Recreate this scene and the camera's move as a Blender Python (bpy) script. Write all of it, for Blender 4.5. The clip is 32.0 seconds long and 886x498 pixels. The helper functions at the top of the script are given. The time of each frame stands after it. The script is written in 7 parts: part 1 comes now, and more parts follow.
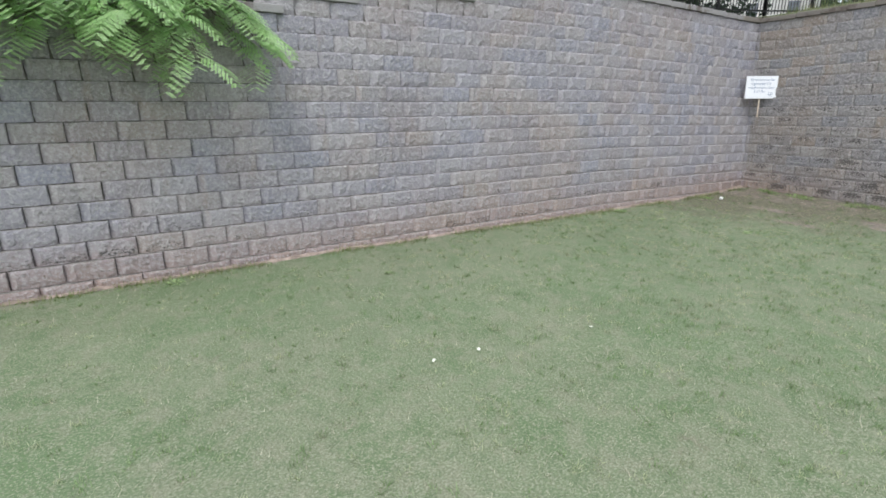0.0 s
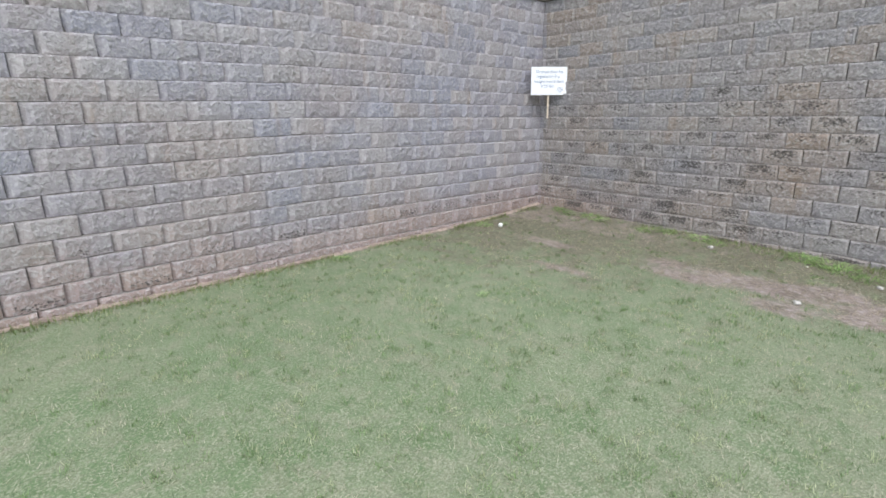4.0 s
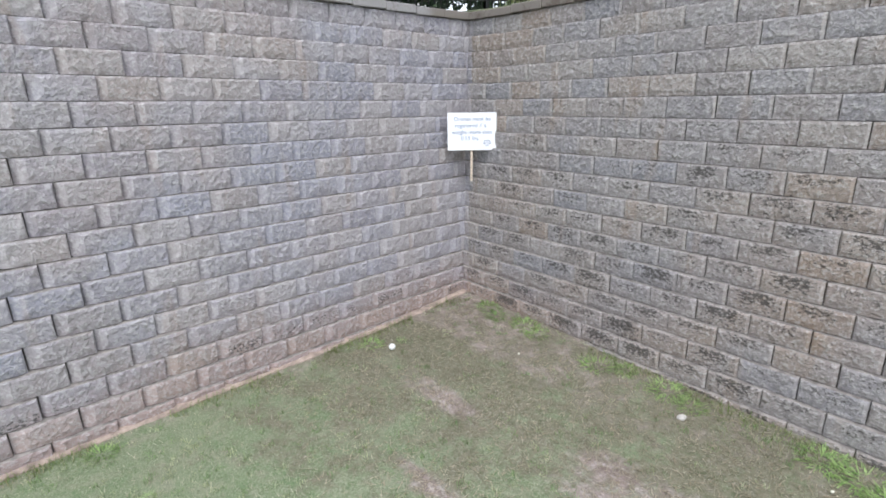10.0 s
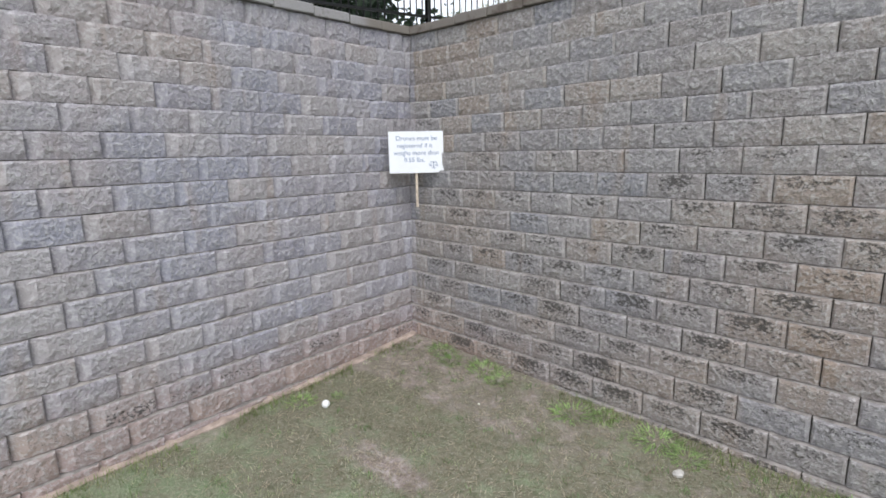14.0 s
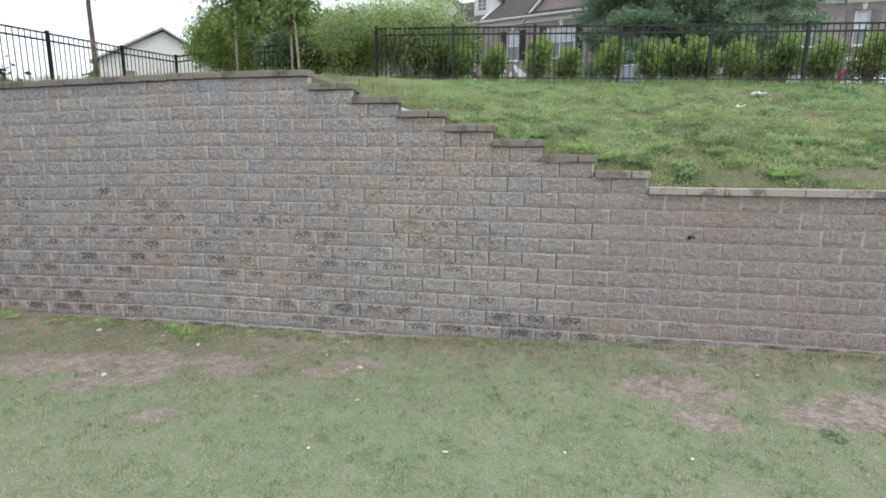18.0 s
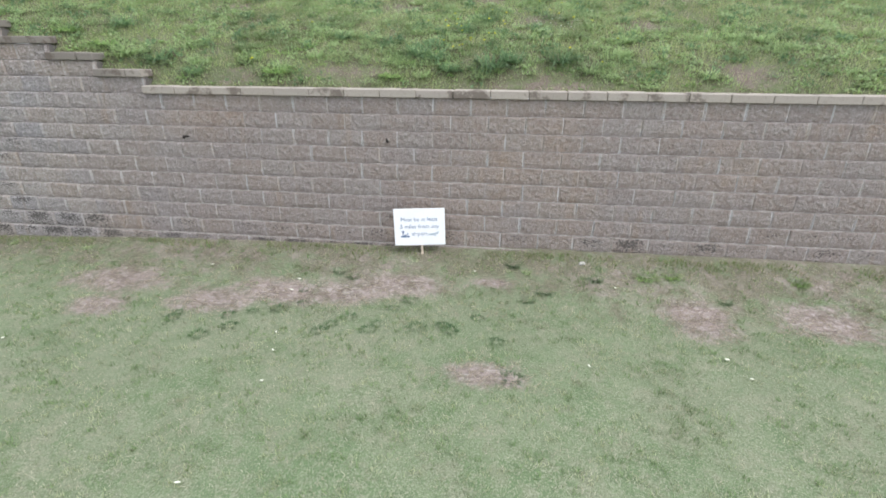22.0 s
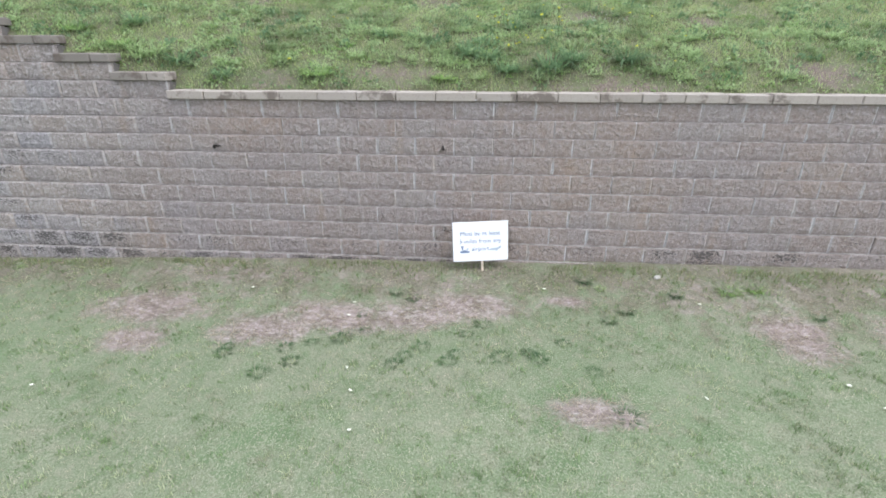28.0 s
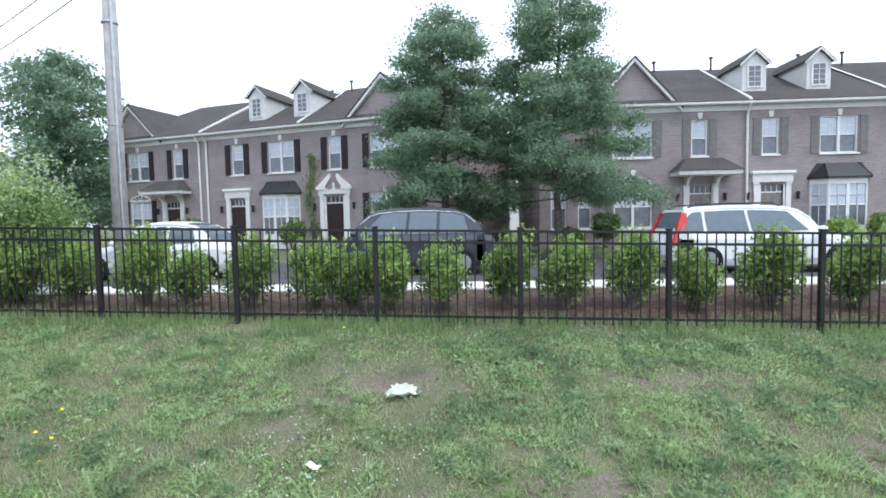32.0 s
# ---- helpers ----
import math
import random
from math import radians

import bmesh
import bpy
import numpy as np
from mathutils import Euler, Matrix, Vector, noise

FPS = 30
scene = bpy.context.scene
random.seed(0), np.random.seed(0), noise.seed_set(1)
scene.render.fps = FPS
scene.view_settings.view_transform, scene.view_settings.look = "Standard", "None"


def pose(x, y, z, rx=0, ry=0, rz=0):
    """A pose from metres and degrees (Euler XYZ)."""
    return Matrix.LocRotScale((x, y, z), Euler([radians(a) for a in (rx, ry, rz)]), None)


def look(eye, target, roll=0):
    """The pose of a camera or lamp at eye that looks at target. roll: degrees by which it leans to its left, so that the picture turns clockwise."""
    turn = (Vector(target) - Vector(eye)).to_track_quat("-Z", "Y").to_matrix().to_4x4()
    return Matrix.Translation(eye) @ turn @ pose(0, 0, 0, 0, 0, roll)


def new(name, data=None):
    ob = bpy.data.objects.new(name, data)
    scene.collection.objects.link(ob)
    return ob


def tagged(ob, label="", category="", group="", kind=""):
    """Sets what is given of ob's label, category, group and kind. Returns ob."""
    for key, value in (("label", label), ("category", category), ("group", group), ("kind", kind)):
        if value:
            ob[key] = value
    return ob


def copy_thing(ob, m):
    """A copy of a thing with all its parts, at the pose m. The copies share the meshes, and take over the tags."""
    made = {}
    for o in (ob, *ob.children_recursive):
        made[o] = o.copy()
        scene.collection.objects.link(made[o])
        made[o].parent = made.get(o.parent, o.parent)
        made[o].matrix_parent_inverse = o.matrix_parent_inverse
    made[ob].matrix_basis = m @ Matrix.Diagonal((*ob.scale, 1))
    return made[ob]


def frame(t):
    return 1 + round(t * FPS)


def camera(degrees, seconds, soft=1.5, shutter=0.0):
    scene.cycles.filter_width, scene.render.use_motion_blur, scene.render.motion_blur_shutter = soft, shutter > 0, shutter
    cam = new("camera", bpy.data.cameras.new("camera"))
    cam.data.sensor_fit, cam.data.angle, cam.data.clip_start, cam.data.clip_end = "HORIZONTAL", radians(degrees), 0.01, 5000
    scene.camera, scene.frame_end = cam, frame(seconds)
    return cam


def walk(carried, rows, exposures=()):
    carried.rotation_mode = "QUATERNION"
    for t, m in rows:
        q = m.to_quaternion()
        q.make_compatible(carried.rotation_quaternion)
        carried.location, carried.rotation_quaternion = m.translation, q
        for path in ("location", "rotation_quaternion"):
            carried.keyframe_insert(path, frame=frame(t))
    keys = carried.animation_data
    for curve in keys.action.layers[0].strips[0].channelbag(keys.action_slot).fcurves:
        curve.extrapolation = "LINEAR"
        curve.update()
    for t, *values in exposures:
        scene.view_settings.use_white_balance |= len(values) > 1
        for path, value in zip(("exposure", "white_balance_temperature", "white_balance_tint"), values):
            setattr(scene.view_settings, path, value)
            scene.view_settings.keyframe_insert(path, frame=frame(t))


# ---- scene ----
cam = camera(83.0, 32.0, soft=1.7)
ROWS = [
    (0.0, 6.737, -11.633, 1.924, 73.51, -0.09, 60.99),
    (0.5, 7.012, -10.760, 1.877, 73.63, -0.04, 60.46),
    (1.0, 7.033, -10.025, 1.834, 73.60, -0.01, 58.55),
    (1.5, 6.838, -9.465, 1.776, 73.59, -0.04, 54.95),
    (2.0, 6.540, -8.895, 1.729, 73.52, 0.01, 51.73),
    (2.5, 6.250, -8.334, 1.724, 73.46, 0.05, 50.28),
    (3.0, 6.003, -7.794, 1.745, 73.60, 0.17, 49.84),
    (3.5, 5.910, -7.528, 1.733, 73.64, 0.25, 49.54),
    (5.5, 5.790, -6.846, 2.910, 72.24, 0.41, 49.80),
    (6.0, 5.644, -6.630, 2.887, 72.24, 0.44, 49.63),
    (6.5, 5.649, -6.305, 2.834, 72.23, 0.35, 47.20),
    (7.0, 5.677, -6.147, 2.821, 72.14, 0.23, 43.50),
    (7.5, 5.673, -6.125, 2.816, 72.18, 0.13, 39.66),
    (8.0, 5.713, -5.955, 2.833, 72.18, 0.16, 38.00),
    (8.5, 5.592, -5.599, 2.856, 71.92, 0.36, 42.59),
    (9.0, 5.310, -5.126, 2.855, 71.92, 0.48, 46.93),
    (9.5, 4.946, -4.688, 2.852, 71.79, 0.55, 48.46),
    (10.0, 4.802, -4.446, 2.802, 71.86, 0.64, 49.44),
    (10.5, 4.717, -4.319, 2.788, 71.82, 0.67, 49.83),
    (11.0, 4.618, -4.088, 2.775, 75.16, 0.71, 49.99),
    (11.5, 4.654, -3.896, 2.700, 76.82, 0.76, 49.95),
    (12.0, 4.709, -3.681, 2.625, 77.28, 0.87, 49.96),
    (12.5, 4.691, -3.459, 2.540, 77.48, 1.01, 50.10),
    (13.0, 4.578, -3.308, 2.466, 77.47, 1.04, 50.02),
    (13.5, 4.319, -3.422, 2.426, 77.30, 1.13, 49.46),
    (15.5, 4.369, -5.881, 2.402, 78.68, -0.53, 15.56),
    (16.0, 5.079, -6.174, 2.492, 78.76, -0.56, 14.15),
    (16.5, 6.131, -6.331, 2.548, 79.04, -0.65, 12.34),
    (17.0, 7.332, -6.416, 2.520, 79.68, -0.63, 11.35),
    (17.5, 8.494, -6.479, 2.499, 80.10, -0.58, 10.66),
    (18.0, 9.591, -6.574, 2.510, 80.16, -0.47, 10.23),
    (18.5, 10.730, -6.643, 2.491, 80.29, -0.38, 10.06),
    (19.0, 11.749, -6.649, 2.519, 80.08, -0.32, 9.14),
    (19.5, 12.564, -6.633, 2.512, 80.06, -0.21, 8.77),
    (20.0, 13.277, -6.605, 2.551, 79.80, -0.18, 8.64),
    (20.5, 14.081, -6.545, 2.556, 78.15, -0.23, 8.62),
    (21.0, 14.868, -6.432, 2.583, 72.33, -0.24, 8.74),
    (21.5, 15.516, -6.227, 2.650, 69.10, -0.23, 8.42),
    (22.0, 15.901, -5.998, 2.723, 67.85, -0.19, 7.48),
    (22.5, 15.948, -5.961, 2.755, 67.46, -0.22, 6.84),
    (23.0, 15.997, -5.960, 2.779, 67.34, -0.19, 6.36),
    (23.5, 16.027, -5.959, 2.807, 67.17, -0.26, 6.01),
    (24.0, 16.004, -5.943, 2.827, 67.18, -0.21, 5.52),
    (24.5, 15.813, -5.834, 2.843, 67.21, -0.18, 5.31),
    (25.0, 15.524, -5.681, 2.858, 67.19, -0.13, 5.26),
    (25.5, 15.170, -5.536, 2.852, 67.19, -0.06, 5.21),
    (27.5, 14.820, -5.516, 2.674, 68.33, -0.17, 4.51),
    (28.0, 14.852, -5.561, 2.756, 67.41, 0.03, 4.76),
    (28.5, 14.813, -5.415, 3.024, 66.89, 0.04, 4.95),
    (29.0, 14.700, -4.938, 3.639, 67.45, -0.11, 5.25),
    (29.5, 14.648, -4.386, 4.294, 67.02, -0.02, 5.67),
    (30.0, 14.612, -3.721, 4.818, 66.54, 0.22, 6.05),
    (30.5, 14.587, -2.938, 5.211, 66.54, 0.29, 6.36),
    (31.0, 14.475, -2.226, 5.353, 75.60, 0.73, 5.60),
    (31.5, 14.442, -1.502, 5.451, 83.68, 1.01, 4.42),
    (32.0, 14.447, -0.786, 5.580, 86.75, 1.17, 2.78),
]
EXPOSURES = [(0.0, 0.57, 6500, 8), (1.0, 0.74, 6500, 8), (2.0, 0.76, 6500, 9), (3.0, 0.72, 6480, 9), (6.0, 0.84, 6450, 10), (8.0, 0.84, 6450, 10), (10.0, 0.86, 6400, 10), (11.0, 0.84, 6350, 9), (12.0, 0.74, 6350, 8), (13.0, 0.60, 6450, 10), (15.5, 0.76, 6500, 9), (17.0, 0.70, 6550, 8), (19.0, 0.58, 6650, 7), (21.0, 0.54, 6650, 7), (22.0, 0.72, 6550, 9), (23.0, 0.80, 6400, 11), (28.0, 0.86, 6300, 11), (29.0, 0.90, 6250, 11), (30.0, 0.96, 6200, 11), (31.0, 0.95, 5900, 13), (32.0, 0.80, 5950, 9)]

walk(cam, [(t, pose(x, y, z, rx, ry, rz)) for t, x, y, z, rx, ry, rz in ROWS], exposures=EXPOSURES)

SUN_UP, SUN_TURN = 62, 125

# ---- light: a bright overcast sky with a wide, weak sun ----
world = bpy.data.worlds.new("overcast_sky")
scene.world = world
world.use_nodes = True
wn, wl = world.node_tree.nodes, world.node_tree.links
sky = wn.new("ShaderNodeTexSky")
sky.sky_type, sky.sun_disc = "NISHITA", False
sky.sun_elevation, sky.sun_rotation = radians(SUN_UP), radians(SUN_TURN)
sky.air_density, sky.dust_density, sky.ozone_density = 1.0, 4.0, 1.0
veil = wn.new("ShaderNodeHueSaturation")
veil.inputs["Saturation"].default_value = 0.35
cloud = wn.new("ShaderNodeMix")
cloud.data_type = "RGBA"
cloud.inputs[0].default_value = 0.72
cloud.inputs[7].default_value = (8.35, 9.0, 10.3, 1)
wl.new(sky.outputs[0], veil.inputs["Color"])
wl.new(veil.outputs[0], cloud.inputs[6])
wl.new(cloud.outputs[2], wn["Background"].inputs["Color"])
wn["Background"].inputs["Strength"].default_value = 0.125
sun = new("sun", bpy.data.lights.new("sun", "SUN"))
sun.data.energy, sun.data.angle, sun.data.color = 0.9, radians(25), (1.0, 0.965, 0.91)
sun.matrix_world = look((0, 0, 30), (0 - 30 * math.cos(radians(SUN_UP)) * math.sin(radians(SUN_TURN)), 0 - 30 * math.cos(radians(SUN_UP)) * math.cos(radians(SUN_TURN)), 30 - 30 * math.sin(radians(SUN_UP))))


# ---- materials ----
class Nodes:
    """A small node-tree writer."""

    def __init__(self, name, rough=0.8, metal=0.0, spec=0.3):
        self.mat = bpy.data.materials.new(name)
        self.mat.use_nodes = True
        self.n, self.l = self.mat.node_tree.nodes, self.mat.node_tree.links
        self.b = self.n["Principled BSDF"]
        self.b.inputs["Roughness"].default_value = rough
        self.b.inputs["Metallic"].default_value = metal
        self.b.inputs["Specular IOR Level"].default_value = spec
        self.geo = self.n.new("ShaderNodeNewGeometry")
        self.oinfo = self.n.new("ShaderNodeObjectInfo")
        self.pos = self.geo.outputs["Position"]

    def put(self, sock, v):
        if hasattr(v, "default_value"):
            self.l.new(v, sock)
        else:
            sock.default_value = v

    def math(self, op, a, b=0.0, clamp=False):
        m = self.n.new("ShaderNodeMath")
        m.operation, m.use_clamp = op, clamp
        self.put(m.inputs[0], a)
        self.put(m.inputs[1], b)
        return m.outputs[0]

    def rnd(self):
        """One random value for each piece, whether it is an object or an island of a mesh."""
        return self.math("FRACT", self.math("ADD", self.oinfo.outputs["Random"], self.geo.outputs["Random Per Island"]))

    def scaled(self, v):
        m = self.n.new("ShaderNodeMapping")
        self.l.new(self.pos, m.inputs["Vector"])
        m.inputs["Scale"].default_value = v
        return m.outputs[0]

    def noise(self, scale, detail=3.0, rough=0.55, vec=None):
        t = self.n.new("ShaderNodeTexNoise")
        t.inputs["Scale"].default_value, t.inputs["Detail"].default_value, t.inputs["Roughness"].default_value = scale, detail, rough
        self.l.new(vec or self.pos, t.inputs["Vector"])
        return t.outputs["Fac"]

    def step(self, v, lo, hi):
        m = self.n.new("ShaderNodeMapRange")
        m.interpolation_type = "SMOOTHSTEP"
        self.put(m.inputs["Value"], v)
        m.inputs["From Min"].default_value, m.inputs["From Max"].default_value = lo, hi
        return m.outputs[0]

    def ramp(self, v, stops):
        r = self.n.new("ShaderNodeValToRGB")
        self.put(r.inputs[0], v)
        e = r.color_ramp.elements
        while len(e) < len(stops):
            e.new(0.5)
        for i, (p, c) in enumerate(stops):
            e[i].position, e[i].color = p, (*c, 1)
        return r.outputs[0]

    def mix(self, f, a, b, kind="MIX"):
        m = self.n.new("ShaderNodeMix")
        m.data_type, m.blend_type = "RGBA", kind
        self.put(m.inputs[0], f)
        for k, v in ((6, a), (7, b)):
            self.put(m.inputs[k], (*v, 1) if isinstance(v, tuple) else v)
        return m.outputs[2]

    def xyz(self):
        s = self.n.new("ShaderNodeSeparateXYZ")
        self.l.new(self.pos, s.inputs[0])
        return s.outputs

    def attr(self, name):
        a = self.n.new("ShaderNodeAttribute")
        a.attribute_name = name
        return a.outputs["Fac"]

    def bump(self, h, strength=0.4, dist=0.01):
        b = self.n.new("ShaderNodeBump")
        b.inputs["Strength"].default_value, b.inputs["Distance"].default_value = strength, dist
        self.l.new(h, b.inputs["Height"])
        self.l.new(b.outputs[0], self.b.inputs["Normal"])

    def done(self, colour):
        self.put(self.b.inputs["Base Color"], (*colour, 1) if isinstance(colour, tuple) else colour)
        return self.mat


def plain(name, colour, rough=0.6, metal=0.0, vary=0.12, scale=6.0, bump=0.15, spec=0.3):
    """A painted, cast or sawn surface with mottling at two scales."""
    m = Nodes(name, rough, metal, spec)
    a, b = m.noise(scale, 4), m.noise(scale * 9, 3)
    lo, hi = tuple(c * (1 - vary) for c in colour), tuple(min(1, c * (1 + vary)) for c in colour)
    c = m.mix(m.step(a, 0.3, 0.7), lo, hi)
    c = m.mix(m.math("MULTIPLY", m.step(b, 0.5, 0.8), 0.25), c, tuple(x * 0.75 for x in colour))
    if bump:
        m.bump(b, bump, 0.004)
    return m.done(c)


def block_material(name, margin=False):
    """Split-faced concrete, or the smoother sloped margin at the side of a block."""
    m = Nodes(name, 0.92, spec=0.15)
    x, y, z = m.xyz()
    r = m.rnd()
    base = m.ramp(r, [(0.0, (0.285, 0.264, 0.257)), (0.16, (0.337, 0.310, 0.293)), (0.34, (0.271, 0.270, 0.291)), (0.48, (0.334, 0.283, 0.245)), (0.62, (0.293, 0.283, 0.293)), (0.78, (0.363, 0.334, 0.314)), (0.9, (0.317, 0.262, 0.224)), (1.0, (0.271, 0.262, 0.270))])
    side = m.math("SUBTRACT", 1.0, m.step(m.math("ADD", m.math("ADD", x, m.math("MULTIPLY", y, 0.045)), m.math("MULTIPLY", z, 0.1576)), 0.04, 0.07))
    # side wall: its brighter, bluer skylight is put into this ramp
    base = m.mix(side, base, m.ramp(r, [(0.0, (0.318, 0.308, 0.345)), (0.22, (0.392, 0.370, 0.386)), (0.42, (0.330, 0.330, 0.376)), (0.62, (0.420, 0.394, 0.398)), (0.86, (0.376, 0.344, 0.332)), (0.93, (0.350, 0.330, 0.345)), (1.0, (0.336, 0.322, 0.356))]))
    low = m.math("MULTIPLY", m.step(x, 8.0, 12.0), 0.85)
    base = m.mix(low, base, m.ramp(r, [(0.0, (0.280, 0.220, 0.187)), (0.35, (0.295, 0.237, 0.206)), (0.65, (0.277, 0.226, 0.202)), (0.85, (0.289, 0.248, 0.226)), (1.0, (0.264, 0.206, 0.175))]))
    big = m.noise(0.55, 3)
    base = m.mix(m.math("MULTIPLY", m.step(big, 0.46, 0.66), 0.34), base, (0.36, 0.262, 0.19))
    base = m.mix(m.math("MULTIPLY", m.step(m.noise(0.75, 2), 0.50, 0.68), m.math("SUBTRACT", 0.38, m.math("MULTIPLY", low, 0.3))), base, (0.262, 0.262, 0.292))
    base = m.mix(m.math("MULTIPLY", m.math("MULTIPLY", side, m.step(m.noise(1.1, 4, 0.6), 0.48, 0.66)), 0.2), base, (0.335, 0.285, 0.28))
    grit = m.noise(48, 3, 0.7)
    mid = m.noise(14, 3, 0.6)
    c = base
    if margin:
        pale = m.mix(m.step(m.noise(3.1, 3), 0.4, 0.62), (0.455, 0.440, 0.430), (0.40, 0.352, 0.305))
        worn = m.step(m.math("FRACT", m.math("MULTIPLY", r, 5.3)), 0.05, 0.55)
        lime = m.math("MULTIPLY", m.math("SUBTRACT", 1.0, side), m.math("ADD", 0.12, m.math("MULTIPLY", m.step(z, 1.3, 3.0), 0.30)))
        lime = m.math("ADD", lime, m.math("MULTIPLY", low, 0.95))
        c = m.mix(m.math("MULTIPLY", worn, lime), c, pale)
    c = m.mix(m.math("MULTIPLY", m.step(mid, 0.35, 0.7), 0.4), c, m.mix(0.5, c, (0.50, 0.47, 0.44)))
    c = m.mix(m.math("MULTIPLY", m.step(grit, 0.54, 0.62), m.math("SUBTRACT", 0.55, m.math("MULTIPLY", low, 0.3))), c, m.mix(0.5, c, (0.15, 0.14, 0.135)))
    # rust-brown runs
    run = m.step(m.noise(2.4, 3, 0.5, m.scaled((2.2, 2.2, 0.35))), 0.58, 0.72)
    c = m.mix(m.math("MULTIPLY", run, 0.22), c, (0.35, 0.24, 0.15))
    # red clay splashed up the foot
    clay = m.math("MULTIPLY", m.math("SUBTRACT", 1.0, m.step(m.math("ADD", z, m.math("MULTIPLY", mid, 0.5)), 0.2, 0.95)), m.math("SUBTRACT", 1.0, m.step(x, 0.8, 2.4)))
    c = m.mix(m.math("MULTIPLY", clay, 0.55), c, (0.40, 0.265, 0.20))
    chip = m.noise(27, 4, 0.75)
    c = m.mix(m.math("MULTIPLY", m.step(chip, 0.50, 0.58), m.math("SUBTRACT", 0.62, m.math("MULTIPLY", low, 0.35))), c, m.mix(0.6, c, (0.62, 0.60, 0.585)))
    if not margin:
        # black algae: a ragged fleck on the upper middle of the damp blocks, more along the foot
        damp = m.math("MULTIPLY", m.math("SUBTRACT", 1.0, m.step(x, 7.5, 12.0)), m.math("SUBTRACT", 1.0, m.step(z, 0.9, 4.6)))
        damp = m.math("MULTIPLY", damp, m.math("SUBTRACT", 1.0, side))
        foot = m.math("MULTIPLY", m.math("SUBTRACT", 1.0, m.step(z, 0.25, 0.95)), 1.15)
        wet = m.math("MAXIMUM", damp, m.math("MULTIPLY", foot, m.math("SUBTRACT", 1.0, m.math("MULTIPLY", side, 0.4))))
        k = m.math("DIVIDE", m.math("SUBTRACT", m.math("SUBTRACT", 3.74, m.math("MULTIPLY", 0.11, m.math("SUBTRACT", 1.0, m.math("DIVIDE", x, 4.5), True))), z), 0.203)
        v = m.math("SUBTRACT", 1.0, m.math("FRACT", k))
        u = m.math("FRACT", m.math("DIVIDE", m.math("SUBTRACT", m.math("SUBTRACT", x, 6.263), m.math("MULTIPLY", m.math("FLOOR", k), 0.686)), 0.4572))
        spot = m.math("MULTIPLY", m.math("MULTIPLY", m.step(u, 0.05, 0.3), m.math("SUBTRACT", 1.0, m.step(u, 0.66, 0.92))), m.math("MULTIPLY", m.step(v, 0.2, 0.7), m.math("SUBTRACT", 1.0, m.step(v, 0.9, 1.0))))
        amount = m.math("ADD", m.math("MULTIPLY", spot, 0.12), m.math("MULTIPLY", m.math("FRACT", m.math("MULTIPLY", r, 13.7)), 0.11))
        fleck = m.math("ADD", m.math("ADD", m.noise(29, 4, 0.75, m.scaled((1, 1, 1.6))), amount), m.math("MULTIPLY", m.math("SUBTRACT", m.noise(1.3, 2), 0.5), 0.22))
        fleck = m.step(m.math("SUBTRACT", fleck, m.math("MULTIPLY", m.math("SUBTRACT", 1.0, wet), 0.20)), 0.688, 0.708)
        c = m.mix(m.math("MULTIPLY", fleck, 0.82), c, (0.075, 0.070, 0.066))
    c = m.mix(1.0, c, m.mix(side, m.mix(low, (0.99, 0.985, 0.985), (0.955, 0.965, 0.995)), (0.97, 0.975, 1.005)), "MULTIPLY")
    m.bump(m.math("ADD", m.math("MULTIPLY", mid, 1.3), m.math("MULTIPLY", chip, 0.9)), 0.6 if margin else 1.0, 0.02 if margin else 0.03)
    return m.done(c)


def cap_material():
    m = Nodes("cast_cap_stone", 0.9, spec=0.15)
    r = m.rnd()
    base = m.ramp(r, [(0.0, (0.34, 0.30, 0.265)), (0.5, (0.42, 0.375, 0.335)), (1.0, (0.37, 0.33, 0.30))])
    x, y = m.xyz()[:2]
    base = m.mix(m.step(x, 10.5, 11.2), m.mix(0.68, base, (0.15, 0.135, 0.12)), m.mix(0.45, base, (0.355, 0.315, 0.275)))
    base = m.mix(m.math("SUBTRACT", 1.0, m.step(y, -0.2, 0.05)), base, (0.325, 0.312, 0.312))
    stain = m.step(m.noise(2.3, 5, 0.7), 0.52, 0.61)
    c = m.mix(m.math("MULTIPLY", stain, 0.75), base, (0.12, 0.095, 0.08))
    c = m.mix(m.math("MULTIPLY", m.step(m.noise(40, 4), 0.5, 0.75), 0.35), c, (0.2, 0.18, 0.16))
    m.bump(m.noise(45, 4), 0.5, 0.008)
    return m.done(c)


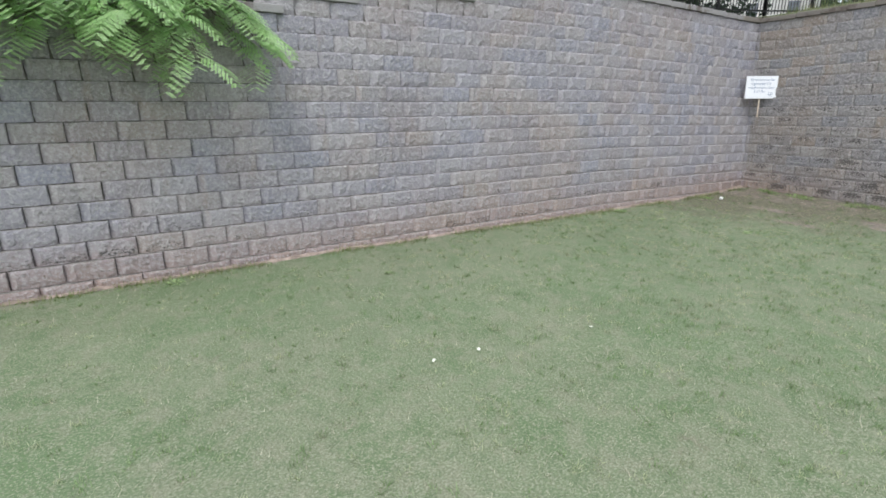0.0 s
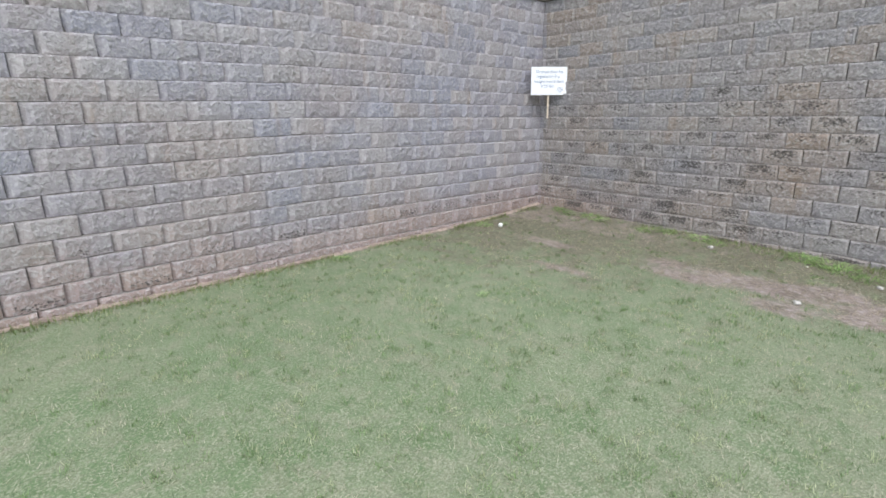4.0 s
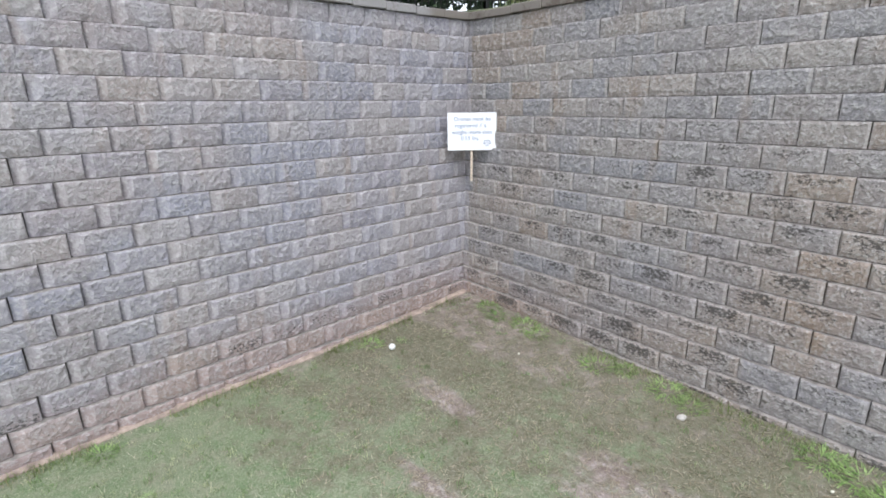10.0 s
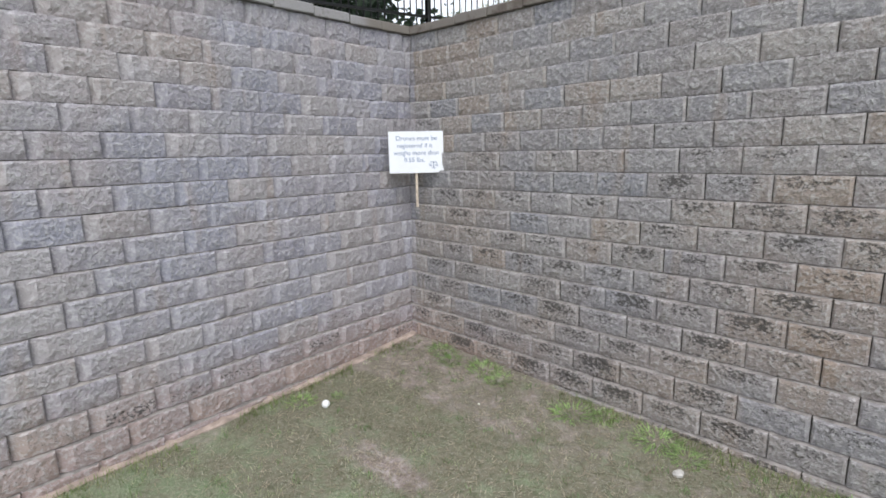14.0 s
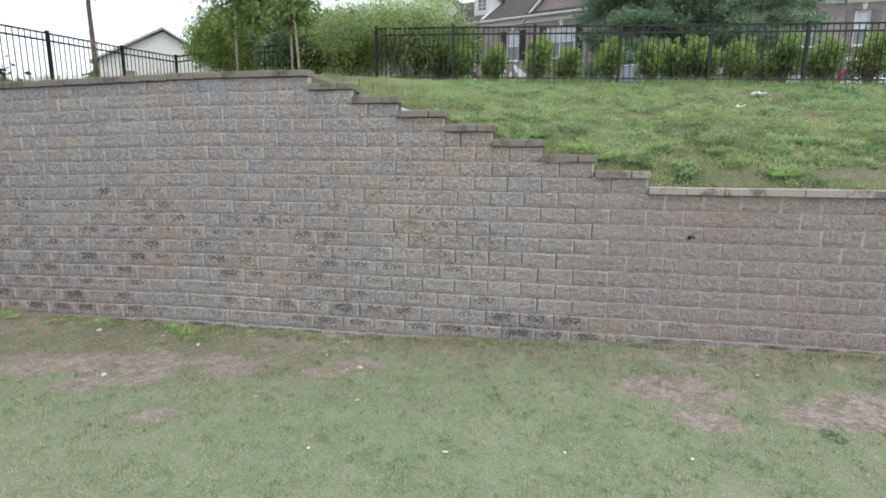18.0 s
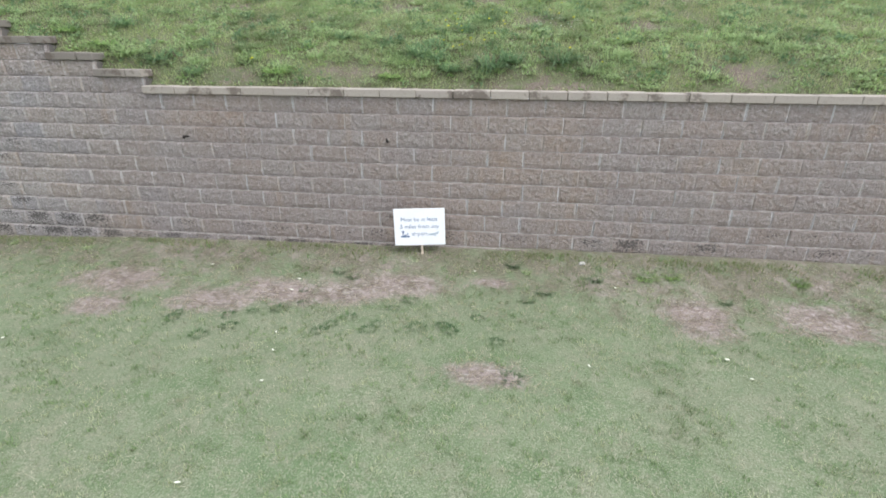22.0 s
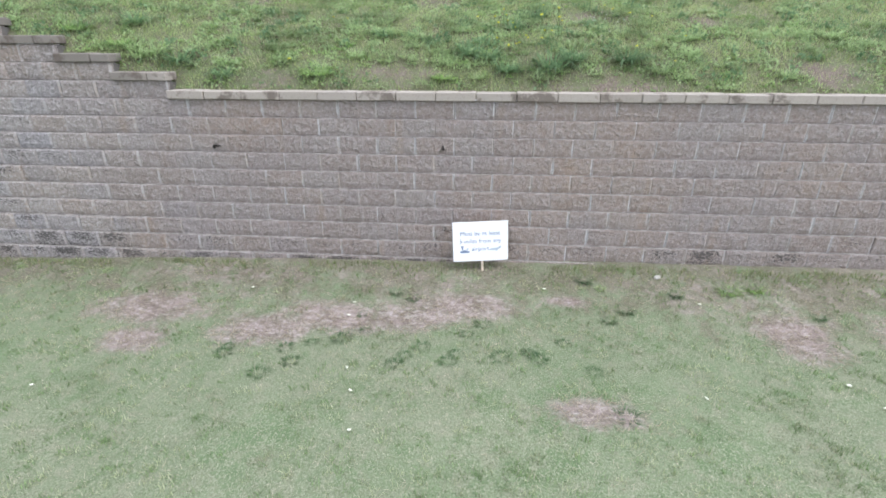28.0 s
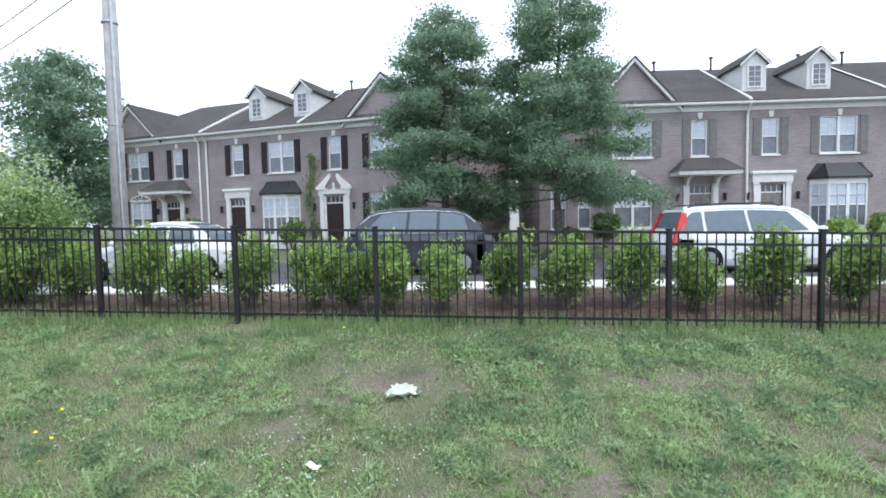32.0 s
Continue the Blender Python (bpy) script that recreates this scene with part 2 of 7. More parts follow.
def lawn_material():
    m = Nodes("mown_lawn", 0.95, spec=0.1)
    a, b, c3, d = m.noise(0.6, 4, 0.6), m.noise(4.5, 6, 0.72), m.noise(24, 6, 0.8), m.noise(110, 4, 0.8)
    g = m.mix(m.step(a, 0.35, 0.66), (0.215, 0.315, 0.150), (0.315, 0.378, 0.218))
    g = m.mix(m.math("MULTIPLY", m.step(m.noise(0.23, 3, 0.6), 0.46, 0.62), 0.6), g, (0.320, 0.355, 0.222))
    g = m.mix(m.math("MULTIPLY", m.step(m.noise(1.9, 6, 0.75), 0.50, 0.60), 0.6), g, (0.165, 0.270, 0.112))
    g = m.mix(m.math("MULTIPLY", m.step(m.noise(7.5, 6, 0.8), 0.53, 0.60), 0.4), g, (0.165, 0.240, 0.120))
    g = m.mix(m.math("MULTIPLY", m.step(b, 0.48, 0.60), 0.5), g, (0.410, 0.408, 0.280))
    g = m.mix(m.math("MULTIPLY", m.step(m.noise(62, 3, 0.65), 0.50, 0.58), 0.5), g, (0.155, 0.212, 0.112))
    g = m.mix(m.math("MULTIPLY", m.step(m.noise(95, 3, 0.65, m.scaled((1.0, 0.6, 1.0))), 0.51, 0.60), 0.55), g, (0.610, 0.608, 0.440))
    g = m.mix(m.math("MULTIPLY", m.step(d, 0.51, 0.58), 0.4), g, (0.200, 0.245, 0.138))
    soil = m.mix(m.step(b, 0.35, 0.7), (0.290, 0.222, 0.190), (0.53, 0.44, 0.39))
    straw = m.noise(13, 6, 0.8, m.scaled((1.0, 1.7, 1.0)))
    soil = m.mix(m.math("MULTIPLY", m.step(straw, 0.48, 0.60), 0.8), soil, (0.75, 0.67, 0.61))
    soil = m.mix(m.math("MULTIPLY", m.step(c3, 0.48, 0.70), 0.65), soil, (0.235, 0.205, 0.150))
    # thin, dying grass over trodden ground
    thin = m.mix(m.step(c3, 0.44, 0.58), (0.285, 0.250, 0.175), (0.135, 0.135, 0.080))
    thin = m.mix(m.math("MULTIPLY", m.step(m.noise(48, 4, 0.8), 0.54, 0.64), 0.75), thin, (0.68, 0.61, 0.50))
    g = m.mix(m.math("MULTIPLY", m.step(m.math("ADD", m.attr("thin"), m.math("MULTIPLY", m.math("SUBTRACT", m.noise(2.6, 6, 0.75), 0.5), 2.4)), 0.2, 0.7), 0.8), g, thin)
    bare = m.math("ADD", m.attr("bare"), m.math("MULTIPLY", m.math("SUBTRACT", b, 0.5), 1.5))
    bare = m.math("ADD", bare, m.math("MULTIPLY", m.math("SUBTRACT", c3, 0.5), 1.2))
    c = m.mix(m.math("MULTIPLY", m.step(bare, 0.18, 0.95), 0.92), g, soil)
    c = m.mix(1.0, c, (0.612, 0.605, 0.64), "MULTIPLY")
    m.bump(m.noise(42, 2, 0.6), 0.9, 0.012)
    return m.done(c)


def hill_material():
    """Thin turf on a dry bank: green moss and grass over brown thatch and clods."""
    m = Nodes("rough_bank", 0.95, spec=0.1)
    a, b, c3, d = m.noise(0.8, 4, 0.6), m.noise(4.2, 5, 0.7), m.noise(26, 5, 0.75), m.noise(95, 4, 0.8)
    g = m.mix(m.step(a, 0.35, 0.66), (0.200, 0.255, 0.120), (0.285, 0.330, 0.165))
    g = m.mix(m.math("MULTIPLY", m.step(b, 0.46, 0.64), 0.6), g, (0.280, 0.240, 0.175))
    g = m.mix(m.math("MULTIPLY", m.step(c3, 0.48, 0.56), 0.6), g, (0.130, 0.162, 0.082))
    g = m.mix(m.math("MULTIPLY", m.step(m.noise(42, 5, 0.85), 0.52, 0.58), 0.75), g, (0.330, 0.335, 0.215))
    g = m.mix(m.math("MULTIPLY", m.step(d, 0.53, 0.62), 0.6), g, (0.120, 0.158, 0.076))
    g = m.mix(m.math("MULTIPLY", m.step(m.noise(1.8, 5, 0.75), 0.50, 0.62), 0.5), g, m.mix(m.step(c3, 0.45, 0.55), (0.270, 0.225, 0.170), (0.145, 0.122, 0.092)))
    bare = m.math("ADD", m.attr("bare"), m.math("MULTIPLY", m.math("SUBTRACT", b, 0.5), 1.5))
    soil = m.mix(m.step(c3, 0.4, 0.6), (0.185, 0.138, 0.114), (0.40, 0.325, 0.275))
    soil = m.mix(m.math("MULTIPLY", m.step(m.noise(55, 4, 0.8), 0.52, 0.60), 0.75), soil, (0.50, 0.43, 0.35))
    c = m.mix(m.math("MULTIPLY", m.step(m.math("ADD", bare, m.math("MULTIPLY", m.math("SUBTRACT", c3, 0.5), 1.6)), 0.4, 0.95), 0.8), g, soil)
    c = m.mix(1.0, c, (0.58, 0.56, 0.60), "MULTIPLY")
    m.bump(m.noise(30, 2, 0.6), 0.8, 0.015)
    return m.done(c)


def leaf_material(name, dark, light, dry=None):
    m = Nodes(name, 0.6, spec=0.25)
    r = m.geo.outputs["Random Per Island"]
    c = m.mix(m.math("FRACT", m.math("ADD", r, m.math("MULTIPLY", m.noise(19, 2), 1.3))), dark, light)
    c = m.mix(m.math("MULTIPLY", m.step(m.noise(1.7, 3), 0.42, 0.66), 0.5), c, tuple(0.55 * v for v in dark))
    if dry:
        c = m.mix(m.math("MULTIPLY", m.step(m.math("FRACT", m.math("MULTIPLY", r, 7.3)), 0.72, 0.85), 0.9), c, dry)
    c2 = m.done(c)
    m.b.inputs["Subsurface Weight"].default_value = 0.0
    t = m.n.new("ShaderNodeBsdfTranslucent")
    mixer = m.n.new("ShaderNodeMixShader")
    mixer.inputs[0].default_value = 0.45
    m.l.new(c, t.inputs["Color"])
    m.l.new(m.b.outputs[0], mixer.inputs[1])
    m.l.new(t.outputs[0], mixer.inputs[2])
    m.l.new(mixer.outputs[0], m.n["Material Output"].inputs["Surface"])
    return c2


def brick_material(name, a, b, mortar):
    m = Nodes(name, 0.9, spec=0.15)
    tc = m.n.new("ShaderNodeTexCoord")
    mp = m.n.new("ShaderNodeMapping")
    mp.inputs["Rotation"].default_value = (radians(90), 0, 0)
    m.l.new(tc.outputs["Object"], mp.inputs["Vector"])
    t = m.n.new("ShaderNodeTexBrick")
    m.l.new(mp.outputs[0], t.inputs["Vector"])
    t.inputs["Scale"].default_value = 1.0
    t.inputs["Brick Width"].default_value, t.inputs["Row Height"].default_value, t.inputs["Mortar Size"].default_value = 0.215, 0.075, 0.009
    for k, v in (("Color1", a), ("Color2", b), ("Mortar", mortar)):
        t.inputs[k].default_value = (*v, 1)
    c = m.mix(m.math("MULTIPLY", m.step(m.noise(1.1, 4), 0.35, 0.7), 0.3), t.outputs["Color"], tuple(0.6 * v for v in a))
    m.bump(t.outputs["Fac"], 0.4, -0.006)
    return m.done(c)


def shingle_material():
    m = Nodes("roof_shingle", 0.95, spec=0.1)
    tabs = m.noise(16, 3, 0.6, m.scaled((1, 1, 3)))
    c = m.mix(m.step(tabs, 0.35, 0.65), (0.060, 0.054, 0.052), (0.115, 0.104, 0.10))
    c = m.mix(m.math("MULTIPLY", m.step(m.noise(0.7, 4), 0.4, 0.7), 0.4), c, (0.05, 0.046, 0.046))
    m.bump(tabs, 0.5, 0.02)
    return m.done(c)


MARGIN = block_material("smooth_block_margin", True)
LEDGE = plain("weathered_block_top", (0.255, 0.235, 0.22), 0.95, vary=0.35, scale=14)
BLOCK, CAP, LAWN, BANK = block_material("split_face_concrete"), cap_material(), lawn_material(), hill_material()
CORE = plain("wall_core", (0.15, 0.138, 0.128), 0.95)
TURF = leaf_material("dark_turf_blades", (0.088, 0.165, 0.078), (0.185, 0.280, 0.130))
BLADE = leaf_material("lawn_blades", (0.173, 0.243, 0.127), (0.367, 0.421, 0.259), (0.583, 0.562, 0.443))
WEED = leaf_material("weed_leaves", (0.290, 0.400, 0.190), (0.500, 0.620, 0.330))
WEED_DARK = leaf_material("dark_weed_leaves", (0.143, 0.248, 0.127), (0.281, 0.407, 0.215))
WEED_BRIGHT = leaf_material("fresh_weed_leaves", (0.241, 0.394, 0.132), (0.442, 0.596, 0.249))
IRON = plain("black_powder_coat", (0.012, 0.012, 0.013), 0.45, vary=0.3, bump=0.1, spec=0.4)


# ---- mesh writing ----
class Geo:
    """Collects vertices and faces of one mesh."""

    def __init__(self):
        self.v, self.f = [], []

    def add(self, verts, faces):
        n = len(self.v)
        self.v.extend(tuple(p) for p in verts)
        self.f.extend(tuple(i + n for i in f) for f in faces)
        return self

    def box(self, x0, y0, z0, x1, y1, z1, ch=0.0):
        """A box with chamfered edges."""
        if ch <= 0:
            return self.add([(x, y, z) for x in (x0, x1) for y in (y0, y1) for z in (z0, z1)], [(0, 1, 3, 2), (4, 6, 7, 5), (0, 4, 5, 1), (2, 3, 7, 6), (0, 2, 6, 4), (1, 5, 7, 3)])
        lo, hi = (x0, y0, z0), (x1, y1, z1)
        vid, verts, faces = {}, [], []
        for i in (0, 1):
            for j in (0, 1):
                for k in (0, 1):
                    for a in range(3):
                        s = (i, j, k)
                        p = [(lo[q], hi[q])[s[q]] for q in range(3)]
                        for q in range(3):
                            if q != a:
                                p[q] += ch if s[q] == 0 else -ch
                        vid[s, a] = len(verts)
                        verts.append(p)
        c = lambda a, s, u, w, b, d: vid[tuple(s if q == a else (u if q == b else w) for q in range(3)), a]
        for a in range(3):
            b, d = [q for q in range(3) if q != a]
            for s in (0, 1):
                quad = [c(a, s, u, w, b, d) for u, w in ((0, 0), (1, 0), (1, 1), (0, 1))]
                faces.append(quad if (s == 1) == (a != 1) else quad[::-1])
            for u in (0, 1):
                for w in (0, 1):
                    e = [tuple(t if q == a else (u if q == b else w) for q in range(3)) for t in (0, 1)]
                    faces.append([vid[e[0], b], vid[e[1], b], vid[e[1], d], vid[e[0], d]])
        for i in (0, 1):
            for j in (0, 1):
                for k in (0, 1):
                    faces.append([vid[(i, j, k), a] for a in range(3)])
        return self.add(verts, faces)

    def tube(self, pts, radii, sides=8, cap=True):
        """A tapered tube along points."""
        pts = [Vector(p) for p in pts]
        verts, faces = [], []
        for i, p in enumerate(pts):
            d = (pts[min(i + 1, len(pts) - 1)] - pts[max(i - 1, 0)]).normalized()
            u = d.cross(Vector((0.31, 0.95, 0.05))).normalized()
            w = d.cross(u)
            r = radii[i] if hasattr(radii, "__len__") else radii
            verts += [p + r * (math.cos(6.28318 * k / sides) * u + math.sin(6.28318 * k / sides) * w) for k in range(sides)]
        for i in range(len(pts) - 1):
            for k in range(sides):
                a, b = i * sides + k, i * sides + (k + 1) % sides
                faces.append((a, b, b + sides, a + sides))
        if cap:
            faces += [tuple(range(sides))[::-1], tuple((len(pts) - 1) * sides + k for k in range(sides))]
        return self.add(verts, faces)

    def prism(self, poly, axis, a, b):
        """A polygon in the plane across an axis, drawn out from a to b along it."""
        def at(p, t):
            return {0: (t, p[0], p[1]), 1: (p[0], t, p[1]), 2: (p[0], p[1], t)}[axis]
        n = len(poly)
        return self.add([at(p, a) for p in poly] + [at(p, b) for p in poly], [tuple(range(n))[::-1], tuple(range(n, 2 * n))] + [(i, (i + 1) % n, n + (i + 1) % n, n + i) for i in range(n)])

    def ball(self, c, r, rings=6, sides=10):
        rx, ry, rz = r if hasattr(r, "__len__") else (r, r, r)
        verts, faces = [(c[0], c[1], c[2] - rz)], []
        for i in range(1, rings):
            a = math.pi * i / rings - math.pi / 2
            verts += [(c[0] + rx * math.cos(a) * math.cos(6.28318 * k / sides), c[1] + ry * math.cos(a) * math.sin(6.28318 * k / sides), c[2] + rz * math.sin(a)) for k in range(sides)]
        verts.append((c[0], c[1], c[2] + rz))
        for k in range(sides):
            faces.append((0, 1 + (k + 1) % sides, 1 + k))
            for i in range(rings - 2):
                a, b = 1 + i * sides + k, 1 + i * sides + (k + 1) % sides
                faces.append((a, b, b + sides, a + sides))
            a, b = 1 + (rings - 2) * sides + k, 1 + (rings - 2) * sides + (k + 1) % sides
            faces.append((a, b, len(verts) - 1))
        return self.add(verts, faces)

    def mesh(self, name, material, smooth=False):
        me = bpy.data.meshes.new(name)
        me.from_pydata(self.v, [], self.f)
        me.materials.append(material)
        if smooth:
            me.polygons.foreach_set("use_smooth", [True] * len(me.polygons))
        me.update()
        return me


def part(name, geo, material, parent=None, label="", smooth=False, at=None):
    """Links one mesh object under a thing or a part."""
    ob = new(name, geo if isinstance(geo, bpy.types.Mesh) else geo.mesh(name, material, smooth))
    if at is not None:
        ob.matrix_basis = at
    ob.parent = parent
    return tagged(ob, label)


def thing(name, label, category, at=None, group="", kind=""):
    ob = new(name)
    ob.empty_display_size = 0.2
    if at is not None:
        ob.matrix_basis = at
    return tagged(ob, label, category, group, kind)


# ---- the plan ----
COURSE, BLOCK_W, CAP_H = 0.203, 0.4572, 0.10
TOP = 3.84                       # top of the cap stones at the first step
FIRST_STEP, STEP = 6.263, 0.6858 # where the stepped part of the long wall begins, and each step's run
LEAN_B, LEAN_A = 0.0366, 0.0320  # setback of each course
A_STEPS = [-6.07, -7.23, -9.1, -10.1, -12.0, -13.6]
A_CAPPED = -4.45                 # the top course of the side wall carries no cap stones beyond this
TURN_A = 92.57                   # the side wall's heading


def sag(d):
    """Both walls have settled a little towards their corner; d: distance from it."""
    return -0.11 * max(0.0, 1 - max(0.0, d) / 4.5)


def slope(d):
    """How many degrees the courses fall towards the corner."""
    return 1.4 if 0.0 < d < 4.5 else 0.0


def walltop(x):
    """The smooth line of the long wall's top."""
    return float(np.interp(x, [6.3, 11.1], [3.74, 2.14]))


def wall_back(x):
    """How far behind its foot the long wall's top stands."""
    return float(np.interp(x, [6.3, 11.1], [0.78, 0.49]))


def fence_z(x):
    return 4.23 - 0.0255 * (min(max(x, 6.0), 34.0) - 13.0)


def bank_z(x, y):
    """Height of the bank behind the long wall, the street and the yards beyond."""
    b, f, e = walltop(x), fence_z(x), wall_back(x)
    s = min(1.0, max(0.0, (y - e) / (5.7 - e)))
    z = b + (f - b) * s ** 0.72
    if y > 5.7:
        z = f + (4.40 - f) * min(1.0, (y - 5.7) / 1.7)
    if y > 8.0:
        z = float(np.interp(y, [8.0, 8.4, 16.0, 19.5, 40.0], [4.38, 4.12, 4.1, 4.32, 4.35]))
    if x < 0:
        side = float(np.interp(y, [-14.0, -4.0, 0.0, 1.2, 5.1], [2.3, 3.5, 3.66, 3.85, 4.15]))
        z = side + (z - side) * max(0.0, 1.0 + x / 0.8) if y > 0.3 else side
    return z


# ---- ground ----
def soft_spot(x, y, cx, cy, rx, ry):
    d = ((x - cx) / rx) ** 2 + ((y - cy) / ry) ** 2
    return max(0.0, 1.0 - d)


BARE = [(11.2, -0.95, 0.75, 0.36), (11.4, -1.55, 0.4, 0.28), (12.6, -1.28, 0.6, 0.36), (13.35, -1.03, 0.75, 0.34), (14.1, -0.98, 0.6, 0.3), (14.66, -0.75, 0.75, 0.24), (15.85, -0.62, 0.35, 0.14), (18.0, -1.06, 0.42, 0.5), (19.3, -1.0, 0.6, 0.4), (20.7, -0.75, 0.7, 0.4), (15.8, -2.33, 0.45, 0.22),
        (1.66, -1.81, 0.6, 0.14), (2.42, -2.61, 0.5, 0.12), (3.6, -1.8, 0.6, 0.2), (4.25, -1.5, 0.95, 0.34), (4.85, -1.25, 0.5, 0.25), (4.57, -2.0, 0.3, 0.22), (5.15, -1.55, 0.3, 0.4), (5.93, -1.26, 0.35, 0.3), (6.14, -1.28, 0.25, 0.4), (3.25, -1.47, 0.35, 0.2), (5.66, -1.1, 0.4, 0.25), (7.53, -0.9, 0.4, 0.2), (7.1, -1.22, 0.35, 0.16), (5.2, -1.88, 0.4, 0.16), (4.6, -2.1, 0.4, 0.14), (5.94, -2.48, 0.3, 0.2)]


def bareness(x, y):
    b = max(soft_spot(x, y, cx, cy, 1.25 * rx, 1.2 * ry) for cx, cy, rx, ry in BARE)
    b = max(b, 0.66 * max(0.0, 1 - abs(y + 0.3) / 0.95) * (0.6 + 0.4 * math.sin(x * 1.7) * math.sin(x * 0.63 + 1)))
    b = max(b, 0.45 * max(0.0, 1 - (x + 0.045 * y) / 0.35) if y < -1 else 0.58 * max(0.0, 1 - (math.hypot(x * 0.8, y) / 3.6) ** 2))
    return b


def thinness(x, y):
    """Where the grass is thin and brown: the corner and along the foot of the long wall."""
    t = 0.85 * max(0.0, 1 - (math.hypot(x * 0.8, y) / 4.4) ** 2)
    t = max(t, 0.8 * max(0.0, 1 - (y / 2.3) ** 2) * max(0.0, 1 - ((x - 4.0) / 5.5) ** 2))
    return max(t, 0.58 * max(0.0, 1 + (y + 0.2) / 1.4))


def lawn_z(x, y):
    swell = float(np.interp(x, [3, 7, 11.5, 18], [0.04, 0.05, 0.19, 0.26]))
    return 0.015 * math.sin(x * 0.6 + 1) * math.sin(y * 0.5) + swell * max(0.0, 1 + y / 1.1) ** 1.3 + float(np.interp(x, [7, 14], [0.0, 0.05])) + 0.012 * noise.noise(Vector((x * 1.3, y * 1.3, 0))) - 0.02


def sheet(name, xs, ys, height, material, label, category, bare=None, thin=None, kind="structure", bend=None):
    n = len(xs)
    verts = [(x, bend(x, y) if bend else y) for y in ys for x in xs]
    verts = [(x, y, height(x, y)) for x, y in verts]
    faces = [(j * n + i, j * n + i + 1, (j + 1) * n + i + 1, (j + 1) * n + i) for j in range(len(ys) - 1) for i in range(n - 1)]
    g = Geo()
    g.v, g.f = verts, faces
    me = g.mesh(name, material, True)
    if bare:
        at = me.attributes.new("bare", "FLOAT", "POINT")
        at.data.foreach_set("value", [bare(v[0], v[1]) for v in verts])
    if thin:
        at = me.attributes.new("thin", "FLOAT", "POINT")
        at.data.foreach_set("value", [thin(v[0], v[1]) for v in verts])
    return tagged(new(name, me), label, category, kind=kind)


def spread(a, b, near, far, step):
    """Coordinates dense between near bounds, coarse out to the horizon."""
    mid = list(np.arange(near[0], near[1], step))
    return [a, a * 0.4 + near[0] * 0.6, near[0] - 12, near[0] - 4] + mid + [near[1], near[1] + 4, near[1] + 12, b * 0.4 + near[1] * 0.6, b]


xs = [-2.0] + list(np.arange(-0.8, 30.0, 0.14)) + [32, 40, 80, 900, 2500]
ys = [-2500, -900, -200, -60, -30, -22] + list(np.arange(-17.0, 0.0, 0.14)) + [0.15]
sheet("ground", xs, ys, lambda x, y: lawn_z(x, y) if y > -20 and x < 31 else 0.0, LAWN, "mown green lawn with worn brown earth patches", "lawn", bareness, thinness)


def bank_bare(x, y):
    b = max(soft_spot(x, y, *s) for s in ((13.55, 4.47, 1.3, 0.6), (18.35, 3.57, 1.4, 0.5), (13.75, 0.77, 0.9, 0.3), (16.35, 0.62, 1.2, 0.2), (18.75, 0.77, 0.7, 0.4), (12.25, 0.67, 0.6, 0.2), (17.75, 2.07, 0.5, 0.3), (14.15, 2.77, 0.5, 0.4), (15.45, 3.17, 0.6, 0.3), (16.75, 4.57, 1.0, 0.35), (19.55, 4.77, 1.2, 0.4), (12.75, 3.77, 0.5, 0.3), (11.35, 2.77, 0.5, 0.3), (16.35, 2.27, 0.6, 0.25))) * 0.8
    return max(b, 0.55 * max(0.0, 1 - abs(y - 5.6) / 0.35))


xs = [-2500, -600, -120, -40, -20, -10, -5, -2.5, -1.2, -0.7] + list(np.arange(-0.4, 30.0, 0.2)) + [31, 34, 40, 70, 300, 2500]
ys = [0.28] + list(np.arange(0.4, 8.2, 0.2)) + [8.4, 10, 12, 16, 18, 19.5, 24, 40, 80, 300, 2500]
sheet("bank", xs, ys, lambda x, y: bank_z(x, y) + (0.03 * noise.noise(Vector((x * 1.1, y * 1.1, 3))) if y < 7 else 0.0), BANK, "grassy weedy bank rising behind the retaining wall", "grass bank", bank_bare, bend=lambda x, y: y + (wall_back(x) - 0.28) * max(0.0, 1 - (y - 0.28) / 2.0))
xs = [-2500, -400, -60, -20, -8, -4, -2, -1.2, -0.80]
ys = [-2500, -300, -60, -30, -20] + list(np.arange(-16, 1.1, 0.5))
sheet("upper_ground", xs, ys, lambda x, y: float(np.interp(y, [-16, -14, -10, -6, -4, 0, 1.0], [2.0, 2.2, 2.75, 3.4, 3.62, 3.62, 3.66])), BANK, "leaf-strewn raised ground behind the side wall", "ground", lambda x, y: 0.55)


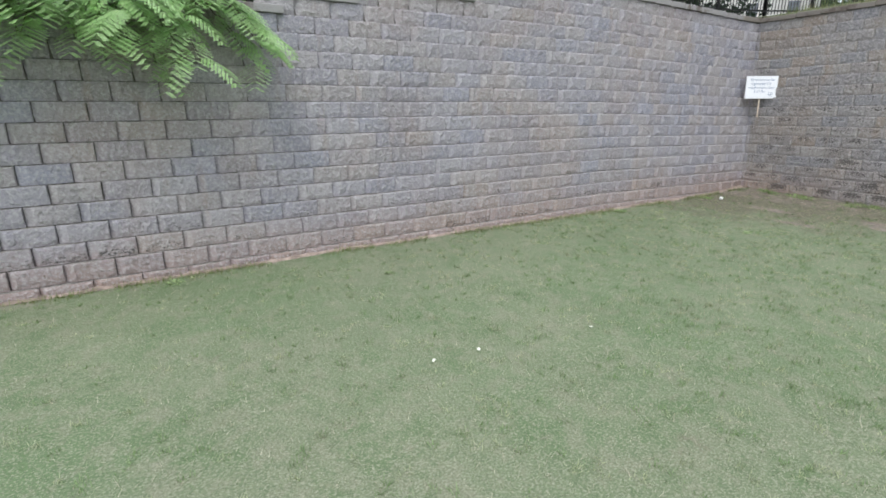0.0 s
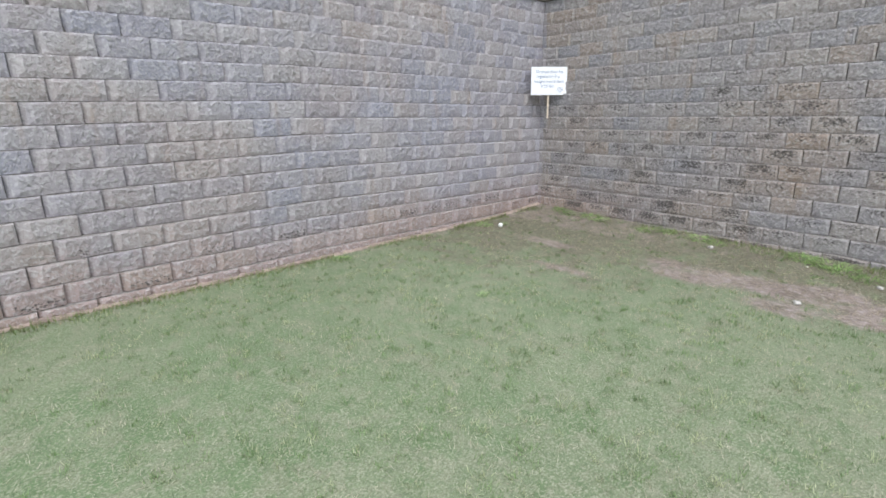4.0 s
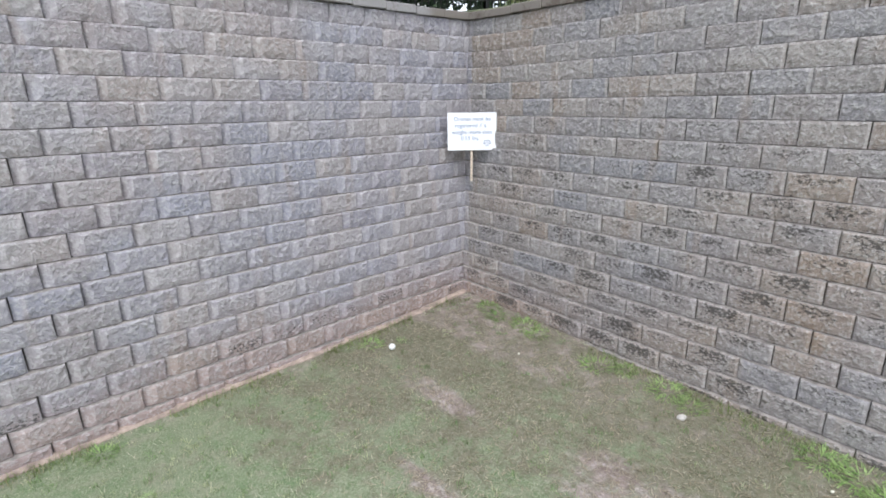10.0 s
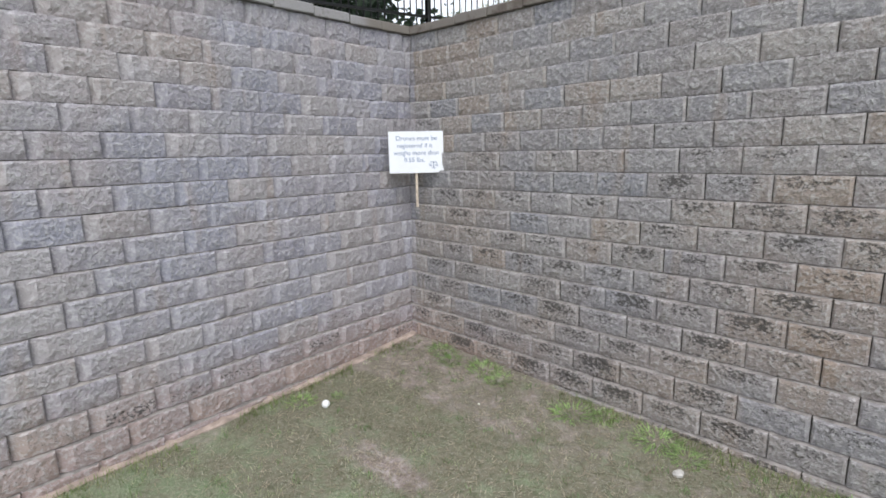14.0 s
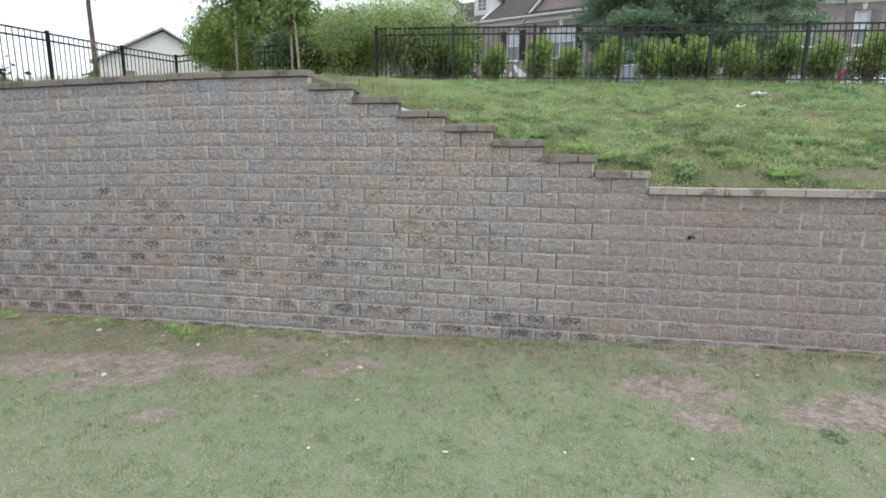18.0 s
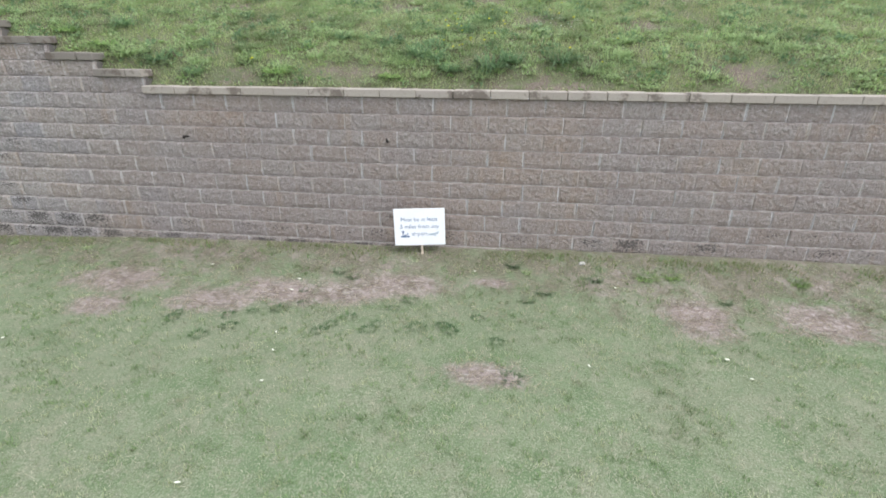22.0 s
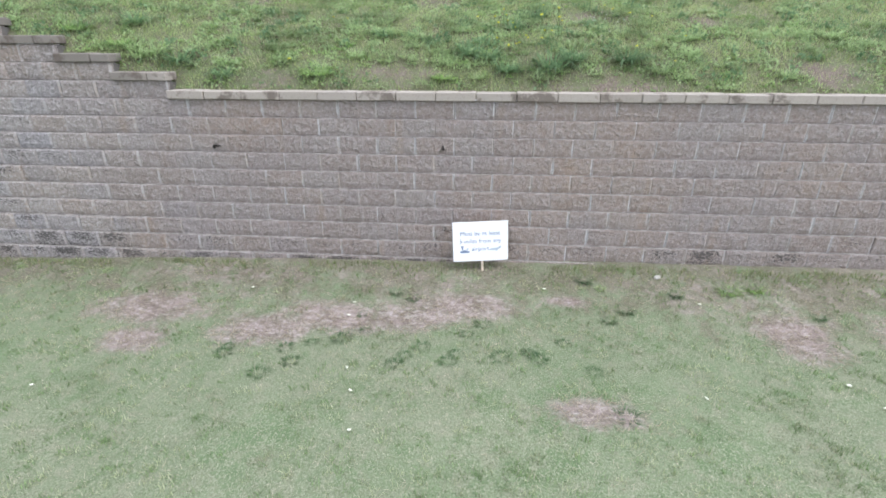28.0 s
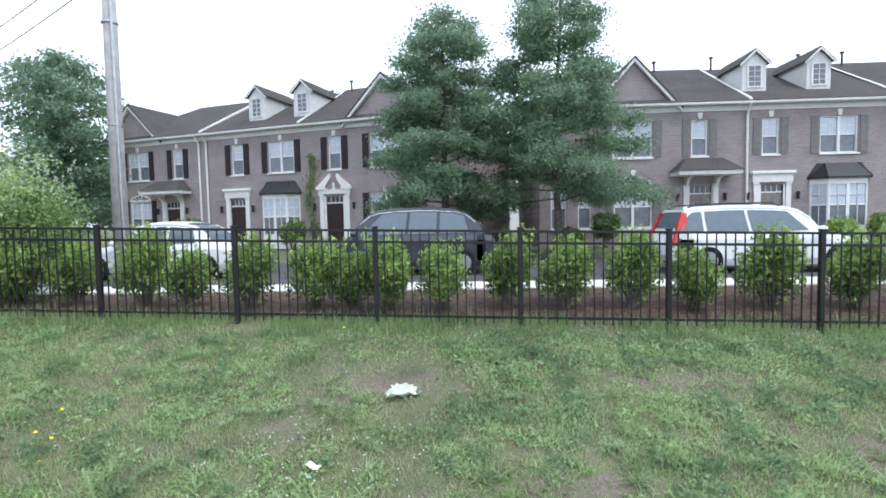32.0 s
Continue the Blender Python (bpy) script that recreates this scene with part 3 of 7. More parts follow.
# ---- retaining walls ----
def block_shape(rng, w=BLOCK_W, h=COURSE, style="long"):
    """One split-faced block: a rough face with chipped edges, falling back at its sides in narrow or hollowed margins."""
    nx, nz = 7, 3
    g = Geo()
    l, r, dl, dr, hollow = {"long": (0.020, 0.024, 0.020, 0.017, 0.35), "side": (0.090, 0.012, 0.048, 0.014, 0.45), "low": (0.016, 0.014, 0.006, 0.005, 0.5)}[style]
    l, r = l * rng.uniform(0.75, 1.25), r * rng.uniform(0.75, 1.25)
    gap = 0.0015 if style == "low" else 0.003
    xs_ = [-w / 2 + gap, -w / 2 + l * 0.45] + [-w / 2 + l + (w - l - r) * i / (nx - 2) for i in range(nx - 1)] + [w / 2 - gap]
    zs_ = [gap, 0.28 * h, 0.88 * h, h - gap]
    verts = []
    m = len(xs_)
    for j, z in enumerate(zs_):
        for i, x in enumerate(xs_):
            edge_x, edge_z = i in (0, m - 1), j in (0, nz)
            y = dl if i == 0 else dr if i == m - 1 else dl * hollow if i == 1 else (0.004, -0.003, -0.002, 0.001 if style == "low" else 0.007)[j] + rng.uniform(-0.004, 0.004)
            if i in (2, m - 2) and edge_z:
                y += 0.006
            x += 0 if i < 2 or edge_x else rng.uniform(-0.006, 0.006)
            z1 = z + (0 if edge_x or j == 0 else rng.uniform(-0.004, 0.001) * gap / 0.003 if edge_z else rng.uniform(-0.012, 0.012))
            verts.append((x, y, z1))
    faces = [(j * m + i, j * m + i + 1, (j + 1) * m + i + 1, (j + 1) * m + i) for j in range(nz) for i in range(m - 1)]
    b = len(verts)
    verts += [(-w / 2 + 0.004, 0.10, zs_[0]), (w / 2 - 0.004, 0.10, zs_[0]), (w / 2 - 0.004, 0.10, zs_[-1]), (-w / 2 + 0.004, 0.10, zs_[-1])]
    faces += [tuple(range(nz * m, (nz + 1) * m)) + (b + 2, b + 3), tuple(range(m))[::-1] + (b, b + 1)]
    faces += [(0, m, 2 * m, 3 * m, b + 3, b), (m - 1, b + 1, b + 2, 4 * m - 1, 3 * m - 1, 2 * m - 1)]
    g.ledge = [nz * (m - 1)]
    g.margin = [i for i in range(nz * (m - 1)) if i % (m - 1) in (0, 1, m - 2)]
    return g.add(verts, faces)


def block_mesh(s):
    me = s.mesh("block", BLOCK)
    me.materials.append(MARGIN)
    me.materials.append(LEDGE)
    for i in s.margin:
        me.polygons[i].material_index = 1
    for i in s.ledge:
        me.polygons[i].material_index = 2
    return me


rng = random.Random(5)
KITS = {}
for kit in ("long", "side", "low"):
    whole, half = [block_shape(rng, style=kit) for _ in range(14)], [block_shape(rng, BLOCK_W / 2, style=kit) for _ in range(4)]
    KITS[kit] = (whole, [block_mesh(s) for s in whole], half, [block_mesh(s) for s in half])


def cap_shape(rng, w):
    g = Geo()
    j = lambda: rng.uniform(-0.004, 0.004)
    g.box(-w / 2 + 0.003, -0.035 + j(), 0.0, w / 2 - 0.003, 0.19 + j(), CAP_H - 0.004 + j(), 0.008)
    return g


CAP_MESH = {}


def cap_mesh(w):
    k = round(w, 3)
    if k not in CAP_MESH:
        CAP_MESH[k] = [cap_shape(rng, w).mesh("cap_stone", CAP) for _ in range(4)]
    return rng.choice(CAP_MESH[k])


def lay(wall, spans, near, lean, rest_name, kit):
    """Lays courses of blocks. spans: (course from the top, x from, x to, first joint); near: the stretch whose blocks are parts."""
    far = Geo()
    far.margin, far.ledge = [], []
    for k, x0, x1, joint in spans:
        z, y = TOP - CAP_H - COURSE * (k + 1), lean * (18 - k)
        way = 1 if kit == "long" else -1
        n0 = math.floor((x0 - joint) / BLOCK_W + 1e-6)
        x = joint + n0 * BLOCK_W
        while x < x1 - 0.02:
            w = BLOCK_W
            style = "low" if kit == "long" and x > 10.3 else kit
            shapes, meshes = KITS[style][:2]
            if x + BLOCK_W > x1 + 0.02:
                w, (shapes, meshes) = BLOCK_W / 2, KITS[style][2:]
            m = pose(x + w / 2 + rng.uniform(-0.002, 0.002), y + rng.uniform(-0.005, 0.005), z + sag(way * (x + w / 2)), 0, slope(way * (x + w / 2)) * -way, rng.uniform(-0.5, 0.5))
            if near[0] <= x <= near[1]:
                part("block", rng.choice(meshes), BLOCK, wall, at=m)
            else:
                s = rng.choice(shapes)
                far.ledge += [len(far.f) + i for i in s.ledge]
                far.margin += [len(far.f) + i for i in s.margin]
                far.add([m @ Vector(v) for v in s.v], s.f)
            x += w
    tagged(part(rest_name, block_mesh(far), BLOCK, wall), kind="stuff")


def build_walls():
    # long wall: level at the corner, stepping down to a low level run
    wall = thing("wall_north", "long battered retaining wall of grey-brown split-face blocks", "retaining wall", kind="structure")
    core = Geo()
    prof = [(-0.75, FIRST_STEP)] + [(FIRST_STEP + STEP * j, FIRST_STEP + STEP * (j + 1)) for j in range(7)] + [(FIRST_STEP + 7 * STEP, 34.0)]
    for j, (a, b) in enumerate(prof):
        top, sunk = TOP - CAP_H - COURSE * j, 0.13 if j == 0 else 0.01
        core.add([(a, 0.045, -0.3), (b, 0.045, -0.3), (b, 0.055 + LEAN_B * (18 - j), top - sunk), (a, 0.055 + LEAN_B * (18 - j), top - sunk), (a, 0.95, -0.3), (b, 0.95, -0.3), (b, 0.20 + LEAN_B * (18 - j), top - sunk - 0.02), (a, 0.20 + LEAN_B * (18 - j), top - sunk - 0.02)],
                 [(0, 1, 2, 3), (5, 4, 7, 6), (3, 2, 6, 7), (1, 5, 6, 2), (4, 0, 3, 7)])
    part("core", core, CORE, wall)
    spans = []
    for k in range(19):
        end = FIRST_STEP + STEP * k if k < 8 else 34.0
        spans.append((k, -0.66 + 0.032 * k, end, FIRST_STEP + STEP * k))
    lay(wall, spans, (10.2, 20.3), LEAN_B, "far_blocks", "long")
    for j, (a, b) in enumerate(prof):
        top, y = TOP - CAP_H - COURSE * j, LEAN_B * (18 - j)
        if j in (0, 8):
            n = round((b - a) / BLOCK_W)
            for i in range(n):
                w = (b - a) / n
                part("cap_stone", cap_mesh(w), CAP, wall, at=pose(a + w * (i + 0.5), y + rng.uniform(-0.006, 0.006), top + 0.001 + sag(a + w * (i + 0.5)), rng.uniform(-0.4, 0.4), rng.uniform(-0.4, 0.4), rng.uniform(-0.5, 0.5)))
        else:
            for c, w in ((a + 0.23, BLOCK_W), (b - 0.10, 0.24)):
                part("cap_stone", cap_mesh(w), CAP, wall, at=pose(c, y + rng.uniform(-0.012, 0.01), top + 0.001, 0, rng.uniform(-0.6, 0.6), rng.uniform(-1.2, 1.2)))
    # side wall: steps down away from the corner
    wall = thing("wall_west", "tall side retaining wall of grey split-face blocks, clay-stained foot", "retaining wall", at=pose(0, 0, 0, 0, 0, TURN_A), kind="structure")
    edges = [0.72] + A_STEPS + [-19.0]
    levels = len(A_STEPS) + 1
    core = Geo()
    for j in range(levels):
        b, a = edges[j], edges[j + 1]
        top, sunk = TOP - CAP_H - COURSE * j, 0.13 if j == 0 else 0.01
        core.add([(a, 0.045, -0.3), (b, 0.045, -0.3), (b, 0.055 + LEAN_A * (18 - j), top - sunk), (a, 0.055 + LEAN_A * (18 - j), top - sunk), (a, 0.95, -0.3), (b, 0.95, -0.3), (b, 0.20 + LEAN_A * (18 - j), top - sunk - 0.02), (a, 0.20 + LEAN_A * (18 - j), top - sunk - 0.02)],
                 [(0, 1, 2, 3), (5, 4, 7, 6), (3, 2, 6, 7), (1, 5, 6, 2), (4, 0, 3, 7)])
    part("core", core, CORE, wall)
    foot, n = Geo(), 150
    turn = pose(0, 0, 0, 0, 0, TURN_A)
    for i in range(n + 1):
        x = -15.0 + 15.2 * i / n
        at = turn @ Vector((x, -0.05, 0))
        z = lawn_z(at.x, at.y)
        k, j = 0.012 * noise.noise(Vector((x * 5, 0, 1))), 0.02 * noise.noise(Vector((x * 2.3, 4, 1)))
        foot.v += [(x, -0.055 + j, z - 0.05), (x, -0.044 + j, z + 0.008 + k), (x, -0.025 + 0.5 * j, z + 0.022 + k), (x, 0.03, z + 0.03 + k)]
    foot.f = [(4 * i + a, 4 * i + a + 4, 4 * i + a + 5, 4 * i + a + 1) for i in range(n) for a in range(3)]
    foot.f = [f[::-1] for f in foot.f]
    part("footing", foot, plain("clay_smeared_footing", (0.33, 0.262, 0.222), 0.95, vary=0.35, scale=9, bump=0.7), wall, "low clay-smeared footing strip")
    spans = [(k, max(-19.0, edges[min(k + 1, levels)]), LEAN_B * (18 - k) + 0.08, -6.07 + 0.4572 * 16 + (0.2286 if k % 2 else 0.0)) for k in range(19)]
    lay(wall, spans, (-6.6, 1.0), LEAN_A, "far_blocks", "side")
    for j in range(levels):
        b, a = edges[j], edges[j + 1]
        top, y = TOP - CAP_H - COURSE * j, LEAN_A * (18 - j)
        b = LEAN_B * 18 if j == 0 else b
        a = A_CAPPED if j == 0 else a
        n = max(1, round((b - a) / BLOCK_W))
        for i in range(n):
            w = (b - a) / n
            part("cap_stone", cap_mesh(w), CAP, wall, at=pose(a + w * (i + 0.5), y + rng.uniform(-0.006, 0.006), top + 0.001 + sag(-a - w * (i + 0.5)), rng.uniform(-0.4, 0.4), rng.uniform(-0.4, 0.4), rng.uniform(-0.5, 0.5)))


build_walls()
NORTH = bpy.data.objects["wall_north"]
HOLE = plain("dark_broken_concrete", (0.045, 0.040, 0.037), 0.95, vary=0.3, scale=30)
for x, z, w, h in ((11.62, 1.585, 0.060, 0.013), (11.58, 1.57, 0.022, 0.022), (14.36, 1.60, 0.014, 0.036), (14.37, 1.58, 0.022, 0.012)):
    hole = Geo()
    hole.add([(w * math.cos(a) * rng.uniform(0.6, 1.1), -0.006, h * math.sin(a) * rng.uniform(0.6, 1.1)) for a in [0.628 * k for k in range(10)]] + [(0, 0.03, 0)], [(k, (k + 1) % 10, 10) for k in range(10)])
    part("broken_corner", hole, HOLE, NORTH, "dark chipped block corner", at=pose(x, 0.1801 * z - 0.012, z))


# ---- fences ----
def fence_run(name, label, posts, height=1.2, gap=0.115):
    """A black metal fence: posts, three rails to a bay, thin pickets. posts: (x, y, z of the ground)."""
    f = thing(name, label, "fence")
    post = Geo().box(-0.032, -0.032, -0.2, 0.032, 0.032, height + 0.03, 0.006)
    post.box(-0.040, -0.040, height + 0.028, 0.040, 0.040, height + 0.05, 0.008)
    post = post.mesh("post", IRON)
    picket = Geo().box(-0.008, -0.008, 0.04, 0.008, 0.008, height, 0.002).mesh("picket", IRON)
    for i, p in enumerate(posts):
        part("post", post, IRON, f, at=pose(*p))
        if i + 1 == len(posts):
            break
        a, b = Vector(p), Vector(posts[i + 1])
        d = b - a
        turn = math.degrees(math.atan2(d.y, d.x))
        for h in (0.11, height - 0.17, height - 0.02):
            w = Vector((-d.y, d.x, 0)).normalized() * 0.015
            rail = Geo()
            z = Vector((0, 0, 0.032))
            o = Vector((0, 0, h))
            q = [a + o - w, a + o + w, a + o + w + z, a + o - w + z]
            rail.add(q + [v + d for v in q], [(0, 1, 2, 3), (7, 6, 5, 4), (0, 4, 5, 1), (1, 5, 6, 2), (2, 6, 7, 3), (3, 7, 4, 0)])
            part("rail", rail, IRON, f)
        n = round(math.hypot(d.x, d.y) / gap)
        for k in range(1, n):
            part("picket", picket, IRON, f, at=pose(*(a + d * k / n), 0, 0, turn))
    return f


fence_run("fence", "black metal picket fence along the top of the bank", [(9.48 + 1.88 * i, 5.7, fence_z(9.48 + 1.88 * i)) for i in range(-2, 12)], height=1.25)
fence_run("fence", "black metal picket fence behind the side wall", [(-0.80 - 0.0448 * y, y, float(np.interp(y, [-14, -4, 0, 1.3], [2.3, 3.6, 3.74, 3.84]))) for y in [1.24 - 1.91 * i for i in range(0, 9)]])
fence_run("fence", "black metal picket fence rising from the wall corner", [(-0.86, 1.24, 3.84), (-0.82, 3.12, 3.97), (-0.78, 5.1, 4.1), (-0.72, 7.0, 4.25), (1.2, 6.95, 4.4), (3.0, 6.9, 4.45), (4.85, 6.75, 4.48)], gap=0.125)


# ---- signs ----
def letters(text, size, material, name, parent, at):
    c = bpy.data.curves.new(name, "FONT")
    c.body, c.size, c.align_x, c.extrude = text, size, "LEFT", 0.0006
    ob = new("letters", c)
    deps = bpy.context.evaluated_depsgraph_get()
    me = bpy.data.meshes.new_from_object(ob.evaluated_get(deps))
    bpy.data.objects.remove(ob)
    me.materials.clear()
    me.materials.append(material)
    return part(name, me, material, parent, at=at)


BOARD = plain("white_foam_board", (0.86, 0.87, 0.90), 0.55, vary=0.02, bump=0.03)
INK = plain("grey_blue_print", (0.16, 0.22, 0.34), 0.6, vary=0.1, bump=0)
GREY_INK = plain("pale_grey_print", (0.42, 0.48, 0.55), 0.6, vary=0.1, bump=0)
STAKE = plain("pale_pine_stake", (0.60, 0.50, 0.40), 0.8, vary=0.2, scale=14)


def board_sign(label, at, w, h, lines, stake, icon):
    """A printed board on a wooden stake; the board's face looks along -y, its lower edge at z = 0."""
    s = thing("notice_sign", label, "sign", at=at)
    part("board", Geo().box(-w / 2, -0.005, 0, w / 2, 0.005, h, 0.0015), BOARD, s, "white printed board")
    part("stake", Geo().box(stake[2] - 0.014, 0.006, stake[0], stake[2] + 0.014, 0.026, stake[1], 0.003), STAKE, s, "pale wooden stake")
    for text, x, z in lines:
        letters(text, 0.073, INK, "line_of_text", s, pose(x, -0.0062, z, 90, 0, 0))
    icon(s)
    return s


def scales_icon(s):
    g = Geo()
    g.box(0.195, -0.0066, 0.055, 0.203, -0.0054, 0.13)
    g.box(0.160, -0.0066, 0.118, 0.238, -0.0054, 0.125)
    g.box(0.175, -0.0066, 0.050, 0.222, -0.0054, 0.057)
    for x in (0.164, 0.234):
        g.prism([(x - 0.018, 0.088), (x + 0.018, 0.088), (x + 0.010, 0.078), (x - 0.010, 0.078)], 1, -0.0066, -0.0054)
        g.prism([(x - 0.017, 0.088), (x - 0.013, 0.088), (x + 0.001, 0.120), (x - 0.002, 0.120)], 1, -0.0066, -0.0054)
        g.prism([(x + 0.017, 0.088), (x + 0.013, 0.088), (x - 0.001, 0.120), (x + 0.002, 0.120)], 1, -0.0066, -0.0054)
    part("scales_drawing", g, INK, s, "small drawing of a pair of scales")


def airport_icon(s):
    g = Geo()
    g.prism([(-0.24, 0.105), (-0.13, 0.105), (-0.13, 0.128), (-0.165, 0.128), (-0.165, 0.14), (-0.205, 0.14), (-0.205, 0.128), (-0.24, 0.128)], 1, -0.0066, -0.0054)
    g.box(-0.222, -0.0066, 0.14, -0.205, -0.0054, 0.175)
    g.box(-0.230, -0.0066, 0.172, -0.197, -0.0054, 0.188)
    g.box(-0.162, -0.0066, 0.14, -0.146, -0.0054, 0.16)
    part("tower_drawing", g, INK, s, "small drawing of an airport building")
    g = Geo()
    g.prism([(0.105, 0.135), (0.12, 0.150), (0.20, 0.158), (0.235, 0.178), (0.245, 0.175), (0.235, 0.150), (0.20, 0.132), (0.14, 0.126)], 1, -0.0066, -0.0054)
    g.prism([(0.15, 0.14), (0.19, 0.118), (0.205, 0.118), (0.185, 0.142)], 1, -0.0067, -0.0053)
    part("aeroplane_drawing", g, GREY_INK, s, "small pale drawing of an aeroplane")


board_sign("white board on a short stake fixed in the wall corner", pose(-0.012, 0.163, 1.983, -5.6, 0, 50.7), 0.637, 0.478,
           [("Drones must be", -0.235, 0.375), ("registered if it", -0.225, 0.292), ("weighs more than", -0.265, 0.208), ("0.55 lbs.", -0.145, 0.128)], (-0.40, 0.30, -0.005), scales_icon)
board_sign("white board on a stake in the grass before the wall", pose(14.845, -0.122, 0.351, -4.9, -1.9, 6.4), 0.645, 0.478,
           [("Must be at least", -0.238, 0.315), ("5 miles from any", -0.248, 0.222), ("airport.", -0.105, 0.128)], (-0.36, 0.32, 0.02), airport_icon)


# ---- small plants ----
def blade(g, base, yaw, lean, length, width, bend=0.5, n=3, root=None):
    """One grass or weed leaf: a bent strip that narrows to a point."""
    c, s = math.cos(yaw), math.sin(yaw)
    verts = []
    first = len(g.v)
    for i in range(n + 1):
        t = i / n
        a = lean + bend * t
        r, z = length * t * math.sin(a), length * t * math.cos(a)
        w = width * (1 - t) ** 0.7 if i else width * 0.6
        p = Vector(base) + Vector((c * r, s * r, z))
        if i == n:
            verts.append(p)
        else:
            verts += [p + Vector((-s * w, c * w, 0)), p - Vector((-s * w, c * w, 0))]
    g.add(verts, [(2 * i, 2 * i + 1, 2 * i + 3, 2 * i + 2) for i in range(n - 1)] + [(2 * n - 2, 2 * n - 1, 2 * n)])
    if root is not None:
        g.f.append((root, first, first + 1))


def clump(rng, size, leaves, width, low=0.1, spread=0.45):
    g = Geo()
    g.v.append((0, 0, -0.05))
    for _ in range(leaves):
        a = rng.uniform(0, 6.283)
        r = size * spread * math.sqrt(rng.random())
        blade(g, (r * math.cos(a), r * math.sin(a), -0.02), a + rng.uniform(-0.6, 0.6), rng.uniform(low, 1.2), size * rng.uniform(0.5, 1.0), width * rng.uniform(0.6, 1.2), rng.uniform(0.2, 1.0), root=0)
    return g


STAR = leaf_material("pale_weed_blades", (0.258, 0.353, 0.185), (0.482, 0.582, 0.336))
rng = random.Random(11)
CLUMPS = {"weed": [clump(rng, 0.20, 130, 0.007).mesh("weed_clump", WEED) for _ in range(3)],
          "fresh": [clump(rng, 0.145, 240, 0.007, 0.25, 1.1).mesh("weed_clump", WEED_BRIGHT) for _ in range(3)],
          "dark": [clump(rng, 0.25, 130, 0.009).mesh("weed_clump", WEED_DARK) for _ in range(2)],
          "turf": [clump(rng, 0.085, 260, 0.004, 0.2, 0.8).mesh("grass_tuft", TURF) for _ in range(3)]}


def plant(kind, x, y, z, size, label, group):
    ob = new(CLUMPS[kind][0].name, rng.choice(CLUMPS[kind]))
    ob.matrix_basis = pose(x, y, z, 0, 0, rng.uniform(0, 360)) @ Matrix.Diagonal((size, size, size * rng.uniform(0.75, 1.0), 1))
    return tagged(ob, label, "weed", group)


BANK_WEEDS = [("fresh", 12.79, 0.78, 1.2), ("weed", 12.82, 0.84, 1.0), ("weed", 13.21, 1.11, 1.1), ("weed", 14.27, 2.97, 1.0), ("weed", 16.22, 3.04, 1.1), ("weed", 16.14, 3.57, 1.0), ("dark", 14.62, 1.17, 1.3), ("dark", 14.86, 1.11, 1.2), ("dark", 15.64, 0.94, 1.5), ("dark", 15.9, 1.05, 1.2), ("dark", 16.53, 1.06, 1.4), ("weed", 16.87, 0.84, 1.3), ("weed", 10.51, 0.83, 1.5), ("weed", 10.62, 0.95, 1.4), ("weed", 10.38, 0.92, 1.3), ("fresh", 10.2, 0.95, 1.1), ("dark", 10.93, 0.94, 1.3), ("weed", 12.24, 1.02, 1.0), ("weed", 13.44, 1.98, 1.0), ("weed", 14.04, 2.12, 1.1), ("dark", 13.44, 1.6, 0.9), ("fresh", 14.35, 0.72, 1.0), ("weed", 14.75, 0.72, 0.9), ("weed", 18.27, 0.77, 1.0), ("weed", 19.15, 1.67, 1.3), ("weed", 18.82, 1.73, 1.2), ("weed", 12.24, 2.84, 1.0), ("weed", 11.41, 1.43, 1.0), ("weed", 12.09, 1.25, 1.0), ("dark", 15.2, 1.86, 1.1), ("weed", 17.37, 1.56, 1.0), ("dark", 10.13, 1.47, 1.3), ("weed", 10.03, 2.4, 1.1), ("dark", 15.51, 2.24, 1.0), ("weed", 17.32, 1.2, 1.0), ("fresh", 14.35, 5.17, 1.2), ("fresh", 9.6, 1.0, 1.1), ("dark", 11.6, 0.75, 1.0), ("dark", 15.1, 0.85, 1.1)]
for kind, x, y, size in BANK_WEEDS:
    word = {"weed": "spiky green weed clump on the grass bank", "fresh": "bright green broad-leaved weed clump on the bank", "dark": "dark bushy weed clump on the grass bank"}[kind]
    plant(kind, x, y, bank_z(x, y), size, word, "weeds on the bank")
CLUMPS["star"] = [clump(rng, 0.19, 46, 0.010, 0.35, 0.22).mesh("weed_clump", STAR) for _ in range(4)]
spots = random.Random(58)
left = 150
while left:
    x, y = spots.uniform(8.5, 22.0), 0.85 + 4.5 * spots.random()
    if noise.noise(Vector((x * 0.7, y * 0.7, 9))) > spots.uniform(-0.35, 0.25):
        plant("star", x, y, bank_z(x, y) + 0.015, spots.uniform(0.6, 1.05), "pale green star-shaped grassy weed on the bank", "weeds on the bank")
        left -= 1
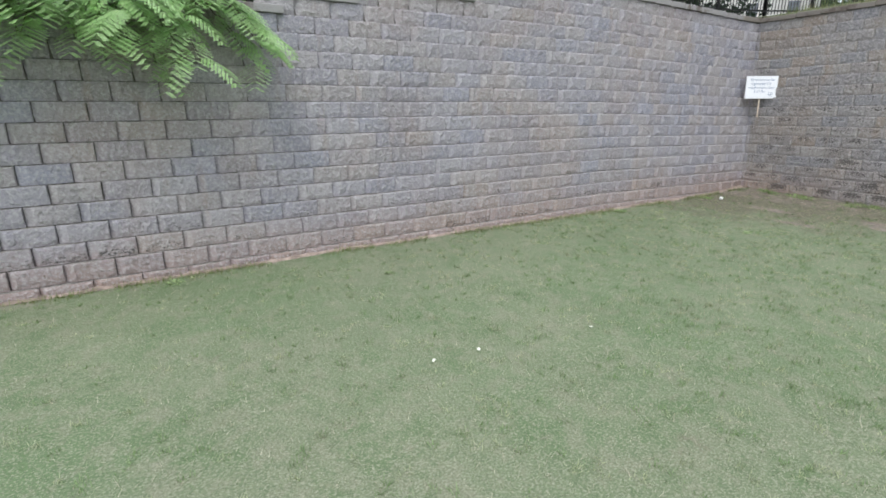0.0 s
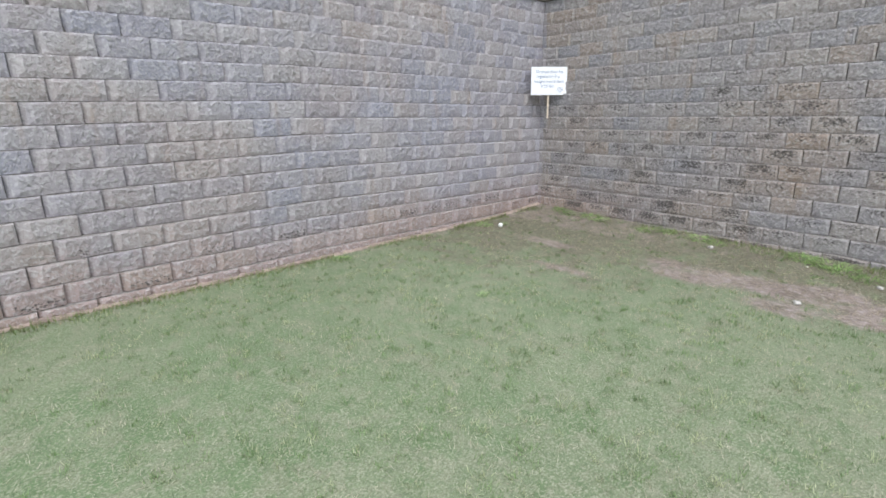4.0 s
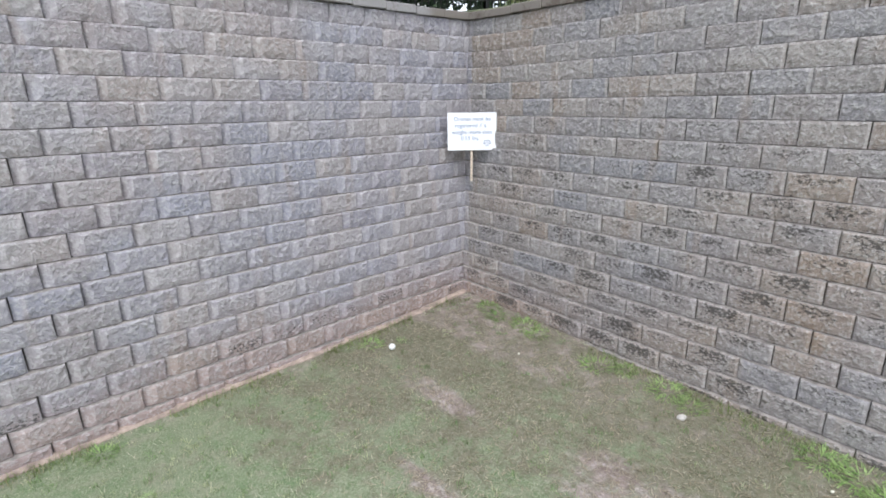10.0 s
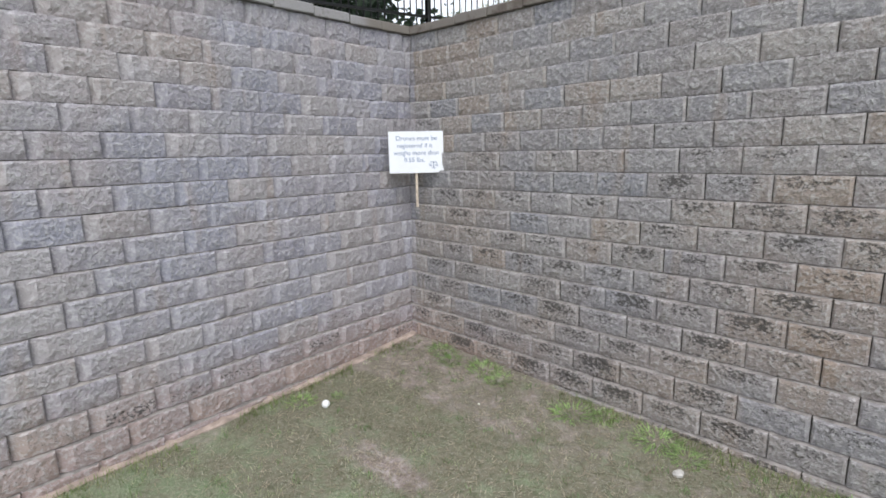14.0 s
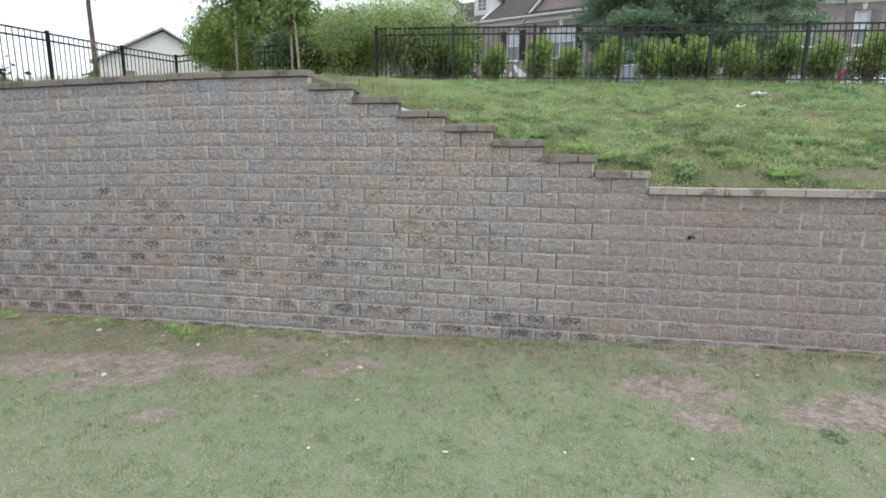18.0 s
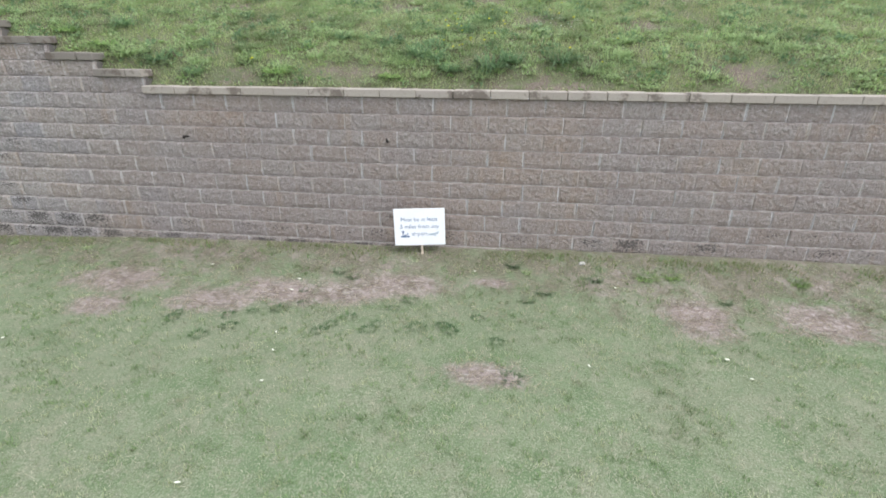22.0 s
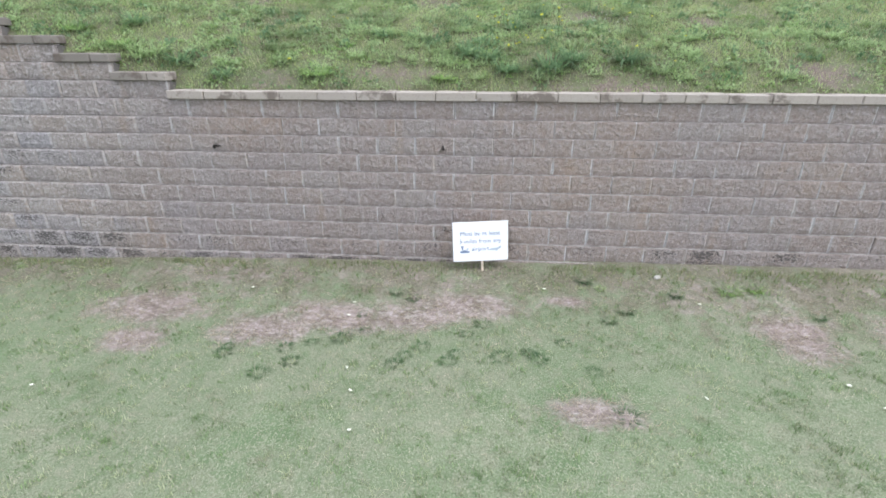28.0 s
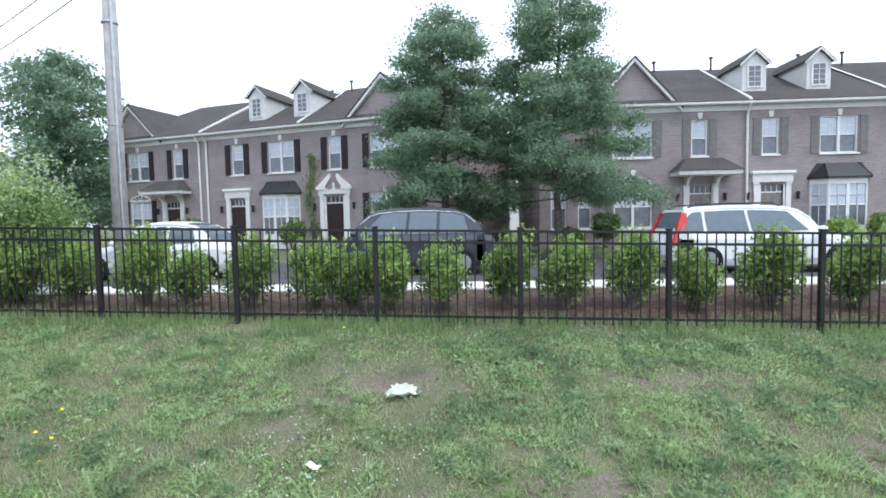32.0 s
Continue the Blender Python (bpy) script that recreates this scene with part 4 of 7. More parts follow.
for x, y, size in ((0.6, -0.1, 1.0), (0.85, -0.2, 0.9), (1.25, -0.12, 1.2), (1.5, -0.2, 0.9), (2.35, -0.26, 1.1), (2.6, -0.15, 0.8), (3.06, -0.18, 1.2), (3.3, -0.25, 0.9), (4.3, -0.18, 1.2), (4.56, -0.2, 1.5), (4.75, -0.35, 1.2), (4.98, -0.5, 1.0), (5.2, -0.25, 0.8), (5.61, -0.17, 0.8), (6.07, -0.15, 0.9), (6.5, -0.22, 1.0), (6.85, -0.15, 0.7), (7.1, -0.3, 0.6), (0.33, -1.73, 0.9), (0.5, -1.45, 0.5), (0.42, -4.4, 0.8), (2.47, -3.91, 0.5), (1.18, -4.21, 0.4), (9.0, -0.2, 0.6), (10.2, -0.25, 0.5), (17.6, -0.35, 0.9), (17.9, -0.3, 0.8), (1.6, -9.5, 0.5), (0.75, -11.7, 0.7), (16.2, -0.4, 0.5), (19.3, -0.3, 0.8)):
    plant("fresh" if size > 0.7 else "weed", x, y, lawn_z(x, y), 0.8 * size, "low leafy weed at the foot of the wall", "weeds at the wall foot")
for x, y in ((12.42, -1.61), (13.12, -1.81), (13.22, -1.49), (13.49, -1.4), (13.7, -1.24), (14.09, -1.8), (14.31, -1.49), (14.16, -1.65), (14.64, -1.59), (14.73, -1.25), (15.06, -1.63), (15.33, -1.54), (15.67, -1.34), (15.88, -1.78), (16.04, -0.24), (16.2, -0.9), (14.89, -1.05), (13.91, -0.55), (14.11, -0.64), (16.03, -2.34), (18.36, -0.72), (12.43, -1.72), (14.58, -1.71), (15.4, -1.62), (13.0, -1.6), (16.4, -0.72), (12.9, -2.0), (13.6, -0.95), (17.0, -0.45)):
    plant("turf", x, y, lawn_z(x, y), rng.uniform(0.6, 1.15), "dark green grass tuft standing in the lawn", "dark tufts in the lawn")


def scatter(name, label, category, material, n, place, length, width, lean, seed):
    """Many leaves as one mesh: one triangle or bent strip each."""
    r = np.random.RandomState(seed)
    pts = np.array(place(r, n))
    n = len(pts)
    yaw, ln, wd = r.uniform(0, 6.283, n), r.uniform(*length, n), r.uniform(*width, n)
    ti = r.uniform(*lean, n)
    d = np.stack([np.cos(yaw) * np.sin(ti), np.sin(yaw) * np.sin(ti), np.cos(ti)], 1)
    side = np.stack([-np.sin(yaw), np.cos(yaw), 0 * yaw], 1)
    v = np.stack([pts - side * wd[:, None], pts + side * wd[:, None], pts + d * ln[:, None]], 1).reshape(-1, 3)
    me = bpy.data.meshes.new(name)
    me.vertices.add(3 * n), me.loops.add(3 * n), me.polygons.add(n)
    me.vertices.foreach_set("co", v.ravel())
    me.loops.foreach_set("vertex_index", np.arange(3 * n))
    me.polygons.foreach_set("loop_start", np.arange(0, 3 * n, 3))
    me.materials.append(material)
    me.update(), me.validate()
    return tagged(new(name, me), label, category, kind="stuff")


def on_lawn(r, n):
    out = []
    while len(out) < n:
        x, y = r.uniform(0.1, 24), -abs(r.triangular(-15, 0, 1))
        if x < 9 + y * 0.0 or y > -6.5:
            if x > 0.05 - 0.045 * y and r.rand() > max(1.5 * bareness(x, y) - 0.2, 0.9 * thinness(x, y)) and noise.noise(Vector((x * 2.1, y * 2.1, 5))) + r.rand() > 0.35:
                out.append((x, y, lawn_z(x, y) - 0.004))
    return out


def on_bank(r, n):
    out = []
    while len(out) < n:
        x, y = r.uniform(6.6, 26), r.uniform(0.5, 5.8)
        k = noise.noise(Vector((x * 1.6, y * 1.6, 9)))
        if y > wall_back(x) + 0.03 and walltop(x) < 3.6 and r.rand() < 0.75 + 0.6 * k and r.rand() > bank_bare(x, y):
            out.append((x, y, bank_z(x, y) - 0.01 + 0.03 * noise.noise(Vector((x * 1.1, y * 1.1, 3)))))
    return out


scatter("lawn_grass", "short mown grass blades of the lawn", "grass", BLADE, 150000, on_lawn, (0.018, 0.045), (0.0012, 0.0030), (0.1, 1.2), 3)
def in_tufts(r, n):
    """Points bunched in hand-sized tufts over the lawn."""
    out = []
    centres = np.array(on_lawn(r, n // 14))
    for x, y, z in centres:
        for dx, dy in r.normal(0, 0.022, (14, 2)):
            out.append((x + dx, y + dy, z))
    return out


scatter("lawn_tufts", "darker green grass tufts speckling the lawn", "grass", leaf_material("green_tuft_blades", (0.185, 0.290, 0.125), (0.330, 0.440, 0.210)), 56000, in_tufts, (0.03, 0.06), (0.002, 0.004), (0.1, 1.1), 31)
scatter("lawn_tufts", "pale yellow-green grass tufts speckling the lawn", "grass", leaf_material("pale_tuft_blades", (0.36, 0.42, 0.235), (0.60, 0.62, 0.42)), 60000, in_tufts, (0.03, 0.06), (0.002, 0.004), (0.2, 1.2), 32)
scatter("lawn_thatch", "pale dry clippings strewn through the lawn", "grass", leaf_material("dry_clippings", (0.40, 0.37, 0.27), (0.66, 0.62, 0.50)), 60000, on_lawn, (0.03, 0.075), (0.0012, 0.0028), (0.7, 1.5), 33)
scatter("bank_grass", "uneven longer grass on the bank", "grass", leaf_material("bank_grass_blades", (0.330, 0.410, 0.175), (0.500, 0.580, 0.275), (0.580, 0.520, 0.390)), 400000, on_bank, (0.03, 0.10), (0.002, 0.005), (0.3, 1.35), 4)


def tufted_bank(name, label, material, count, sizes, width, seed, leaves=(9, 16)):
    """Small weed tufts by the hundred, joined: each a dozen bent leaves."""
    r, g = random.Random(seed), Geo()
    while count:
        x, y = r.uniform(7.5, 26), r.uniform(0.5, 5.5)
        if y < wall_back(x) + 0.08 or noise.noise(Vector((x * 0.9, y * 0.9, seed))) + 0.35 * r.random() < 0.08 or r.random() < 0.8 * bank_bare(x, y):
            continue
        count -= 1
        z, s = bank_z(x, y) - 0.01, r.uniform(*sizes)
        for _ in range(r.randint(*leaves)):
            a = r.uniform(0, 6.283)
            blade(g, (x + 0.55 * s * r.uniform(-1, 1), y + 0.55 * s * r.uniform(-1, 1), z), a, r.uniform(0.35, 1.15), s * r.uniform(0.5, 1), width * r.uniform(0.6, 1.3), r.uniform(0.2, 0.9), 2)
    tagged(part(name, g, material), label, "weeds", kind="stuff")


tufted_bank("bank_weeds", "light green weed tufts all over the bank", WEED, 1000, (0.11, 0.25), 0.006, 1, (48, 70))
tufted_bank("bank_weeds", "dark green weed tufts all over the bank", WEED_DARK, 220, (0.10, 0.20), 0.006, 2, (44, 64))
tufted_bank("bank_weeds", "bright green broad-leaved weeds over the bank", WEED_BRIGHT, 1800, (0.05, 0.13), 0.012, 3)


def on_bare(r, n):
    out = []
    while len(out) < n:
        if r.rand() < 0.6:
            x, y = r.uniform(0.3, 22), r.uniform(-3.2, -0.05)
            if r.rand() < max(bareness(x, y), 0.6 * thinness(x, y)):
                out.append((x, y, lawn_z(x, y) + 0.006))
        else:
            x, y = r.uniform(10, 22), r.uniform(0.6, 5.6)
            if r.rand() < bank_bare(x, y):
                out.append((x, y, bank_z(x, y) + 0.03))
    return out


def along_fence(r, n):
    out = []
    while len(out) < n:
        x, y = r.uniform(6.5, 26), 5.65 + r.normal(0, 0.16)
        if noise.noise(Vector((x * 1.3, y, 4))) + 0.5 * r.rand() > 0.05:
            out.append((x, y, bank_z(x, y) - 0.01))
    return out


scatter("fence_weeds", "unmown grass and weeds along the foot of the fence", "grass", leaf_material("fence_grass", (0.161, 0.276, 0.103), (0.356, 0.494, 0.196), (0.517, 0.483, 0.310)), 14000, along_fence, (0.07, 0.26), (0.003, 0.007), (0.1, 0.9), 44)
scatter("dry_straw", "dry straw and clippings lying on the worn patches", "straw", leaf_material("dry_straw", (0.30, 0.25, 0.18), (0.58, 0.52, 0.41)), 26000, on_bare, (0.03, 0.11), (0.0015, 0.004), (1.25, 1.55), 14)


def on_wall_edge(r, n):
    out = []
    for _ in range(n):
        x = r.uniform(-0.3, 8.0)
        y = 0.90 + abs(r.normal(0, 0.5))
        out.append((x, y, bank_z(max(x, 0.1), y) - 0.02))
    return out


scatter("tall_grass", "tall pale unmown grass behind the wall top", "grass", leaf_material("tall_dry_grass", (0.15, 0.20, 0.08), (0.28, 0.31, 0.14), (0.38, 0.34, 0.22)), 1500, on_wall_edge, (0.05, 0.22), (0.003, 0.007), (0.0, 0.5), 6)

def at_wall_foot(r, n):
    out = []
    for _ in range(n):
        if r.rand() < 0.62:
            x, y = r.uniform(0.2, 24), -abs(r.normal(0.02, 0.13)) - 0.02
        else:
            y = r.uniform(-14, -0.2)
            x = -0.045 * y + 0.03 + abs(r.normal(0, 0.09))
        if noise.noise(Vector((x * 1.4, y * 1.4, 2))) > -0.12:
            out.append((x, y, lawn_z(x, y) - 0.005))
    return out


scatter("wall_foot_grass", "ragged unmown grass along the foot of the walls", "grass", leaf_material("foot_grass", (0.13, 0.20, 0.06), (0.28, 0.35, 0.13), (0.42, 0.37, 0.24)), 16000, at_wall_foot, (0.03, 0.10), (0.002, 0.004), (0.0, 0.9), 8)

YELLOW = plain("yellow_petals", (0.80, 0.74, 0.03), 0.6, vary=0.1, bump=0)
WHITE = plain("white_petals", (0.62, 0.62, 0.54), 0.6, vary=0.05, bump=0)
STALK = plain("flower_stalk", (0.10, 0.16, 0.05), 0.7)


def flower(kind, x, y):
    f = thing("yellow_flower" if kind else "white_clover", "small yellow wildflower on the grass bank" if kind else "small white clover head on the grass bank", "flower", at=pose(x, y, bank_z(x, y), 0, 0, rng.uniform(0, 360)), group="yellow flowers" if kind else "white clover")
    h = rng.uniform(0.14, 0.26) if kind else rng.uniform(0.06, 0.12)
    part("stalk", FLOWER[kind][0], STALK, f, at=Matrix.Diagonal((1, 1, h, 1)))
    part("head", FLOWER[kind][1], YELLOW if kind else WHITE, f, at=pose(0, 0, h, rng.uniform(-25, 25), rng.uniform(-25, 25)))


head = Geo()
for k in range(8):
    a = 0.785 * k
    head.add([(0, 0, 0), (0.014 * math.cos(a - 0.34), 0.014 * math.sin(a - 0.34), 0.008), (0.018 * math.cos(a), 0.018 * math.sin(a), 0.009), (0.014 * math.cos(a + 0.34), 0.014 * math.sin(a + 0.34), 0.008)], [(0, 1, 2, 3)])
head.ball((0, 0, 0.006), (0.009, 0.009, 0.006), 4, 7)
FLOWER = {1: (Geo().box(-0.002, -0.002, 0, 0.002, 0.002, 1).mesh("stalk", STALK), head.mesh("head", YELLOW)), 0: (Geo().box(-0.0015, -0.0015, 0, 0.0015, 0.0015, 1).mesh("stalk", STALK), Geo().ball((0, 0, 0), (0.008, 0.008, 0.007), 4, 6).mesh("head", WHITE))}
for x, y, n, s in ((15.06, 1.75, 7, 0.14), (15.45, 1.35, 7, 0.16), (15.2, 1.13, 4, 0.12), (15.75, 1.72, 4, 0.2), (16.57, 2.1, 7, 0.3), (16.85, 1.0, 3, 0.2), (18.9, 3.2, 3, 0.25), (12.44, 0.65, 2, 0.06), (13.0, 1.6, 2, 0.15), (9.3, 4.9, 9, 0.5), (10.55, 3.4, 6, 0.5), (10.0, 2.5, 5, 0.4), (13.05, 5.3, 3, 0.2), (11.5, 4.6, 3, 0.4)):
    for _ in range(n):
        flower(1, x + rng.gauss(0, s), min(5.5, max(0.7, y + rng.gauss(0, s * 0.8))))
for x, y, n, s in ((13.15, 3.17, 70, 0.55), (12.75, 3.47, 25, 0.5), (16.45, 1.87, 14, 0.35), (10.75, 3.67, 16, 0.35), (17.75, 3.07, 8, 0.5)):
    for _ in range(n):
        flower(0, x + rng.gauss(0, s), min(5.5, max(0.75, y + rng.gauss(0, s * 0.6))))


# ---- litter and stones ----
def shard(rng, a, b, c):
    """A small uneven lump or flake."""
    g = Geo().ball((0, 0, 0), (a, b, c), 5, 8)
    g.v = [(x * rng.uniform(0.75, 1.2), y * rng.uniform(0.75, 1.2), z * rng.uniform(0.7, 1.15)) for x, y, z in g.v]
    return g


PALE = plain("pale_petal_litter", (0.74, 0.74, 0.62), 0.7, vary=0.1, bump=0)
STONE = plain("pale_stone", (0.44, 0.42, 0.39), 0.9, vary=0.2, scale=20, bump=0.5)
for x, y in ((3.67, -10.01), (3.69, -9.61), (3.81, -8.5), (13.68, -1.9), (13.9, -2.67), (16.72, -2.09), (18.09, -2.1), (17.2, -0.62), (13.85, -3.77), (13.46, -1.0), (13.47, -0.78), (13.79, -2.21), (17.99, -1.82), (8.92, -2.62), (9.95, -2.43), (15.57, -0.44), (7.72, -2.79), (4.42, -0.51), (11.02, -2.33), (12.22, -0.56), (1.65, -0.7), (7.02, -0.74), (11.42, -3.35)):
    g = shard(rng, rng.uniform(0.014, 0.028), rng.uniform(0.008, 0.015), 0.006)
    tagged(part("fallen_petal", g, PALE, at=pose(x, y, lawn_z(x, y) + 0.022, 0, 0, rng.uniform(0, 360))), "pale fallen petal lying on the lawn", "petal", "fallen petals")
for x, y, s in ((6.72, -1.96, 0.035), (7.82, -1.83, 0.03), (7.56, -1.00, 0.05), (7.42, -1.07, 0.03), (4.67, -1.79, 0.05), (5.12, -0.70, 0.04), (16.87, -0.19, 0.05), (3.32, -0.47, 0.05)):
    tagged(part("stone", shard(rng, s, s * 0.7, s * 0.45), STONE, at=pose(x, y, lawn_z(x, y) + s * 0.25, 0, 0, rng.uniform(0, 360))), "pale stone half sunk in the lawn", "stone", "stones in the lawn")
ball = Geo().ball((0, 0, 0), 0.038, 10, 16)
tagged(part("ball", ball, plain("white_ball", (0.82, 0.82, 0.80), 0.5, vary=0.05), smooth=True, at=pose(0.58, -1.63, lawn_z(0.58, -1.63) + 0.03)), "small white ball lying by the side wall", "ball")
paper = Geo()
n = 7
paper.v = [(0.32 * (i / (n - 1) - 0.5) * (1.15 - 0.09 * j) + 0.02 * math.sin(9 * j), 0.17 * (j / (n - 1) - 0.5), 0.05 * abs(math.sin(1.9 * i + 0.7 * j)) + 0.03 * math.cos(2.3 * j)) for j in range(n) for i in range(n)]
paper.f = [(j * n + i, j * n + i + 1, (j + 1) * n + i + 1, (j + 1) * n + i) for j in range(n - 1) for i in range(n - 1)]
ob = part("paper_bag", paper, plain("crumpled_white_paper", (0.58, 0.60, 0.53), 0.7, vary=0.08), at=pose(13.74, 4.27, bank_z(13.74, 4.27) + 0.03, 22, 0, 15))
tagged(ob, "crumpled white paper bag on the bank", "litter").modifiers.new("thickness", "SOLIDIFY").thickness = 0.004
strip = Geo()
strip.v = [(0.17 * (i / 5 - 0.5), 0.05 * (j - 0.5), 0.015 * math.sin(1.7 * i) + 0.03) for j in (0, 1) for i in range(6)]
strip.f = [(i, i + 1, i + 7, i + 6) for i in range(5)]
ob = part("paper_scrap", strip, PALE, at=pose(13.11, 3.3, bank_z(13.11, 3.3) + 0.02, 24, 0, -35))
tagged(ob, "torn white paper scrap on the bank", "litter").modifiers.new("thickness", "SOLIDIFY").thickness = 0.003


# ---- street ----
ASPHALT = plain("asphalt", (0.075, 0.075, 0.078), 0.9, vary=0.2, scale=2, bump=0.4)
CONCRETE = plain("pale_concrete", (0.62, 0.60, 0.56), 0.9, vary=0.08, scale=3, bump=0.3)
MULCH = plain("brown_mulch", (0.085, 0.055, 0.042), 0.95, vary=0.45, scale=12, bump=0.9)
tagged(part("road", Geo().box(-60, 8.3, 3.8, 80, 17.5, 4.17), ASPHALT), "grey asphalt parking street beyond the hedge", "road", kind="structure")
kerb = thing("pavement", "pale concrete kerb and pavement strip beside the street", "pavement", kind="structure")
for i in range(40):
    part("slab", Geo().box(-14 + 1.5 * i + 0.006, 7.45, 4.0, -12.5 + 1.5 * i - 0.006, 8.32, 4.46, 0.012), CONCRETE, kerb)
sheet("mulch_bed", list(np.arange(-1.0, 34.0, 0.4)), [6.0, 6.2, 6.4, 6.8, 7.2, 7.46], lambda x, y: bank_z(x, y) + 0.035 + 0.03 * noise.noise(Vector((x * 2, y * 2, 1))), MULCH, "dark brown mulch bed under the hedge", "mulch bed")

# ---- houses ----
BRICK_L = brick_material("red_brown_brick", (0.262, 0.208, 0.205), (0.322, 0.266, 0.262), (0.42, 0.395, 0.40))
TRIM = plain("white_trim", (0.74, 0.72, 0.70), 0.6, vary=0.05, bump=0.05)
SHINGLE = shingle_material()
SIDING = plain("pale_siding", (0.66, 0.65, 0.63), 0.7, vary=0.05)
DARK_SHUTTER = plain("dark_maroon_shutter", (0.028, 0.018, 0.022), 0.6)
GREY_SHUTTER = plain("grey_shutter", (0.20, 0.185, 0.18), 0.6)
RED_DOOR = plain("dark_red_door", (0.034, 0.017, 0.018), 0.5)
GREY_DOOR = plain("grey_door", (0.21, 0.19, 0.17), 0.5)
METAL_ROOF = plain("dark_metal_roof", (0.030, 0.030, 0.034), 0.45, 0.3)
GLASS_UP = plain("pane_over_white_blind", (0.52, 0.56, 0.62), 0.12, vary=0.06, bump=0, spec=0.6)
GLASS_LOW = plain("pane_over_screen", (0.155, 0.17, 0.19), 0.15, vary=0.15, bump=0, spec=0.6)
GLASS_DARK = plain("dark_pane", (0.05, 0.055, 0.065), 0.08, vary=0.2, bump=0, spec=0.7)


def holed_wall(x0, x1, z0, z1, holes, y=0.0, depth=0.16):
    """A wall face with openings cut through, and the reveals of the openings."""
    g = Geo()
    xs = sorted({x0, x1, *[h[0] for h in holes], *[h[1] for h in holes]})
    zs = sorted({z0, z1, *[h[2] for h in holes], *[h[3] for h in holes]})
    for a, b in zip(xs, xs[1:]):
        for c, d in zip(zs, zs[1:]):
            m, n = (a + b) / 2, (c + d) / 2
            if not any(h[0] < m < h[1] and h[2] < n < h[3] for h in holes):
                g.add([(a, y, c), (b, y, c), (b, y, d), (a, y, d)], [(0, 1, 2, 3)])
    for a, b, c, d in holes:
        v = [(a, y, c), (b, y, c), (b, y, d), (a, y, d), (a, y + depth, c), (b, y + depth, c), (b, y + depth, d), (a, y + depth, d)]
        g.add(v, [(0, 4, 5, 1), (1, 5, 6, 2), (2, 6, 7, 3), (3, 7, 4, 0)])
    ids, keep = {}, []
    for p in g.v:
        if p not in ids:
            ids[p] = len(keep)
            keep.append(p)
    g.f = [tuple(ids[g.v[i]] for i in f) for f in g.f]
    g.v = keep
    return g


